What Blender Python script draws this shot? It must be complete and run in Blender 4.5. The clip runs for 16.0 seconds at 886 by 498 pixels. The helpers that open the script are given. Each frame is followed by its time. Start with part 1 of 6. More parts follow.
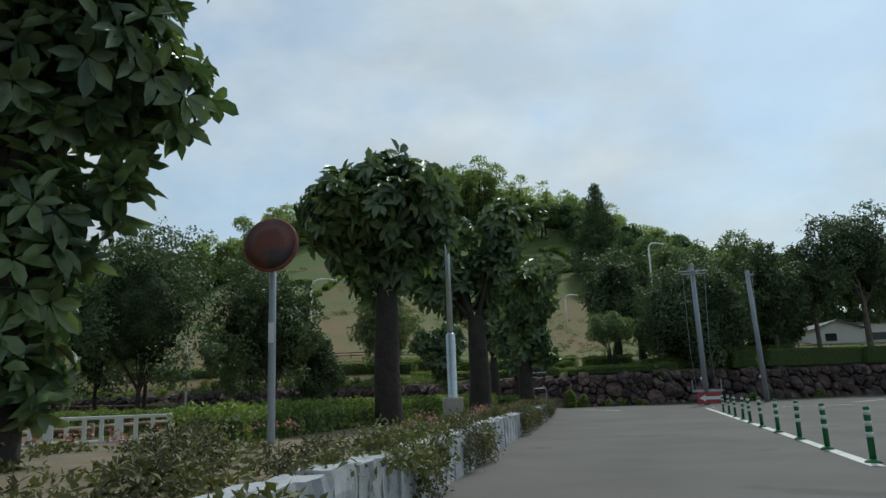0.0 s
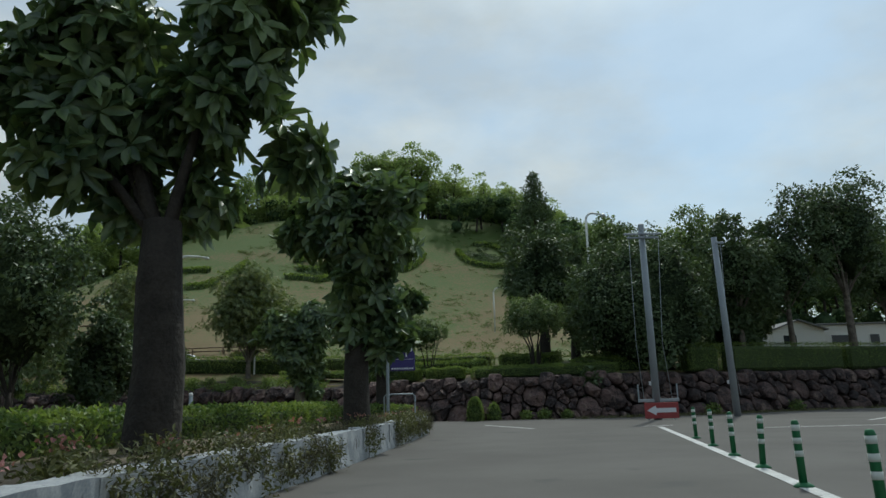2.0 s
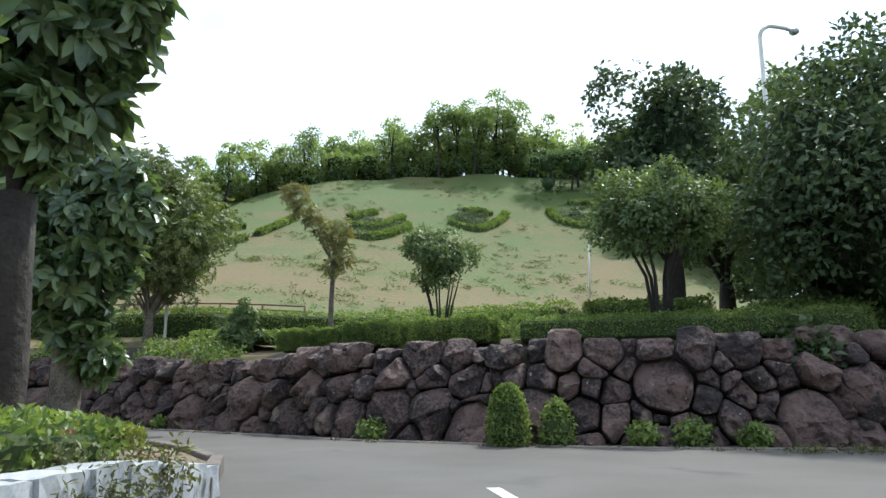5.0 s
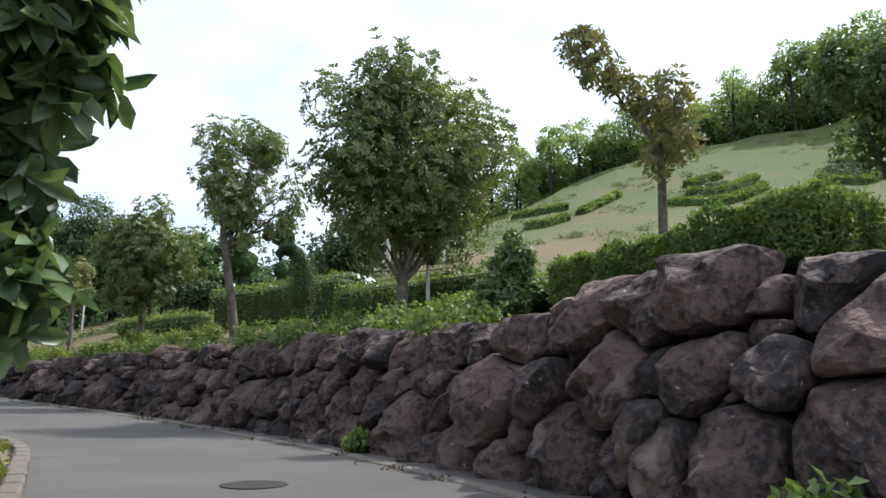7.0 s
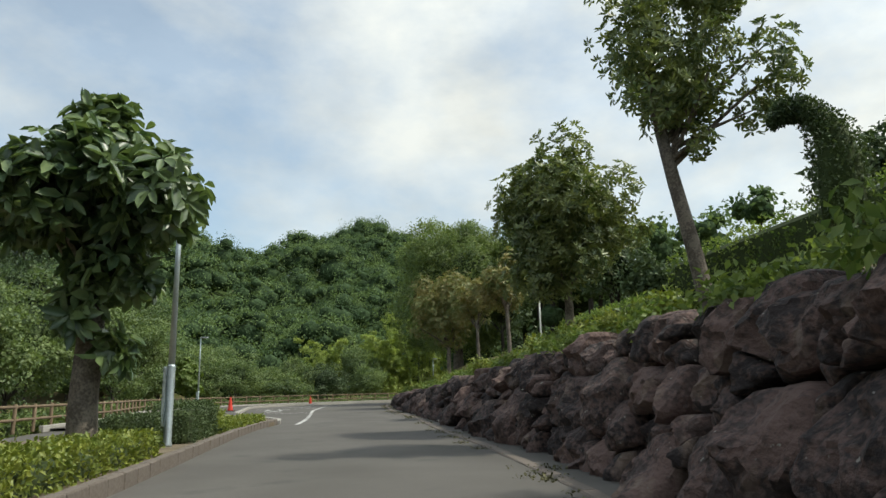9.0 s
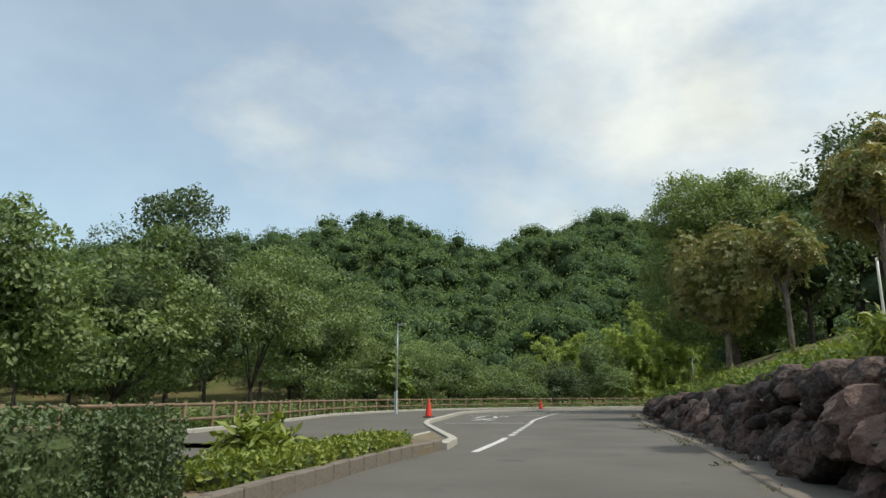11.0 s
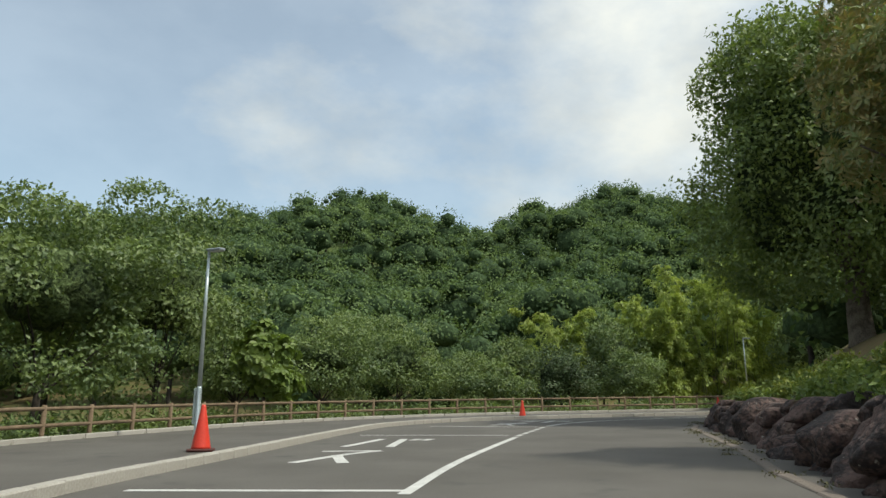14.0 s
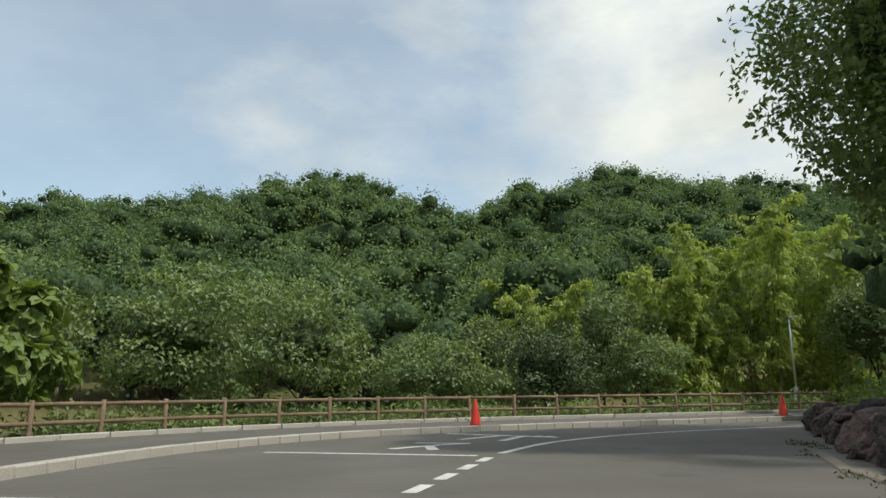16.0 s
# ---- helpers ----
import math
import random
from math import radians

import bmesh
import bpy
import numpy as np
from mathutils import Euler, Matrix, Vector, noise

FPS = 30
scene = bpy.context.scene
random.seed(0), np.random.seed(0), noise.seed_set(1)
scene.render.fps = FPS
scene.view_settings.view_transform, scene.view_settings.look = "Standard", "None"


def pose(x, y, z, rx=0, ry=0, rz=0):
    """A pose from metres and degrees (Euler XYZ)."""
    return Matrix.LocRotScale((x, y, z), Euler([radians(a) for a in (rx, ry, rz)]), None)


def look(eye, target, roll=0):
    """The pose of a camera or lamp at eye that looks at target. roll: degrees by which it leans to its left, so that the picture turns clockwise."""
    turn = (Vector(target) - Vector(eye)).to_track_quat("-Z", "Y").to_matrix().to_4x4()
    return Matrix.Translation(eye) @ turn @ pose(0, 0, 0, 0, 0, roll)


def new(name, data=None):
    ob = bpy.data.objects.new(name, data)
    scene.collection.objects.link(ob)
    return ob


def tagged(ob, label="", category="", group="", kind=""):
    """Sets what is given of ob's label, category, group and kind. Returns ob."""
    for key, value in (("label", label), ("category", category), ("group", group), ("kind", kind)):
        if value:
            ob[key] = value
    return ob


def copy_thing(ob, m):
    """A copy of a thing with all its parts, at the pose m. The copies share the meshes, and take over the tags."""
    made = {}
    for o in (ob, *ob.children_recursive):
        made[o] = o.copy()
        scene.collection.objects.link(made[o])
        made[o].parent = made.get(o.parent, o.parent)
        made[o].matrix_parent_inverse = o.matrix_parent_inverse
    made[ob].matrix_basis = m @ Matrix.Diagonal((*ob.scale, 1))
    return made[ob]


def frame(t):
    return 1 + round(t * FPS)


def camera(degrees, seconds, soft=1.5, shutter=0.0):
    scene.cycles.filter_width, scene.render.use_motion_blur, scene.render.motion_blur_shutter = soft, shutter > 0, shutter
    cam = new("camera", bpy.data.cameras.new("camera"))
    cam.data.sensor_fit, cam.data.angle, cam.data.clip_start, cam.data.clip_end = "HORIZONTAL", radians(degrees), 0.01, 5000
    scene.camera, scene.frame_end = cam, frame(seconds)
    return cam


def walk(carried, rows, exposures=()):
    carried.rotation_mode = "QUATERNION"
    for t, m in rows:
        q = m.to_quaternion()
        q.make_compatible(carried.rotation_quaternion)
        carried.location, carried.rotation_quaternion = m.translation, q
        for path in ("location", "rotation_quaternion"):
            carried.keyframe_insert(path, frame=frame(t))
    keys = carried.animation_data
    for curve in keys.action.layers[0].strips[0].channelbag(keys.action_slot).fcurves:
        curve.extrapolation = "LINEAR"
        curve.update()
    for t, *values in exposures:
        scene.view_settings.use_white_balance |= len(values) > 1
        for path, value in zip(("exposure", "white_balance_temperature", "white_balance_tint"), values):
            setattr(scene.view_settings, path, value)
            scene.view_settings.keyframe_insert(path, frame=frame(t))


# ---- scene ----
cam = camera(63.0, 16.0)
PATH = [
    (0, (2.741, 1.318, 1.659), (2.645, 3.272, 2.075), -2.2),
    (0.5, (3.422, 4.104, 1.722), (3.424, 6.059, 2.141), -1.9),
    (1, (4.198, 6.96, 1.736), (4.238, 8.915, 2.157), -1.4),
    (1.5, (4.989, 10.11, 1.761), (5.046, 12.064, 2.184), -1.5),
    (2, (5.744, 13.342, 1.758), (5.798, 15.295, 2.183), -1.6),
    (2.5, (6.533, 16.805, 1.786), (6.575, 18.758, 2.211), -1.6),
    (3, (7.201, 20.203, 1.851), (7.233, 22.158, 2.273), -1.2),
    (3.2, (7.437, 21.496, 1.867), (7.463, 23.451, 2.286), -1.0),
    (5.3, (8.294, 35.193, 1.972), (7.953, 37.125, 2.359), -0.2),
    (5.5, (8.198, 36.275, 2.007), (7.767, 38.191, 2.386), -0.3),
    (6, (7.746, 38.622, 1.934), (7.084, 40.471, 2.315), 0.1),
    (6.5, (6.894, 40.962, 1.914), (6.023, 42.721, 2.299), 0.6),
    (6.9, (6.004, 42.714, 1.93), (4.969, 44.383, 2.311), 0.0),
    (7, (5.722, 43.155, 1.933), (4.64, 44.791, 2.323), 0.4),
    (7.5, (4.253, 45.283, 1.911), (2.948, 46.745, 2.31), 0.2),
    (8, (2.494, 47.163, 1.952), (0.979, 48.405, 2.356), -0.4),
    (8.5, (0.267, 48.797, 2.02), (-1.429, 49.77, 2.438), -1.0),
    (9, (-2.339, 50.183, 2.071), (-4.175, 50.847, 2.503), -1.3),
    (9.5, (-5.148, 51.195, 2.114), (-7.063, 51.566, 2.554), -1.3),
    (10, (-8.102, 51.838, 2.185), (-10.047, 51.987, 2.627), -0.7),
    (10.2, (-9.263, 52.109, 2.219), (-11.212, 52.202, 2.659), -0.3),
    (12.3, (-22.791, 55.148, 2.492), (-24.74, 55.143, 2.941), 0.3),
    (12.5, (-24.165, 55.41, 2.515), (-26.114, 55.405, 2.964), 0.1),
    (13, (-27.753, 56.059, 2.621), (-29.702, 56.058, 3.068), 0.0),
    (13.5, (-31.251, 56.742, 2.751), (-33.201, 56.743, 3.196), 0.1),
    (14, (-34.656, 57.436, 2.879), (-36.606, 57.44, 3.323), -0.1),
    (14.5, (-38.002, 58.092, 2.913), (-39.952, 58.101, 3.359), -0.5),
    (15, (-41.292, 58.784, 3.022), (-43.242, 58.795, 3.468), -0.6),
    (15.5, (-44.56, 59.446, 3.076), (-46.51, 59.46, 3.522), -0.6),
    (16, (-47.721, 59.972, 3.092), (-49.672, 59.99, 3.535), -0.2),
]
EXPOSURES = [(0, -0.22, 6050, 2), (3.2, -0.32, 6050, 0), (4.3, 0.5, 6200, 5), (5.3, 1.2, 5950, 8), (6.5, 1.15, 6000, 11), (7.0, 1.02, 6150, 12), (7.5, 0.80, 6350, 13), (8.0, 0.60, 6550, 10), (8.5, 0.52, 6650, 5), (10.2, 0.48, 6750, 3), (16, 0.46, 6850, 4)]
walk(cam, [(t, look(eye, target, roll)) for t, eye, target, roll in PATH], EXPOSURES)

# ---- world, sun ----
SUN_EL, SUN_AZ = 56.0, 25.0        # degrees; azimuth from +y towards +x
world = bpy.data.worlds.new("world")
scene.world = world
world.use_nodes = True
wn, wl = world.node_tree.nodes, world.node_tree.links
wn.clear()
w_out = wn.new("ShaderNodeOutputWorld")
w_bg = wn.new("ShaderNodeBackground")
w_sky = wn.new("ShaderNodeTexSky")
w_sky.sky_type = "NISHITA"
w_sky.sun_disc = False
w_sky.sun_elevation, w_sky.sun_rotation = radians(SUN_EL), radians(SUN_AZ)
w_sky.dust_density, w_sky.air_density = 1.6, 1.0
w_co = wn.new("ShaderNodeTexCoord")
w_map = wn.new("ShaderNodeMapping")
w_map.inputs["Scale"].default_value = (1.0, 1.0, 1.9)
w_map.inputs["Location"].default_value = (0.35, 0.1, 0.0)
w_noise = wn.new("ShaderNodeTexNoise")
w_noise.inputs["Scale"].default_value = 1.9
w_noise.inputs["Detail"].default_value = 7.0
w_noise.inputs["Roughness"].default_value = 0.58
w_noise.inputs["Distortion"].default_value = 0.1
w_ramp = wn.new("ShaderNodeValToRGB")
w_ramp.color_ramp.elements[0].position, w_ramp.color_ramp.elements[1].position = 0.42, 0.66
w_ramp.color_ramp.elements[0].color = (0.34, 0.34, 0.34, 1)
w_ramp.color_ramp.elements[1].color = (0.97, 0.97, 0.97, 1)
w_mix = wn.new("ShaderNodeMix")
w_mix.data_type = "RGBA"
# cloud, before the strength below: brighter towards the sun
w_sun, w_glow, w_cloud = wn.new("ShaderNodeVectorMath"), wn.new("ShaderNodeMapRange"), wn.new("ShaderNodeVectorMath")
w_sun.operation, w_cloud.operation = "DOT_PRODUCT", "SCALE"
w_sun.inputs[1].default_value = (math.cos(radians(SUN_EL)) * math.sin(radians(SUN_AZ)), math.cos(radians(SUN_EL)) * math.cos(radians(SUN_AZ)), math.sin(radians(SUN_EL)))
w_glow.inputs["From Min"].default_value, w_glow.inputs["From Max"].default_value = 0.2, 0.95
w_glow.inputs["To Min"].default_value, w_glow.inputs["To Max"].default_value = 0.77, 1.05
w_cloud.inputs[0].default_value = (5.7, 5.8, 5.78)
wl.new(w_co.outputs["Generated"], w_sun.inputs[0])
wl.new(w_sun.outputs["Value"], w_glow.inputs["Value"])
# thin cloud round the sun, mostly out of view: brightened further as added fill light
w_near, w_all = wn.new("ShaderNodeMapRange"), wn.new("ShaderNodeMath")
w_near.interpolation_type = "SMOOTHSTEP"
w_near.inputs["From Min"].default_value, w_near.inputs["From Max"].default_value = 0.88, 1.0
w_near.inputs["To Min"].default_value, w_near.inputs["To Max"].default_value = 0.0, 2.2
wl.new(w_sun.outputs["Value"], w_near.inputs["Value"])
wl.new(w_glow.outputs["Result"], w_all.inputs[0])
wl.new(w_near.outputs["Result"], w_all.inputs[1])
w_puff, w_shade, w_lit = wn.new("ShaderNodeTexNoise"), wn.new("ShaderNodeMapRange"), wn.new("ShaderNodeMath")
w_puff.inputs["Scale"].default_value, w_puff.inputs["Detail"].default_value, w_puff.inputs["Roughness"].default_value = 4.6, 6.0, 0.55
w_shade.inputs["From Min"].default_value, w_shade.inputs["From Max"].default_value = 0.36, 0.64
w_shade.inputs["To Min"].default_value, w_shade.inputs["To Max"].default_value = 0.84, 1.08
w_lit.operation = "MULTIPLY"
wl.new(w_map.outputs["Vector"], w_puff.inputs["Vector"])
wl.new(w_puff.outputs["Fac"], w_shade.inputs["Value"])
wl.new(w_all.outputs[0], w_lit.inputs[0])
wl.new(w_shade.outputs["Result"], w_lit.inputs[1])
wl.new(w_lit.outputs[0], w_cloud.inputs["Scale"])
wl.new(w_cloud.outputs["Vector"], w_mix.inputs[7])
wl.new(w_co.outputs["Generated"], w_map.inputs["Vector"])
wl.new(w_map.outputs["Vector"], w_noise.inputs["Vector"])
w_fac = w_noise.outputs["Fac"]
# where the clouds are thick and where the blue shows: direction, narrowness, amount
for cloud_dir, narrow, amount in (((-0.82, -0.36, 0.44), 0.80, -0.22), ((-0.90, 0.06, 0.40), 0.86, 0.10), ((-0.78, 0.42, 0.46), 0.90, 0.02), ((-0.32, 0.86, 0.38), 0.88, -0.02), ((0.30, 0.83, 0.47), 0.74, 0.09)):
    w_dot = wn.new("ShaderNodeVectorMath")
    w_dot.operation = "DOT_PRODUCT"
    w_dot.inputs[1].default_value = Vector(cloud_dir).normalized()
    wl.new(w_co.outputs["Generated"], w_dot.inputs[0])
    w_range = wn.new("ShaderNodeMapRange")
    w_range.interpolation_type = "SMOOTHSTEP"
    w_range.inputs["From Min"].default_value, w_range.inputs["From Max"].default_value = narrow, 1.0
    w_range.inputs["To Min"].default_value, w_range.inputs["To Max"].default_value = 0.0, amount
    wl.new(w_dot.outputs["Value"], w_range.inputs["Value"])
    w_add = wn.new("ShaderNodeMath")
    wl.new(w_fac, w_add.inputs[0])
    wl.new(w_range.outputs["Result"], w_add.inputs[1])
    w_fac = w_add.outputs[0]
wl.new(w_fac, w_ramp.inputs["Fac"])
wl.new(w_ramp.outputs["Color"], w_mix.inputs[0])
w_tone = wn.new("ShaderNodeMix")
w_tone.data_type, w_tone.blend_type = "RGBA", "MULTIPLY"
w_tone.inputs[0].default_value = 1.0
w_tone.inputs[7].default_value = (0.87, 1.0, 1.02, 1)   # thin high haze
wl.new(w_sky.outputs["Color"], w_tone.inputs[6])
wl.new(w_tone.outputs[2], w_mix.inputs[6])
wl.new(w_mix.outputs[2], w_bg.inputs["Color"])
w_bg.inputs["Strength"].default_value = 0.138
wl.new(w_bg.outputs["Background"], w_out.inputs["Surface"])

sun = new("sun", bpy.data.lights.new("sun", "SUN"))
sun.data.energy, sun.data.angle, sun.data.color = 2.3, radians(1.5), (1.0, 0.95, 0.87)
_e, _a = radians(SUN_EL), radians(SUN_AZ)
SUN_DIR = Vector((math.cos(_e) * math.sin(_a), math.cos(_e) * math.cos(_a), math.sin(_e)))
sun.matrix_world = look(SUN_DIR * 200, (0, 0, 0))

# ---- materials ----


def material(name, base, rough=0.8, metal=0.0, spread=0.25, scale=6.0, fine=60.0, bump=0.0, bump_scale=30.0,
             second=None, island=0.0, objvar=0.0, spec=0.4, translucent=0.0, stain=None, detail=5.0, specks=None, stretch=None):
    """A principled material: a base colour that wanders to a second one at two scales, with relief."""
    m = bpy.data.materials.new(name)
    m.use_nodes = True
    n, l = m.node_tree.nodes, m.node_tree.links
    n.clear()
    out, bsdf, co = n.new("ShaderNodeOutputMaterial"), n.new("ShaderNodeBsdfPrincipled"), n.new("ShaderNodeTexCoord")
    bsdf.inputs["Roughness"].default_value = rough
    bsdf.inputs["Metallic"].default_value = metal
    bsdf.inputs["Specular IOR Level"].default_value = spec
    second = second or tuple(c * 0.55 for c in base)
    n1, n2 = n.new("ShaderNodeTexNoise"), n.new("ShaderNodeTexNoise")
    n1.inputs["Scale"].default_value, n1.inputs["Detail"].default_value = scale, detail
    n2.inputs["Scale"].default_value, n2.inputs["Detail"].default_value = fine, 3.0
    for x in (n1, n2):
        l.new(co.outputs["Object"], x.inputs["Vector"])
    add = n.new("ShaderNodeMath")
    add.operation = "ADD"
    l.new(n1.outputs["Fac"], add.inputs[0])
    l.new(n2.outputs["Fac"], add.inputs[1])
    ramp = n.new("ShaderNodeMapRange")
    ramp.inputs["From Min"].default_value, ramp.inputs["From Max"].default_value = 0.72, 1.28
    ramp.inputs["To Min"].default_value, ramp.inputs["To Max"].default_value = 0.5 - spread * 2, 0.5 + spread * 2
    l.new(add.outputs[0], ramp.inputs["Value"])
    fac = ramp.outputs["Result"]
    for amount, kind in ((island, "ShaderNodeNewGeometry"), (objvar, "ShaderNodeObjectInfo")):
        if amount:
            src = n.new(kind)
            rnd = src.outputs["Random Per Island" if kind.endswith("Geometry") else "Random"]
            mad = n.new("ShaderNodeMath")
            mad.operation = "MULTIPLY_ADD"
            l.new(rnd, mad.inputs[0])
            mad.inputs[1].default_value = amount
            mad.inputs[2].default_value = -amount / 2
            plus = n.new("ShaderNodeMath")
            plus.operation, plus.use_clamp = "ADD", True
            l.new(fac, plus.inputs[0])
            l.new(mad.outputs[0], plus.inputs[1])
            fac = plus.outputs[0]
    mix = n.new("ShaderNodeMix")
    mix.data_type, mix.clamp_factor = "RGBA", True
    mix.inputs[6].default_value, mix.inputs[7].default_value = (*base, 1), (*second, 1)
    l.new(fac, mix.inputs[0])
    colour = mix.outputs[2]
    for spot in (stain, specks):
        if not spot:
            continue
        n3 = n.new("ShaderNodeTexNoise")
        n3.inputs["Scale"].default_value, n3.inputs["Detail"].default_value = spot[1], 6.0
        if stretch and spot is stain:
            mp = n.new("ShaderNodeMapping")
            mp.inputs["Scale"].default_value = stretch
            l.new(co.outputs["Object"], mp.inputs["Vector"])
            l.new(mp.outputs["Vector"], n3.inputs["Vector"])
        else:
            l.new(co.outputs["Object"], n3.inputs["Vector"])
        cut = n.new("ShaderNodeMapRange")
        cut.inputs["From Min"].default_value, cut.inputs["From Max"].default_value = spot[2], spot[2] + (0.1 if spot is stain else 0.03)
        l.new(n3.outputs["Fac"], cut.inputs["Value"])
        mix2 = n.new("ShaderNodeMix")
        mix2.data_type = "RGBA"
        mix2.inputs[7].default_value = (*spot[0], 1)
        l.new(cut.outputs["Result"], mix2.inputs[0])
        l.new(colour, mix2.inputs[6])
        colour = mix2.outputs[2]
    l.new(colour, bsdf.inputs["Base Color"])
    if bump:
        n4 = n.new("ShaderNodeTexNoise")
        n4.inputs["Scale"].default_value, n4.inputs["Detail"].default_value = bump_scale, 6.0
        l.new(co.outputs["Object"], n4.inputs["Vector"])
        b = n.new("ShaderNodeBump")
        b.inputs["Strength"].default_value, b.inputs["Distance"].default_value = min(1.0, bump * 10), bump
        l.new(n4.outputs["Fac"], b.inputs["Height"])
        l.new(b.outputs["Normal"], bsdf.inputs["Normal"])
    if translucent:
        tr, mx = n.new("ShaderNodeBsdfTranslucent"), n.new("ShaderNodeMixShader")
        hue = n.new("ShaderNodeMix")
        hue.data_type, hue.blend_type = "RGBA", "MULTIPLY"
        hue.inputs[0].default_value = 1.0
        hue.inputs[7].default_value = (1.35, 1.4, 0.75, 1)
        l.new(colour, hue.inputs[6])
        l.new(hue.outputs[2], tr.inputs["Color"])
        mx.inputs[0].default_value = translucent
        l.new(bsdf.outputs[0], mx.inputs[1])
        l.new(tr.outputs[0], mx.inputs[2])
        l.new(mx.outputs[0], out.inputs["Surface"])
    else:
        l.new(bsdf.outputs[0], out.inputs["Surface"])
    return m


M_ASPHALT = material("asphalt", (0.118, 0.110, 0.100), 0.9, scale=0.5, fine=120, spread=0.26, second=(0.076, 0.070, 0.062), bump=0.004, bump_scale=220,
                     stain=((0.07, 0.068, 0.062), 0.9, 0.62))
M_PAINT = material("road_paint", (0.62, 0.62, 0.6), 0.7, scale=3, fine=50, spread=0.3, second=(0.42, 0.42, 0.4), stain=((0.2, 0.2, 0.19), 9.0, 0.62))
M_SOIL = material("soil", (0.20, 0.155, 0.105), 0.95, scale=1.5, fine=30, second=(0.095, 0.080, 0.048), bump=0.03, bump_scale=14)
M_HILL = material("hill_grass", (0.068, 0.102, 0.022), 0.95, scale=0.10, fine=2.6, spread=0.5, second=(0.142, 0.104, 0.046), bump=0.06, bump_scale=3, detail=6)
M_ROCK = material("rock", (0.142, 0.092, 0.080), 0.9, scale=1.7, fine=16, spread=0.5, second=(0.034, 0.027, 0.027), bump=0.11, bump_scale=6, objvar=0.9, island=0.8,
                  stain=((0.205, 0.150, 0.122), 1.6, 0.60), specks=((0.30, 0.28, 0.25), 11.0, 0.69), stretch=(1.6, 1.6, 0.7))

# the hill is greener towards its top
_n, _l = M_HILL.node_tree.nodes, M_HILL.node_tree.links
_mix = [k for k in _n if k.bl_idname == "ShaderNodeMix"][0]
_sep, _zr, _sum = _n.new("ShaderNodeSeparateXYZ"), _n.new("ShaderNodeMapRange"), _n.new("ShaderNodeMath")
_l.new([k for k in _n if k.bl_idname == "ShaderNodeTexCoord"][0].outputs["Object"], _sep.inputs[0])
_l.new(_sep.outputs["Z"], _zr.inputs["Value"])
_zr.inputs["From Min"].default_value, _zr.inputs["From Max"].default_value = 9.0, 27.0
_zr.inputs["To Min"].default_value, _zr.inputs["To Max"].default_value = 0.20, -0.66
_l.new(_mix.inputs[0].links[0].from_socket, _sum.inputs[0])
_l.new(_zr.outputs["Result"], _sum.inputs[1])
_l.new(_sum.outputs[0], _mix.inputs[0])
M_EARTHBACK = material("earth_back", (0.055, 0.042, 0.034), 0.95, scale=2, fine=20, bump=0.03, bump_scale=10)
M_GRANITE = material("pale_granite", (0.42, 0.43, 0.43), 0.92, scale=3, fine=40, spread=0.25, second=(0.27, 0.29, 0.31), bump=0.03, bump_scale=9, objvar=0.45,
                     stain=((0.10, 0.10, 0.092), 2.4, 0.585), stretch=(2.4, 2.0, 1.3), specks=((0.12, 0.12, 0.11), 6.0, 0.66))
M_CONCRETE = material("concrete", (0.42, 0.40, 0.36), 0.88, scale=1.2, fine=30, spread=0.2, second=(0.27, 0.25, 0.22), bump=0.006, bump_scale=60,
                      stain=((0.16, 0.145, 0.12), 3.0, 0.63))
M_KERB = material("old_kerb", (0.185, 0.155, 0.132), 0.9, scale=1.2, fine=30, spread=0.25, second=(0.105, 0.088, 0.074), bump=0.008, bump_scale=40,
                  stain=((0.10, 0.10, 0.06), 3.0, 0.6))
M_STEEL = material("galvanised_steel", (0.60, 0.66, 0.68), 0.36, metal=0.65, scale=3, fine=25, spread=0.15, second=(0.36, 0.41, 0.42))
M_GREYPOLE = material("grey_pole", (0.34, 0.37, 0.40), 0.5, metal=0.35, scale=2, fine=20, spread=0.15, second=(0.25, 0.28, 0.30))
M_WHITE = material("white_paint", (0.74, 0.74, 0.70), 0.45, scale=2, fine=20, spread=0.12, second=(0.55, 0.55, 0.5))
M_BARK = material("bark", (0.046, 0.038, 0.031), 0.92, scale=4, fine=26, spread=0.3, second=(0.024, 0.020, 0.016), bump=0.06, bump_scale=11)
M_PALEBARK = material("pale_bark", (0.19, 0.16, 0.13), 0.9, scale=4, fine=26, spread=0.45, second=(0.085, 0.07, 0.056), bump=0.04, bump_scale=18)
M_WOOD = material("fence_wood", (0.23, 0.165, 0.105), 0.85, scale=3, fine=35, spread=0.3, second=(0.12, 0.085, 0.055), bump=0.01, bump_scale=30)
M_GREEN = material("bollard_green", (0.02, 0.16, 0.055), 0.5, scale=5, fine=30, spread=0.12)
M_REFLECT = material("bollard_band", (0.66, 0.68, 0.62), 0.4, scale=5, fine=30, spread=0.1, second=(0.5, 0.52, 0.47))
M_CONE = material("cone_red", (0.70, 0.055, 0.03), 0.45, scale=4, fine=30, spread=0.15, second=(0.50, 0.04, 0.025))
M_CONEBASE = material("cone_base", (0.10, 0.03, 0.025), 0.7, scale=4, fine=30)
M_BLUESIGN = material("sign_blue", (0.06, 0.045, 0.20), 0.5, scale=2, fine=20, spread=0.1)
M_REDSIGN = material("sign_red", (0.38, 0.06, 0.06), 0.55, scale=2, fine=20, spread=0.15)
M_SIGNWHITE = material("sign_white", (0.72, 0.72, 0.74), 0.5, scale=2, fine=20, spread=0.08, second=(0.6, 0.6, 0.62))
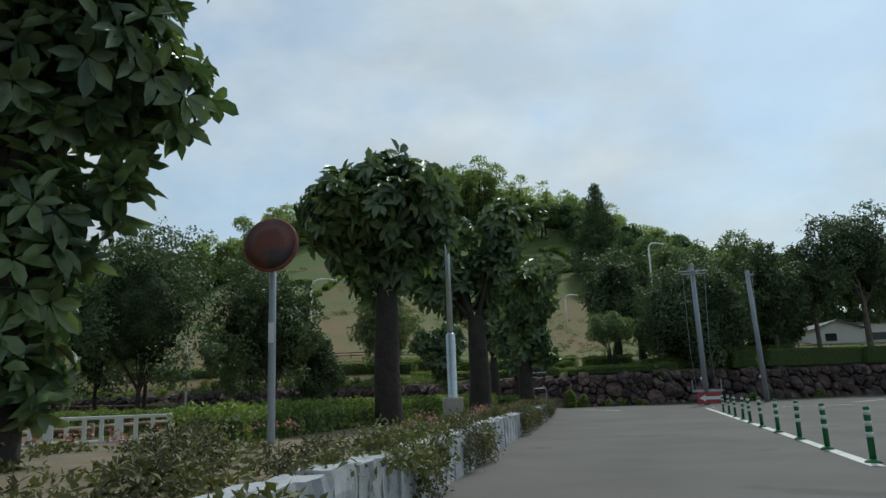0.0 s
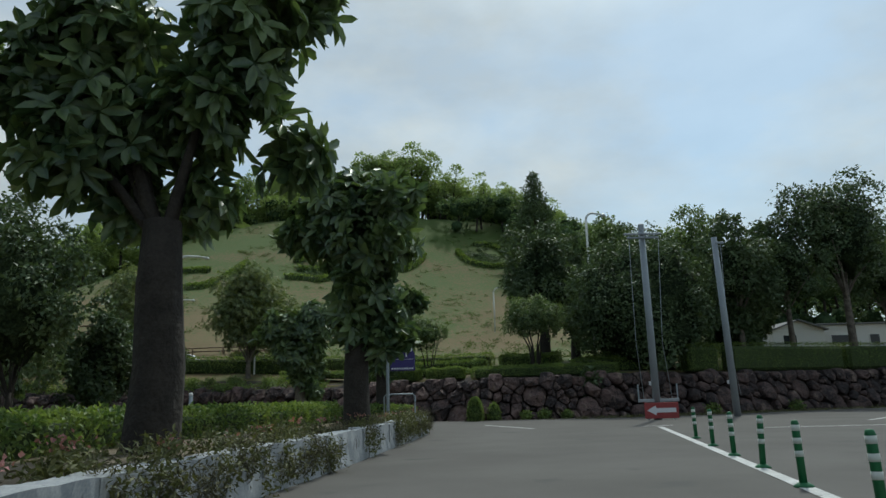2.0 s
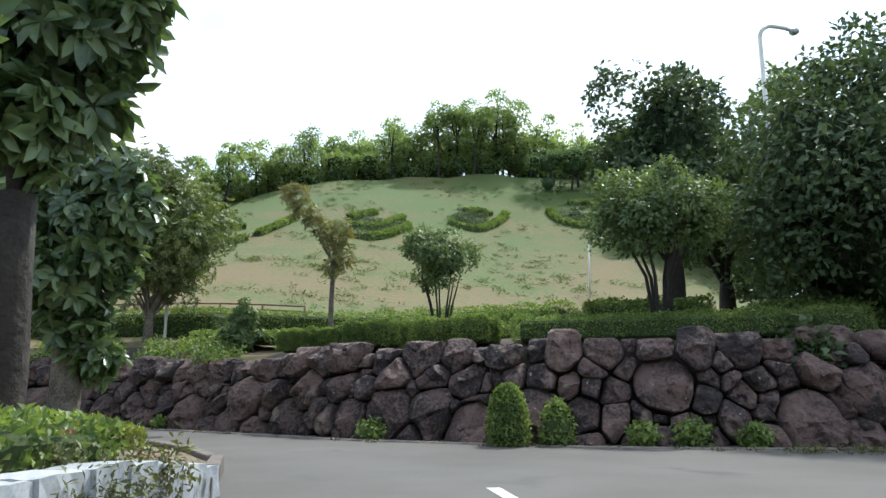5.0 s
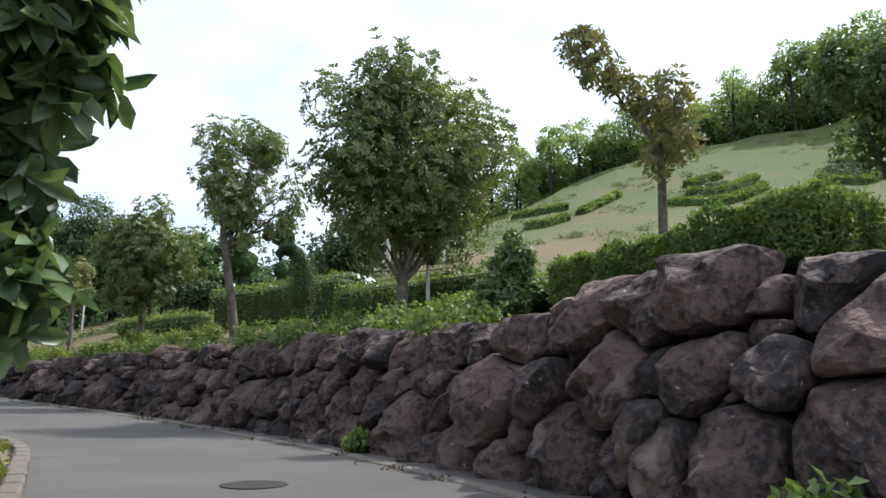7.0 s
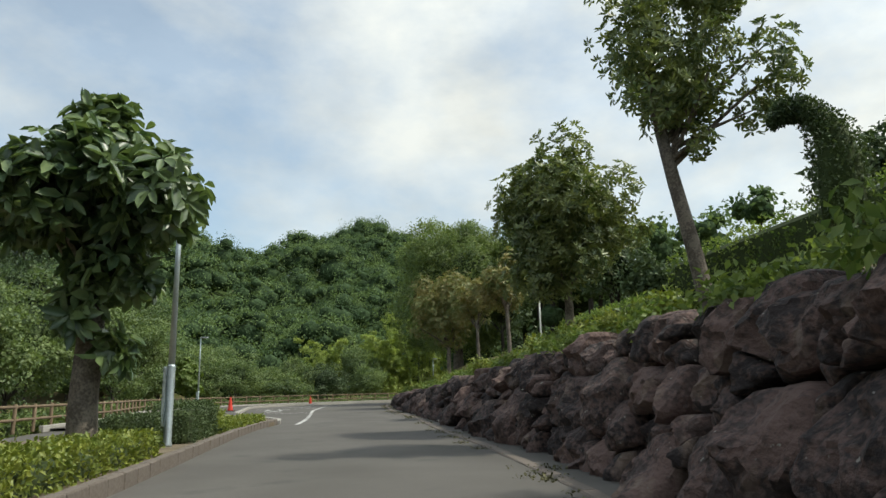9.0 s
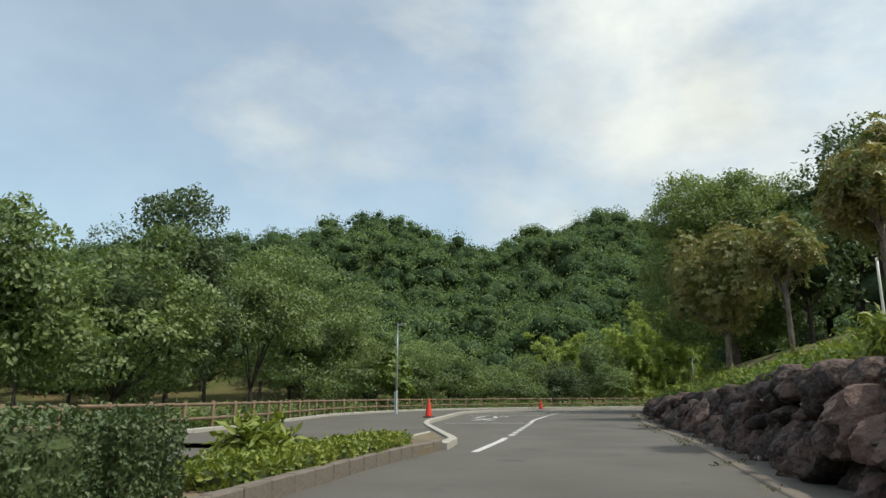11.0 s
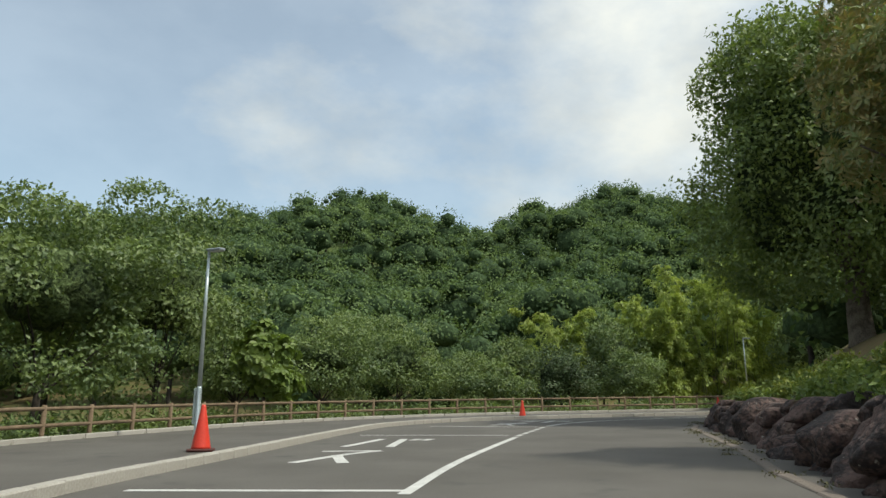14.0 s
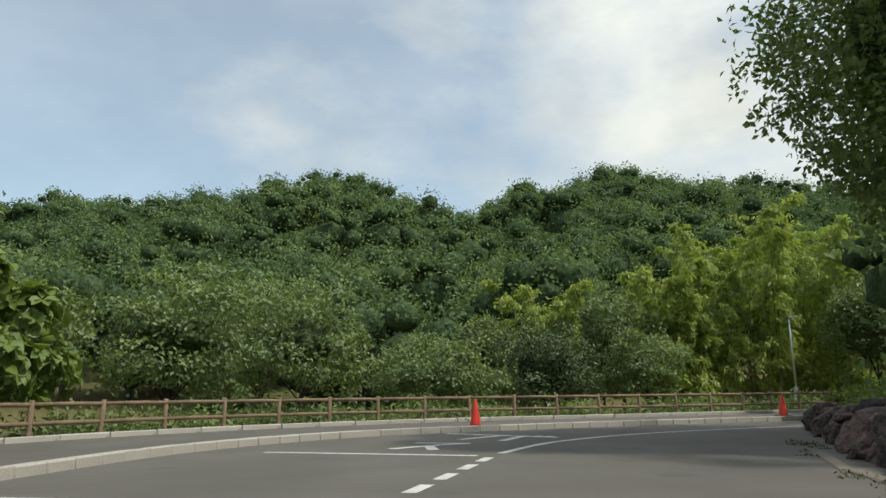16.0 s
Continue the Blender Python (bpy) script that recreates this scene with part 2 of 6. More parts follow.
M_MIRRORBACK = material("mirror_rim", (0.24, 0.075, 0.055), 0.6, scale=3, fine=30, spread=0.2)
M_MIRRORPLATE = material("mirror_backplate", (0.190, 0.070, 0.055), 0.55, scale=3, fine=30, spread=0.3, second=(0.13, 0.055, 0.048), stain=((0.06, 0.06, 0.065), 2.2, 0.52))
M_DARKBOX = material("dark_box", (0.055, 0.05, 0.048), 0.55, scale=3, fine=30, spread=0.2)
M_ROOF = material("roof_grey", (0.16, 0.16, 0.16), 0.7, scale=1, fine=20)
M_WALLWHITE = material("render_white", (0.66, 0.65, 0.62), 0.8, scale=0.6, fine=12, spread=0.12, second=(0.55, 0.54, 0.5))
M_GLASSDARK = material("window_dark", (0.03, 0.035, 0.04), 0.15, scale=1, fine=10, spread=0.1)
M_CARWHITE = material("car_paint", (0.70, 0.72, 0.74), 0.25, scale=1, fine=10, spread=0.05, second=(0.62, 0.64, 0.66))
M_LAMPGLASS = material("lamp_glass", (0.55, 0.56, 0.55), 0.3, scale=2, fine=20, spread=0.1, second=(0.45, 0.46, 0.45))
M_IRON = material("cast_iron", (0.05, 0.045, 0.04), 0.7, metal=0.4, scale=4, fine=40)
# leaves: (lit side, wander)
L_BIG = material("leaf_big", (0.165, 0.225, 0.090), 0.36, scale=0.9, fine=6, spread=0.3, second=(0.058, 0.100, 0.050), island=0.9, translucent=0.24, spec=0.55)
L_MAGNOLIA = material("leaf_magnolia", (0.225, 0.255, 0.095), 0.36, scale=0.9, fine=5, spread=0.3, second=(0.085, 0.125, 0.050), island=0.9, translucent=0.26, spec=0.5)
L_BROWNMAG = material("leaf_magnolia_brown", (0.160, 0.205, 0.080), 0.45, scale=0.9, fine=5, spread=0.30, second=(0.28, 0.225, 0.095), island=0.9, translucent=0.22, spec=0.35)
L_DARK = material("leaf_dark", (0.122, 0.166, 0.076), 0.48, scale=0.35, fine=3, spread=0.25, second=(0.050, 0.080, 0.040), island=0.7, translucent=0.2, spec=0.25)
L_MID = material("leaf_mid", (0.195, 0.255, 0.092), 0.48, scale=0.3, fine=3, spread=0.3, second=(0.085, 0.130, 0.056), island=0.8, translucent=0.32, spec=0.4)
L_CAMPHOR = material("leaf_camphor", (0.215, 0.270, 0.085), 0.45, scale=0.3, fine=3, spread=0.28, second=(0.105, 0.155, 0.056), island=0.7, translucent=0.34, spec=0.35)
L_CREST = material("leaf_crest", (0.26, 0.32, 0.14), 0.55, scale=0.12, fine=1.5, spread=0.3, second=(0.13, 0.185, 0.075), island=0.5, translucent=0.58, spec=0.3)
L_LIGHT = material("leaf_light", (0.180, 0.240, 0.054), 0.5, scale=0.3, fine=3, spread=0.22, second=(0.102, 0.156, 0.036), island=0.6, translucent=0.3)
L_BAMBOO = material("leaf_bamboo", (0.33, 0.38, 0.110), 0.5, scale=0.25, fine=2, spread=0.22, second=(0.19, 0.255, 0.075), island=0.6, translucent=0.4, spec=0.25)
M_CULM = material("bamboo_culm", (0.14, 0.17, 0.06), 0.5, scale=2, fine=12, spread=0.2)
L_FOREST = material("leaf_forest", (0.150, 0.210, 0.088), 0.65, scale=0.09, fine=0.35, spread=0.55, second=(0.064, 0.106, 0.055), island=0.3, translucent=0.3, spec=0.12)
L_HEDGE = material("leaf_hedge", (0.225, 0.285, 0.080), 0.5, scale=0.7, fine=5, spread=0.25, second=(0.085, 0.140, 0.042), island=0.8, translucent=0.36, spec=0.3)
L_HEDGELIGHT = material("leaf_hedge_light", (0.264, 0.288, 0.054), 0.5, scale=0.8, fine=5, spread=0.22, second=(0.120, 0.168, 0.036), island=0.7, translucent=0.25)
L_WEED = material("leaf_weed", (0.156, 0.156, 0.054), 0.6, scale=1.5, fine=8, spread=0.3, second=(0.072, 0.084, 0.030), island=0.8, translucent=0.2)
L_GRASS = material("leaf_grass", (0.135, 0.185, 0.050), 0.6, scale=0.2, fine=2, spread=0.35, second=(0.075, 0.110, 0.030), island=0.6, translucent=0.25, spec=0.2)
L_PINK = material("petals_pink", (0.42, 0.20, 0.20), 0.6, scale=2, fine=10, spread=0.25, second=(0.30, 0.13, 0.13), island=0.6, translucent=0.25)
L_DRY = material("dry_stalks", (0.155, 0.148, 0.072), 0.8, scale=2, fine=10, spread=0.3, second=(0.080, 0.074, 0.040), island=0.8)

# ---- geometry helpers ----


class Geo:
    """Collects vertices and faces of one mesh."""

    def __init__(self):
        self.v, self.f, self.n = [], [], 0

    def add(self, verts, faces, m=None):
        verts = np.asarray(verts, float)
        if m is not None:
            a = np.array(m)
            verts = verts @ a[:3, :3].T + a[:3, 3]
        self.v.append(verts)
        self.f += [tuple(i + self.n for i in f) for f in faces]
        self.n += len(verts)
        return self

    def mesh(self, name, smooth=False):
        me = bpy.data.meshes.new(name)
        me.from_pydata(np.concatenate(self.v).tolist(), [], self.f)
        me.polygons.foreach_set("use_smooth", [smooth] * len(me.polygons))
        me.update()
        return me


def folded(name, v, faces, smooth=True):
    """A mesh of many alike pieces: v is (pieces, points, 3), faces the polygons of one piece (all of one size)."""
    p, q, _ = v.shape
    faces = np.asarray(faces)
    k = faces.shape[1]
    idx = (faces[None] + (np.arange(p) * q)[:, None, None]).reshape(-1)
    n = p * len(faces)
    me = bpy.data.meshes.new(name)
    me.vertices.add(p * q)
    me.vertices.foreach_set("co", np.ascontiguousarray(v, np.float32).ravel())
    me.loops.add(n * k)
    me.loops.foreach_set("vertex_index", idx.astype(np.int32))
    me.polygons.add(n)
    me.polygons.foreach_set("loop_start", np.arange(0, n * k, k, dtype=np.int32))
    me.polygons.foreach_set("use_smooth", np.full(n, smooth))
    me.update(calc_edges=True)
    return me


def thing(name, label, category, at=(0, 0, 0), group="", kind=""):
    """An Empty at the base of a thing, to which its parts belong."""
    ob = new(name)
    ob.location = at
    ob.empty_display_size = 0.2
    return tagged(ob, label, category, group, kind)


def part(name, mesh, mat, parent, label="", m=None):
    ob = new(name, mesh)
    if mesh.materials:
        mesh.materials[0] = mat
    else:
        mesh.materials.append(mat)
    ob.parent = parent
    if m is not None:
        ob.matrix_basis = m
    return tagged(ob, label)


def solid(name, mesh, mat, label, category, group="", kind="", m=None):
    ob = new(name, mesh)
    mesh.materials.append(mat)
    if m is not None:
        ob.matrix_basis = m
    return tagged(ob, label, category, group, kind)


def box(sx, sy, sz, bevel=0.0, base=True):
    """A box on its base centre, with chamfered edges."""
    bm = bmesh.new()
    bmesh.ops.create_cube(bm, size=1)
    bmesh.ops.scale(bm, verts=bm.verts, vec=(sx, sy, sz))
    if base:
        bmesh.ops.translate(bm, verts=bm.verts, vec=(0, 0, sz / 2))
    if bevel:
        bmesh.ops.bevel(bm, geom=bm.edges[:], offset=bevel, segments=1, affect="EDGES")
    v = [tuple(x.co) for x in bm.verts]
    bm.verts.index_update()
    f = [tuple(x.index for x in p.verts) for p in bm.faces]
    bm.free()
    return v, f


def tube(points, radii, sides=8, cap=True):
    """A tube through the points."""
    pts = [Vector(p) for p in points]
    v, f = [], []
    for i, p in enumerate(pts):
        d = (pts[min(i + 1, len(pts) - 1)] - pts[max(i - 1, 0)]).normalized()
        u = d.cross(Vector((0.13, 0.99, 0.05)) if abs(d.y) < 0.9 else Vector((1, 0, 0.1))).normalized()
        w = d.cross(u)
        for s in range(sides):
            a = 2 * math.pi * s / sides
            v.append(tuple(p + (u * math.cos(a) + w * math.sin(a)) * radii[i]))
    for i in range(len(pts) - 1):
        for s in range(sides):
            a, b = i * sides + s, i * sides + (s + 1) % sides
            f.append((a, b, b + sides, a + sides))
    if cap:
        f.append(tuple(range(sides - 1, -1, -1)))
        f.append(tuple(range((len(pts) - 1) * sides, len(pts) * sides)))
    return v, f


def lathe(profile, sides=16):
    """A turned body: (radius, height) pairs."""
    return tube([(0, 0, h) for _, h in profile], [r for r, _ in profile], sides)


def geo(*pieces):
    g = Geo()
    for p in pieces:
        g.add(p[0], p[1], p[2] if len(p) > 2 else None)
    return g


# ---- the plan: heights ----
WALL_X = [-72, -67, -61, -57, -48.5, -44.6, -37.1, -31.4, -26.4, -21.7, -14.8, -9.5, -6.8, -1.9, 1.8, 4.7, 8.7, 11.6, 15, 20.3, 24.6, 40, 64]
WALL_Y = [71.6, 69.7, 67.2, 65.6, 63.6, 62.5, 60.9, 59.9, 58.7, 57.6, 56.2, 54.9, 54.1, 52.0, 50.0, 48.2, 46.9, 46.6, 46.9, 48.2, 50.2, 54, 58]
TOP_X = [-72, -67, -49, -37, -26, -18, -10, -3, -1.0, 0.6, 2.2, 10, 15, 25, 64]
TOP_H = [0.3, 0.5, 0.9, 1.05, 1.4, 1.65, 1.82, 1.84, 1.78, 1.62, 1.84, 1.95, 2.0, 2.0, 2.0]
CREST_X = [-190, -140, -112, -90, -72, -60, -41, -34, -24, -10, 4, 20, 44, 80, 120, 190]
CREST_Z = [2, 3, 5, 9, 13.5, 18.5, 28.5, 32.5, 35.5, 37, 38, 36.5, 25, 14, 10, 6]
WEST_Y = [-200, -110, -60, -37, -8, 9, 19, 28, 38, 48, 58, 70, 76, 89, 101, 108, 115, 127, 139, 180, 260]
WEST_Z = [8, 20, 28, 32, 38, 36.5, 38, 40.5, 43, 40, 35.2, 33.5, 39, 41.5, 45.5, 42.5, 37.5, 42.5, 39, 33, 18]


def level(x, y):
    """The height of the roads."""
    return 0.67 + 0.0085 * np.clip(y, -60, 90) + 0.0235 * np.clip(-x - 6, 0, 90)


def wall_y(x):
    return np.interp(x, WALL_X, WALL_Y)


def wall_top(x):
    return np.interp(x, TOP_X, TOP_H)


def ease(s):
    s = np.clip(s, 0, 1)
    return s * s * (3 - 2 * s)


def crest_line(x):
    return 150 - 0.27 * np.clip(8 - np.asarray(x, float), 0, 120) + 0.05 * np.clip(np.asarray(x, float) - 8, 0, 120)


def terrain(x, y):
    """The height of the natural ground."""
    x, y = np.asarray(x, float), np.asarray(y, float)
    low = level(x, y)
    d = y - wall_y(x)
    inside = (x > -68) & (d > 1.7)
    ledge = low + wall_top(x) + np.interp(x, [-6, 4], [0.27, 0.09]) * np.clip(d - 1.2, 0, 4) + 0.11 * np.clip(d - 5.2, 0, 11)
    crest = np.interp(x, CREST_X, CREST_Z)
    crest_y = crest_line(x)
    s = np.clip((y - 61) / (crest_y - 61), 0, 1)
    slope = s ** np.interp(x, [-14, 6], [1.4, 1.8])
    base = np.where(inside, ledge, low)
    hill = base + np.maximum(crest - base, 0) * slope * np.where(x > -68, np.clip((d - 1.7) / 4, 0, 1), np.clip((y - 88) / 22, 0, 1))
    hill = hill - 0.10 * np.clip(y - crest_y, 0, 80)
    west = np.interp(y, WEST_Y, WEST_Z)
    w = ease((-x - 92) / 115)
    z = np.maximum(hill, low - 0.05 + (west - low) * w * (x < -92))
    z = z - 0.35 * ease((-x - 76) / 6) * (x > -100) * (y < 75)
    return z

# ---- large structure ----


def spaced(*runs):
    out = []
    for a, b, s in runs:
        out += list(np.arange(a, b, s))
    return np.array(out + [runs[-1][1]], float)


def sheet(name, xs, ys, height):
    """A grid over xs and ys with the given height."""
    X, Y = np.meshgrid(xs, ys, indexing="ij")
    Z = height(X, Y)
    nx, ny = X.shape
    v = np.stack([X, Y, Z], -1).reshape(-1, 3)
    i = np.arange(nx * ny).reshape(nx, ny)
    f = np.stack([i[:-1, :-1], i[1:, :-1], i[1:, 1:], i[:-1, 1:]], -1).reshape(-1, 4)
    return folded(name, v[None], f)


def natural(X, Y):
    z = terrain(X, Y)
    flat = z < level(X, Y) + 0.02
    bumps = 0.05 * np.sin(X * 0.9 + np.sin(Y * 0.7)) * np.sin(Y * 0.8) + 0.25 * np.sin(X * 0.11) * np.sin(Y * 0.13 + 1)
    return np.where(flat, z - 0.06, z + bumps * np.clip((Y - 62) / 20, 0, 1))


ground = solid("ground", sheet("ground", spaced((-900, -260, 64), (-260, -80, 5), (-80, 44, 1.0), (44, 124, 5), (124, 900, 60)),
                               spaced((-700, -40, 60), (-40, 40, 4), (40, 76, 1.0), (76, 180, 3), (180, 900, 60)), natural),
               M_HILL, "sloping grassy ground, green with dry brown patches", "ground", kind="structure")

FENCE = [(-16, 43.6), (-22, 44.8), (-30, 46.1), (-37.6, 47.3), (-46.5, 47.8), (-52.2, 48.3), (-59, 50.2), (-64.4, 52.6), (-68.6, 56.2), (-71.9, 61.3), (-75, 69.5), (-79.5, 78.5)]
SIDE = [(-29.2, 53.5), (-30.6, 53.7), (-34, 53.45), (-39.4, 53.05), (-42.4, 53.05), (-44.6, 53.2), (-48.4, 53.7), (-54, 54.35), (-57, 54.75), (-60.5, 55.4), (-63.6, 56.9), (-66, 59.2), (-68.2, 63), (-70.2, 67.5), (-72.5, 74), (-75.5, 81)]


def along(points, step, offset=0.0):
    """Points at even steps along a polyline: x, y and the heading in radians."""
    out, rest = [], offset
    for (x0, y0), (x1, y1) in zip(points, points[1:]):
        d = math.hypot(x1 - x0, y1 - y0)
        a = math.atan2(y1 - y0, x1 - x0)
        while rest <= d:
            out.append((x0 + (x1 - x0) * rest / d, y0 + (y1 - y0) * rest / d, a))
            rest += step
        rest -= d
    return out


def rounded(points, step=1.0):
    """The polyline, smoothed a little (Catmull-Rom)."""
    p = [Vector((*q, 0)) for q in points]
    out = []
    for i in range(len(p) - 1):
        a, b, c, d = p[max(i - 1, 0)], p[i], p[i + 1], p[min(i + 2, len(p) - 1)]
        n = max(1, int((c - b).length / step))
        for k in range(n):
            t = k / n
            q = 0.5 * (2 * b + (c - a) * t + (2 * a - 5 * b + 4 * c - d) * t * t + (3 * b - a - 3 * c + d) * t ** 3)
            out.append((q.x, q.y))
    return out + [points[-1]]


FENCE_LINE, SIDE_LINE = rounded(FENCE), rounded(SIDE)
fx = np.array(sorted(FENCE))


def road_mesh():
    v, f = [], []
    xs = spaced((-80, 64, 1.0))
    ny = 40
    for x in xs:
        if x > -3:
            lo = -60.0
        elif x > -16:
            lo = 43.3
        else:
            lo = float(np.interp(x, fx[:, 0], fx[:, 1])) + 0.1
        hi = float(wall_y(x)) + 0.25 if x > -67 else 100.0
        for k in range(ny + 1):
            y = lo + (hi - lo) * k / ny
            v.append((x, y, float(level(x, y))))
    for i in range(len(xs) - 1):
        for k in range(ny):
            a = i * (ny + 1) + k
            f.append((a, a + ny + 1, a + ny + 2, a + 1))
    return Geo().add(v, f).mesh("road", True)


road = solid("road", road_mesh(), M_ASPHALT, "worn grey asphalt road, dry, with faint patches", "road", kind="structure")


def strip(points, half, lift, dz=0.0):
    """A flat ribbon along points."""
    g = Geo()
    v, f = [], []
    for i, (x, y) in enumerate(points):
        x0, y0 = points[max(i - 1, 0)]
        x1, y1 = points[min(i + 1, len(points) - 1)]
        a = math.atan2(y1 - y0, x1 - x0) + math.pi / 2
        for s in (half, -half):
            px, py = x + s * math.cos(a), y + s * math.sin(a)
            v.append((px, py, float(level(px, py)) + lift))
    for i in range(len(points) - 1):
        f.append((2 * i, 2 * i + 1, 2 * i + 3, 2 * i + 2))
    return g.add(v, f).mesh("marking", False)


def marking(points, width, label):
    return solid("road_marking", strip(rounded(points, 0.5), width / 2, 0.006), M_PAINT, label, "road marking", kind="structure")


marking([(7.2, 10.2), (9.2, 19.2), (12.75, 35.6)], 0.16, "white painted edge line under the bollards")
marking([(12.3, 36.5), (13.4, 36.35)], 0.16, "white painted line end at the junction")
marking([(7.9, 41.0), (9.1, 36.8)], 0.14, "worn white lane line on asphalt")
marking([(14.9, 33.4), (18.3, 33.0)], 0.15, "white painted bay line")
marking([(19.6, 36.3), (25.5, 41.6), (36, 48)], 0.15, "white painted bay line")
marking([(-28.3, 54.05), (-31.5, 54.8), (-33.0, 55.1)], 0.15, "white painted centre line")
for k in range(7):
    x = -34.0 - 1.25 * k
    marking([(x, 55.33 + (-34 - x) * 0.19), (x - 0.75, 55.33 + (-34 - x + 0.75) * 0.19)], 0.16, "short white centre line dash")
marking([(-42.9, 57.02), (-47, 57.75), (-53.5, 59.3)], 0.15, "white painted centre line")
for k in range(5):
    x = -54.0 - 1.1 * k
    marking([(x, 59.4 + (-54 - x) * 0.27), (x - 0.65, 59.4 + (-54 - x + 0.65) * 0.27)], 0.16, "short white centre line dash")
marking([(-59.8, 61.0), (-62.6, 62.4), (-65.2, 65.0), (-67.4, 69), (-69.2, 74)], 0.15, "white painted centre line curving with the road")
for a, b in (((-43.5, 53.75), (-43.2, 57.0)), ((-55.2, 55.2), (-54.4, 59.2)), ((-60.7, 57.0), (-59.4, 60.6)), ((-66.2, 60.2), (-63.9, 62.6))):
    marking([a, b], 0.16, "white painted bay line across the lane")
# painted characters of the bus bays, the upper one farther off
GLYPHS = {"su": [[(-0.69, 0.63), (0.50, 0.77)], [(0.48, 0.75), (0.10, 0.24), (-0.35, -1.17)], [(-0.08, -0.05), (0.55, -1.17)]],
          "ba": [[(-0.75, 1.19), (-0.92, -0.83)], [(-0.18, 1.18), (0.15, -0.88)], [(0.21, 1.23), (0.15, 0.77)], [(0.53, 1.19), (0.45, 0.77)]]}
for name, cx, cy, ux, uy in (("su", -48.4, 55.6, -0.985, 0.17), ("ba", -51.6, 56.4, -0.985, 0.17), ("su", -61.9, 59.9, -0.9, 0.43), ("ba", -63.8, 61.6, -0.85, 0.52)):
    mark_dir = Vector((ux, uy, 0)).normalized()
    mark_side = Vector((mark_dir.y, -mark_dir.x, 0))
    tall = 1.35 if cx > -60 else 0.9
    for stroke in GLYPHS[name]:
        pts = []
        for u, w in stroke:
            q = Vector((cx, cy, 0)) + mark_side * u * 0.95 + mark_dir * w * tall
            pts.append((q.x, q.y))
        marking(pts, 0.2, "white painted stroke of the word bus on the lane")
# marks on the pavement side
for a, b in (((-38.0, 50.6), (-44.5, 50.9)), ((-38.0, 50.0), (-44.5, 50.3)), ((-41.2, 50.7), (-41.2, 50.2))):
    marking([a, b], 0.1, "thin white parking line on asphalt")


def block_run(parent, name, line, length, width, height, mat, seed, zfun, lift=0.0, gap=0.012):
    """Kerb blocks end to end along a line, as pieces that share a few meshes."""
    r = random.Random(seed)
    kinds = []
    for k in range(3):
        v, f = box(length - gap, width, height, 0.015 + 0.004 * k)
        v = [(x + r.uniform(-.004, .004), y + r.uniform(-.006, .006), z + r.uniform(-.006, .006)) for x, y, z in v]
        kinds.append(Geo().add(v, f).mesh(name))
    for x, y, a in along(line, length):
        ob = part(name, r.choice(kinds), mat, parent)
        rise = float(zfun(x + 0.5 * math.cos(a), y + 0.5 * math.sin(a))) - float(zfun(x - 0.5 * math.cos(a), y - 0.5 * math.sin(a)))
        ob.matrix_basis = pose(x, y, float(zfun(x, y)) + lift, 0, -math.degrees(math.atan(rise)), math.degrees(a))


# pavement beside the lane
def ribbon(left, right, n, height, name):
    """A surface between two lines."""
    def even(line):
        s = np.r_[0, np.cumsum(np.hypot(*np.diff(np.array(line), axis=0).T))]
        t = np.linspace(0, s[-1], n)
        a = np.array(line)
        return np.stack([np.interp(t, s, a[:, 0]), np.interp(t, s, a[:, 1])], -1)
    L, R = even(left), even(right)
    v, f, m = [], [], 5
    for p, q in zip(L, R):
        for k in range(m):
            x, y = p + (q - p) * k / (m - 1)
            v.append((x, y, float(level(x, y)) + height))
    for i in range(n - 1):
        for k in range(m - 1):
            a = i * m + k
            f.append((a, a + m, a + m + 1, a + 1))
    return Geo().add(v, f).mesh(name, True)


pavement = solid("pavement", ribbon([p for p in FENCE_LINE if p[0] < -29.5], SIDE_LINE, 90, 0.10, "pavement"), M_ASPHALT,
                 "grey asphalt pavement behind a pale kerb", "pavement", kind="structure")
kerb = thing("kerb", "pale concrete kerb along the pavement", "kerb", kind="structure")
block_run(kerb, "kerb_block", SIDE_LINE, 0.6, 0.20, 0.26, M_CONCRETE, 3, level, -0.11)
edging = thing("edging", "pale concrete edging under the wooden fence", "kerb", kind="structure")
block_run(edging, "edging_block", [p for p in FENCE_LINE if p[0] < -29.5], 1.2, 0.14, 0.22, M_CONCRETE, 4, level, 0.0)

# planted bed between the two roads
BED_EAST = [(0.2, -8), (0.7, 0), (1.9, 8), (2.9, 15), (3.8, 21.4), (4.35, 25), (4.95, 29.8), (5.45, 33.6), (5.65, 36.6), (5.25, 40.2)]
BED_TURN = [(5.25, 40.2), (4.6, 41.9), (3.6, 43.3), (1.6, 45.1), (-1.2, 46.7), (-4.0, 48.1), (-6.6, 48.8), (-9.4, 49.0)]
BED_WEST = [(-9.4, 49.0), (-12.2, 49.6), (-18.0, 50.75), (-21.7, 51.5), (-26, 52.5), (-29.1, 53.45), (-33.6, 53.3)]
BED_BACK = [(-33.7, 53.1), (-31.0, 52.65), (-27, 51.4), (-24, 50.4), (-18, 48.3), (-12, 46.6), (-9, 44.5), (-6.5, 40), (-4.6, 34), (-4.0, 20), (-4.6, -8)]


def bed_height(x, y):
    return 0.15 + 0.36 * float(ease((40.6 - y) / 3.0)) * float(ease((x + 6) / 2))


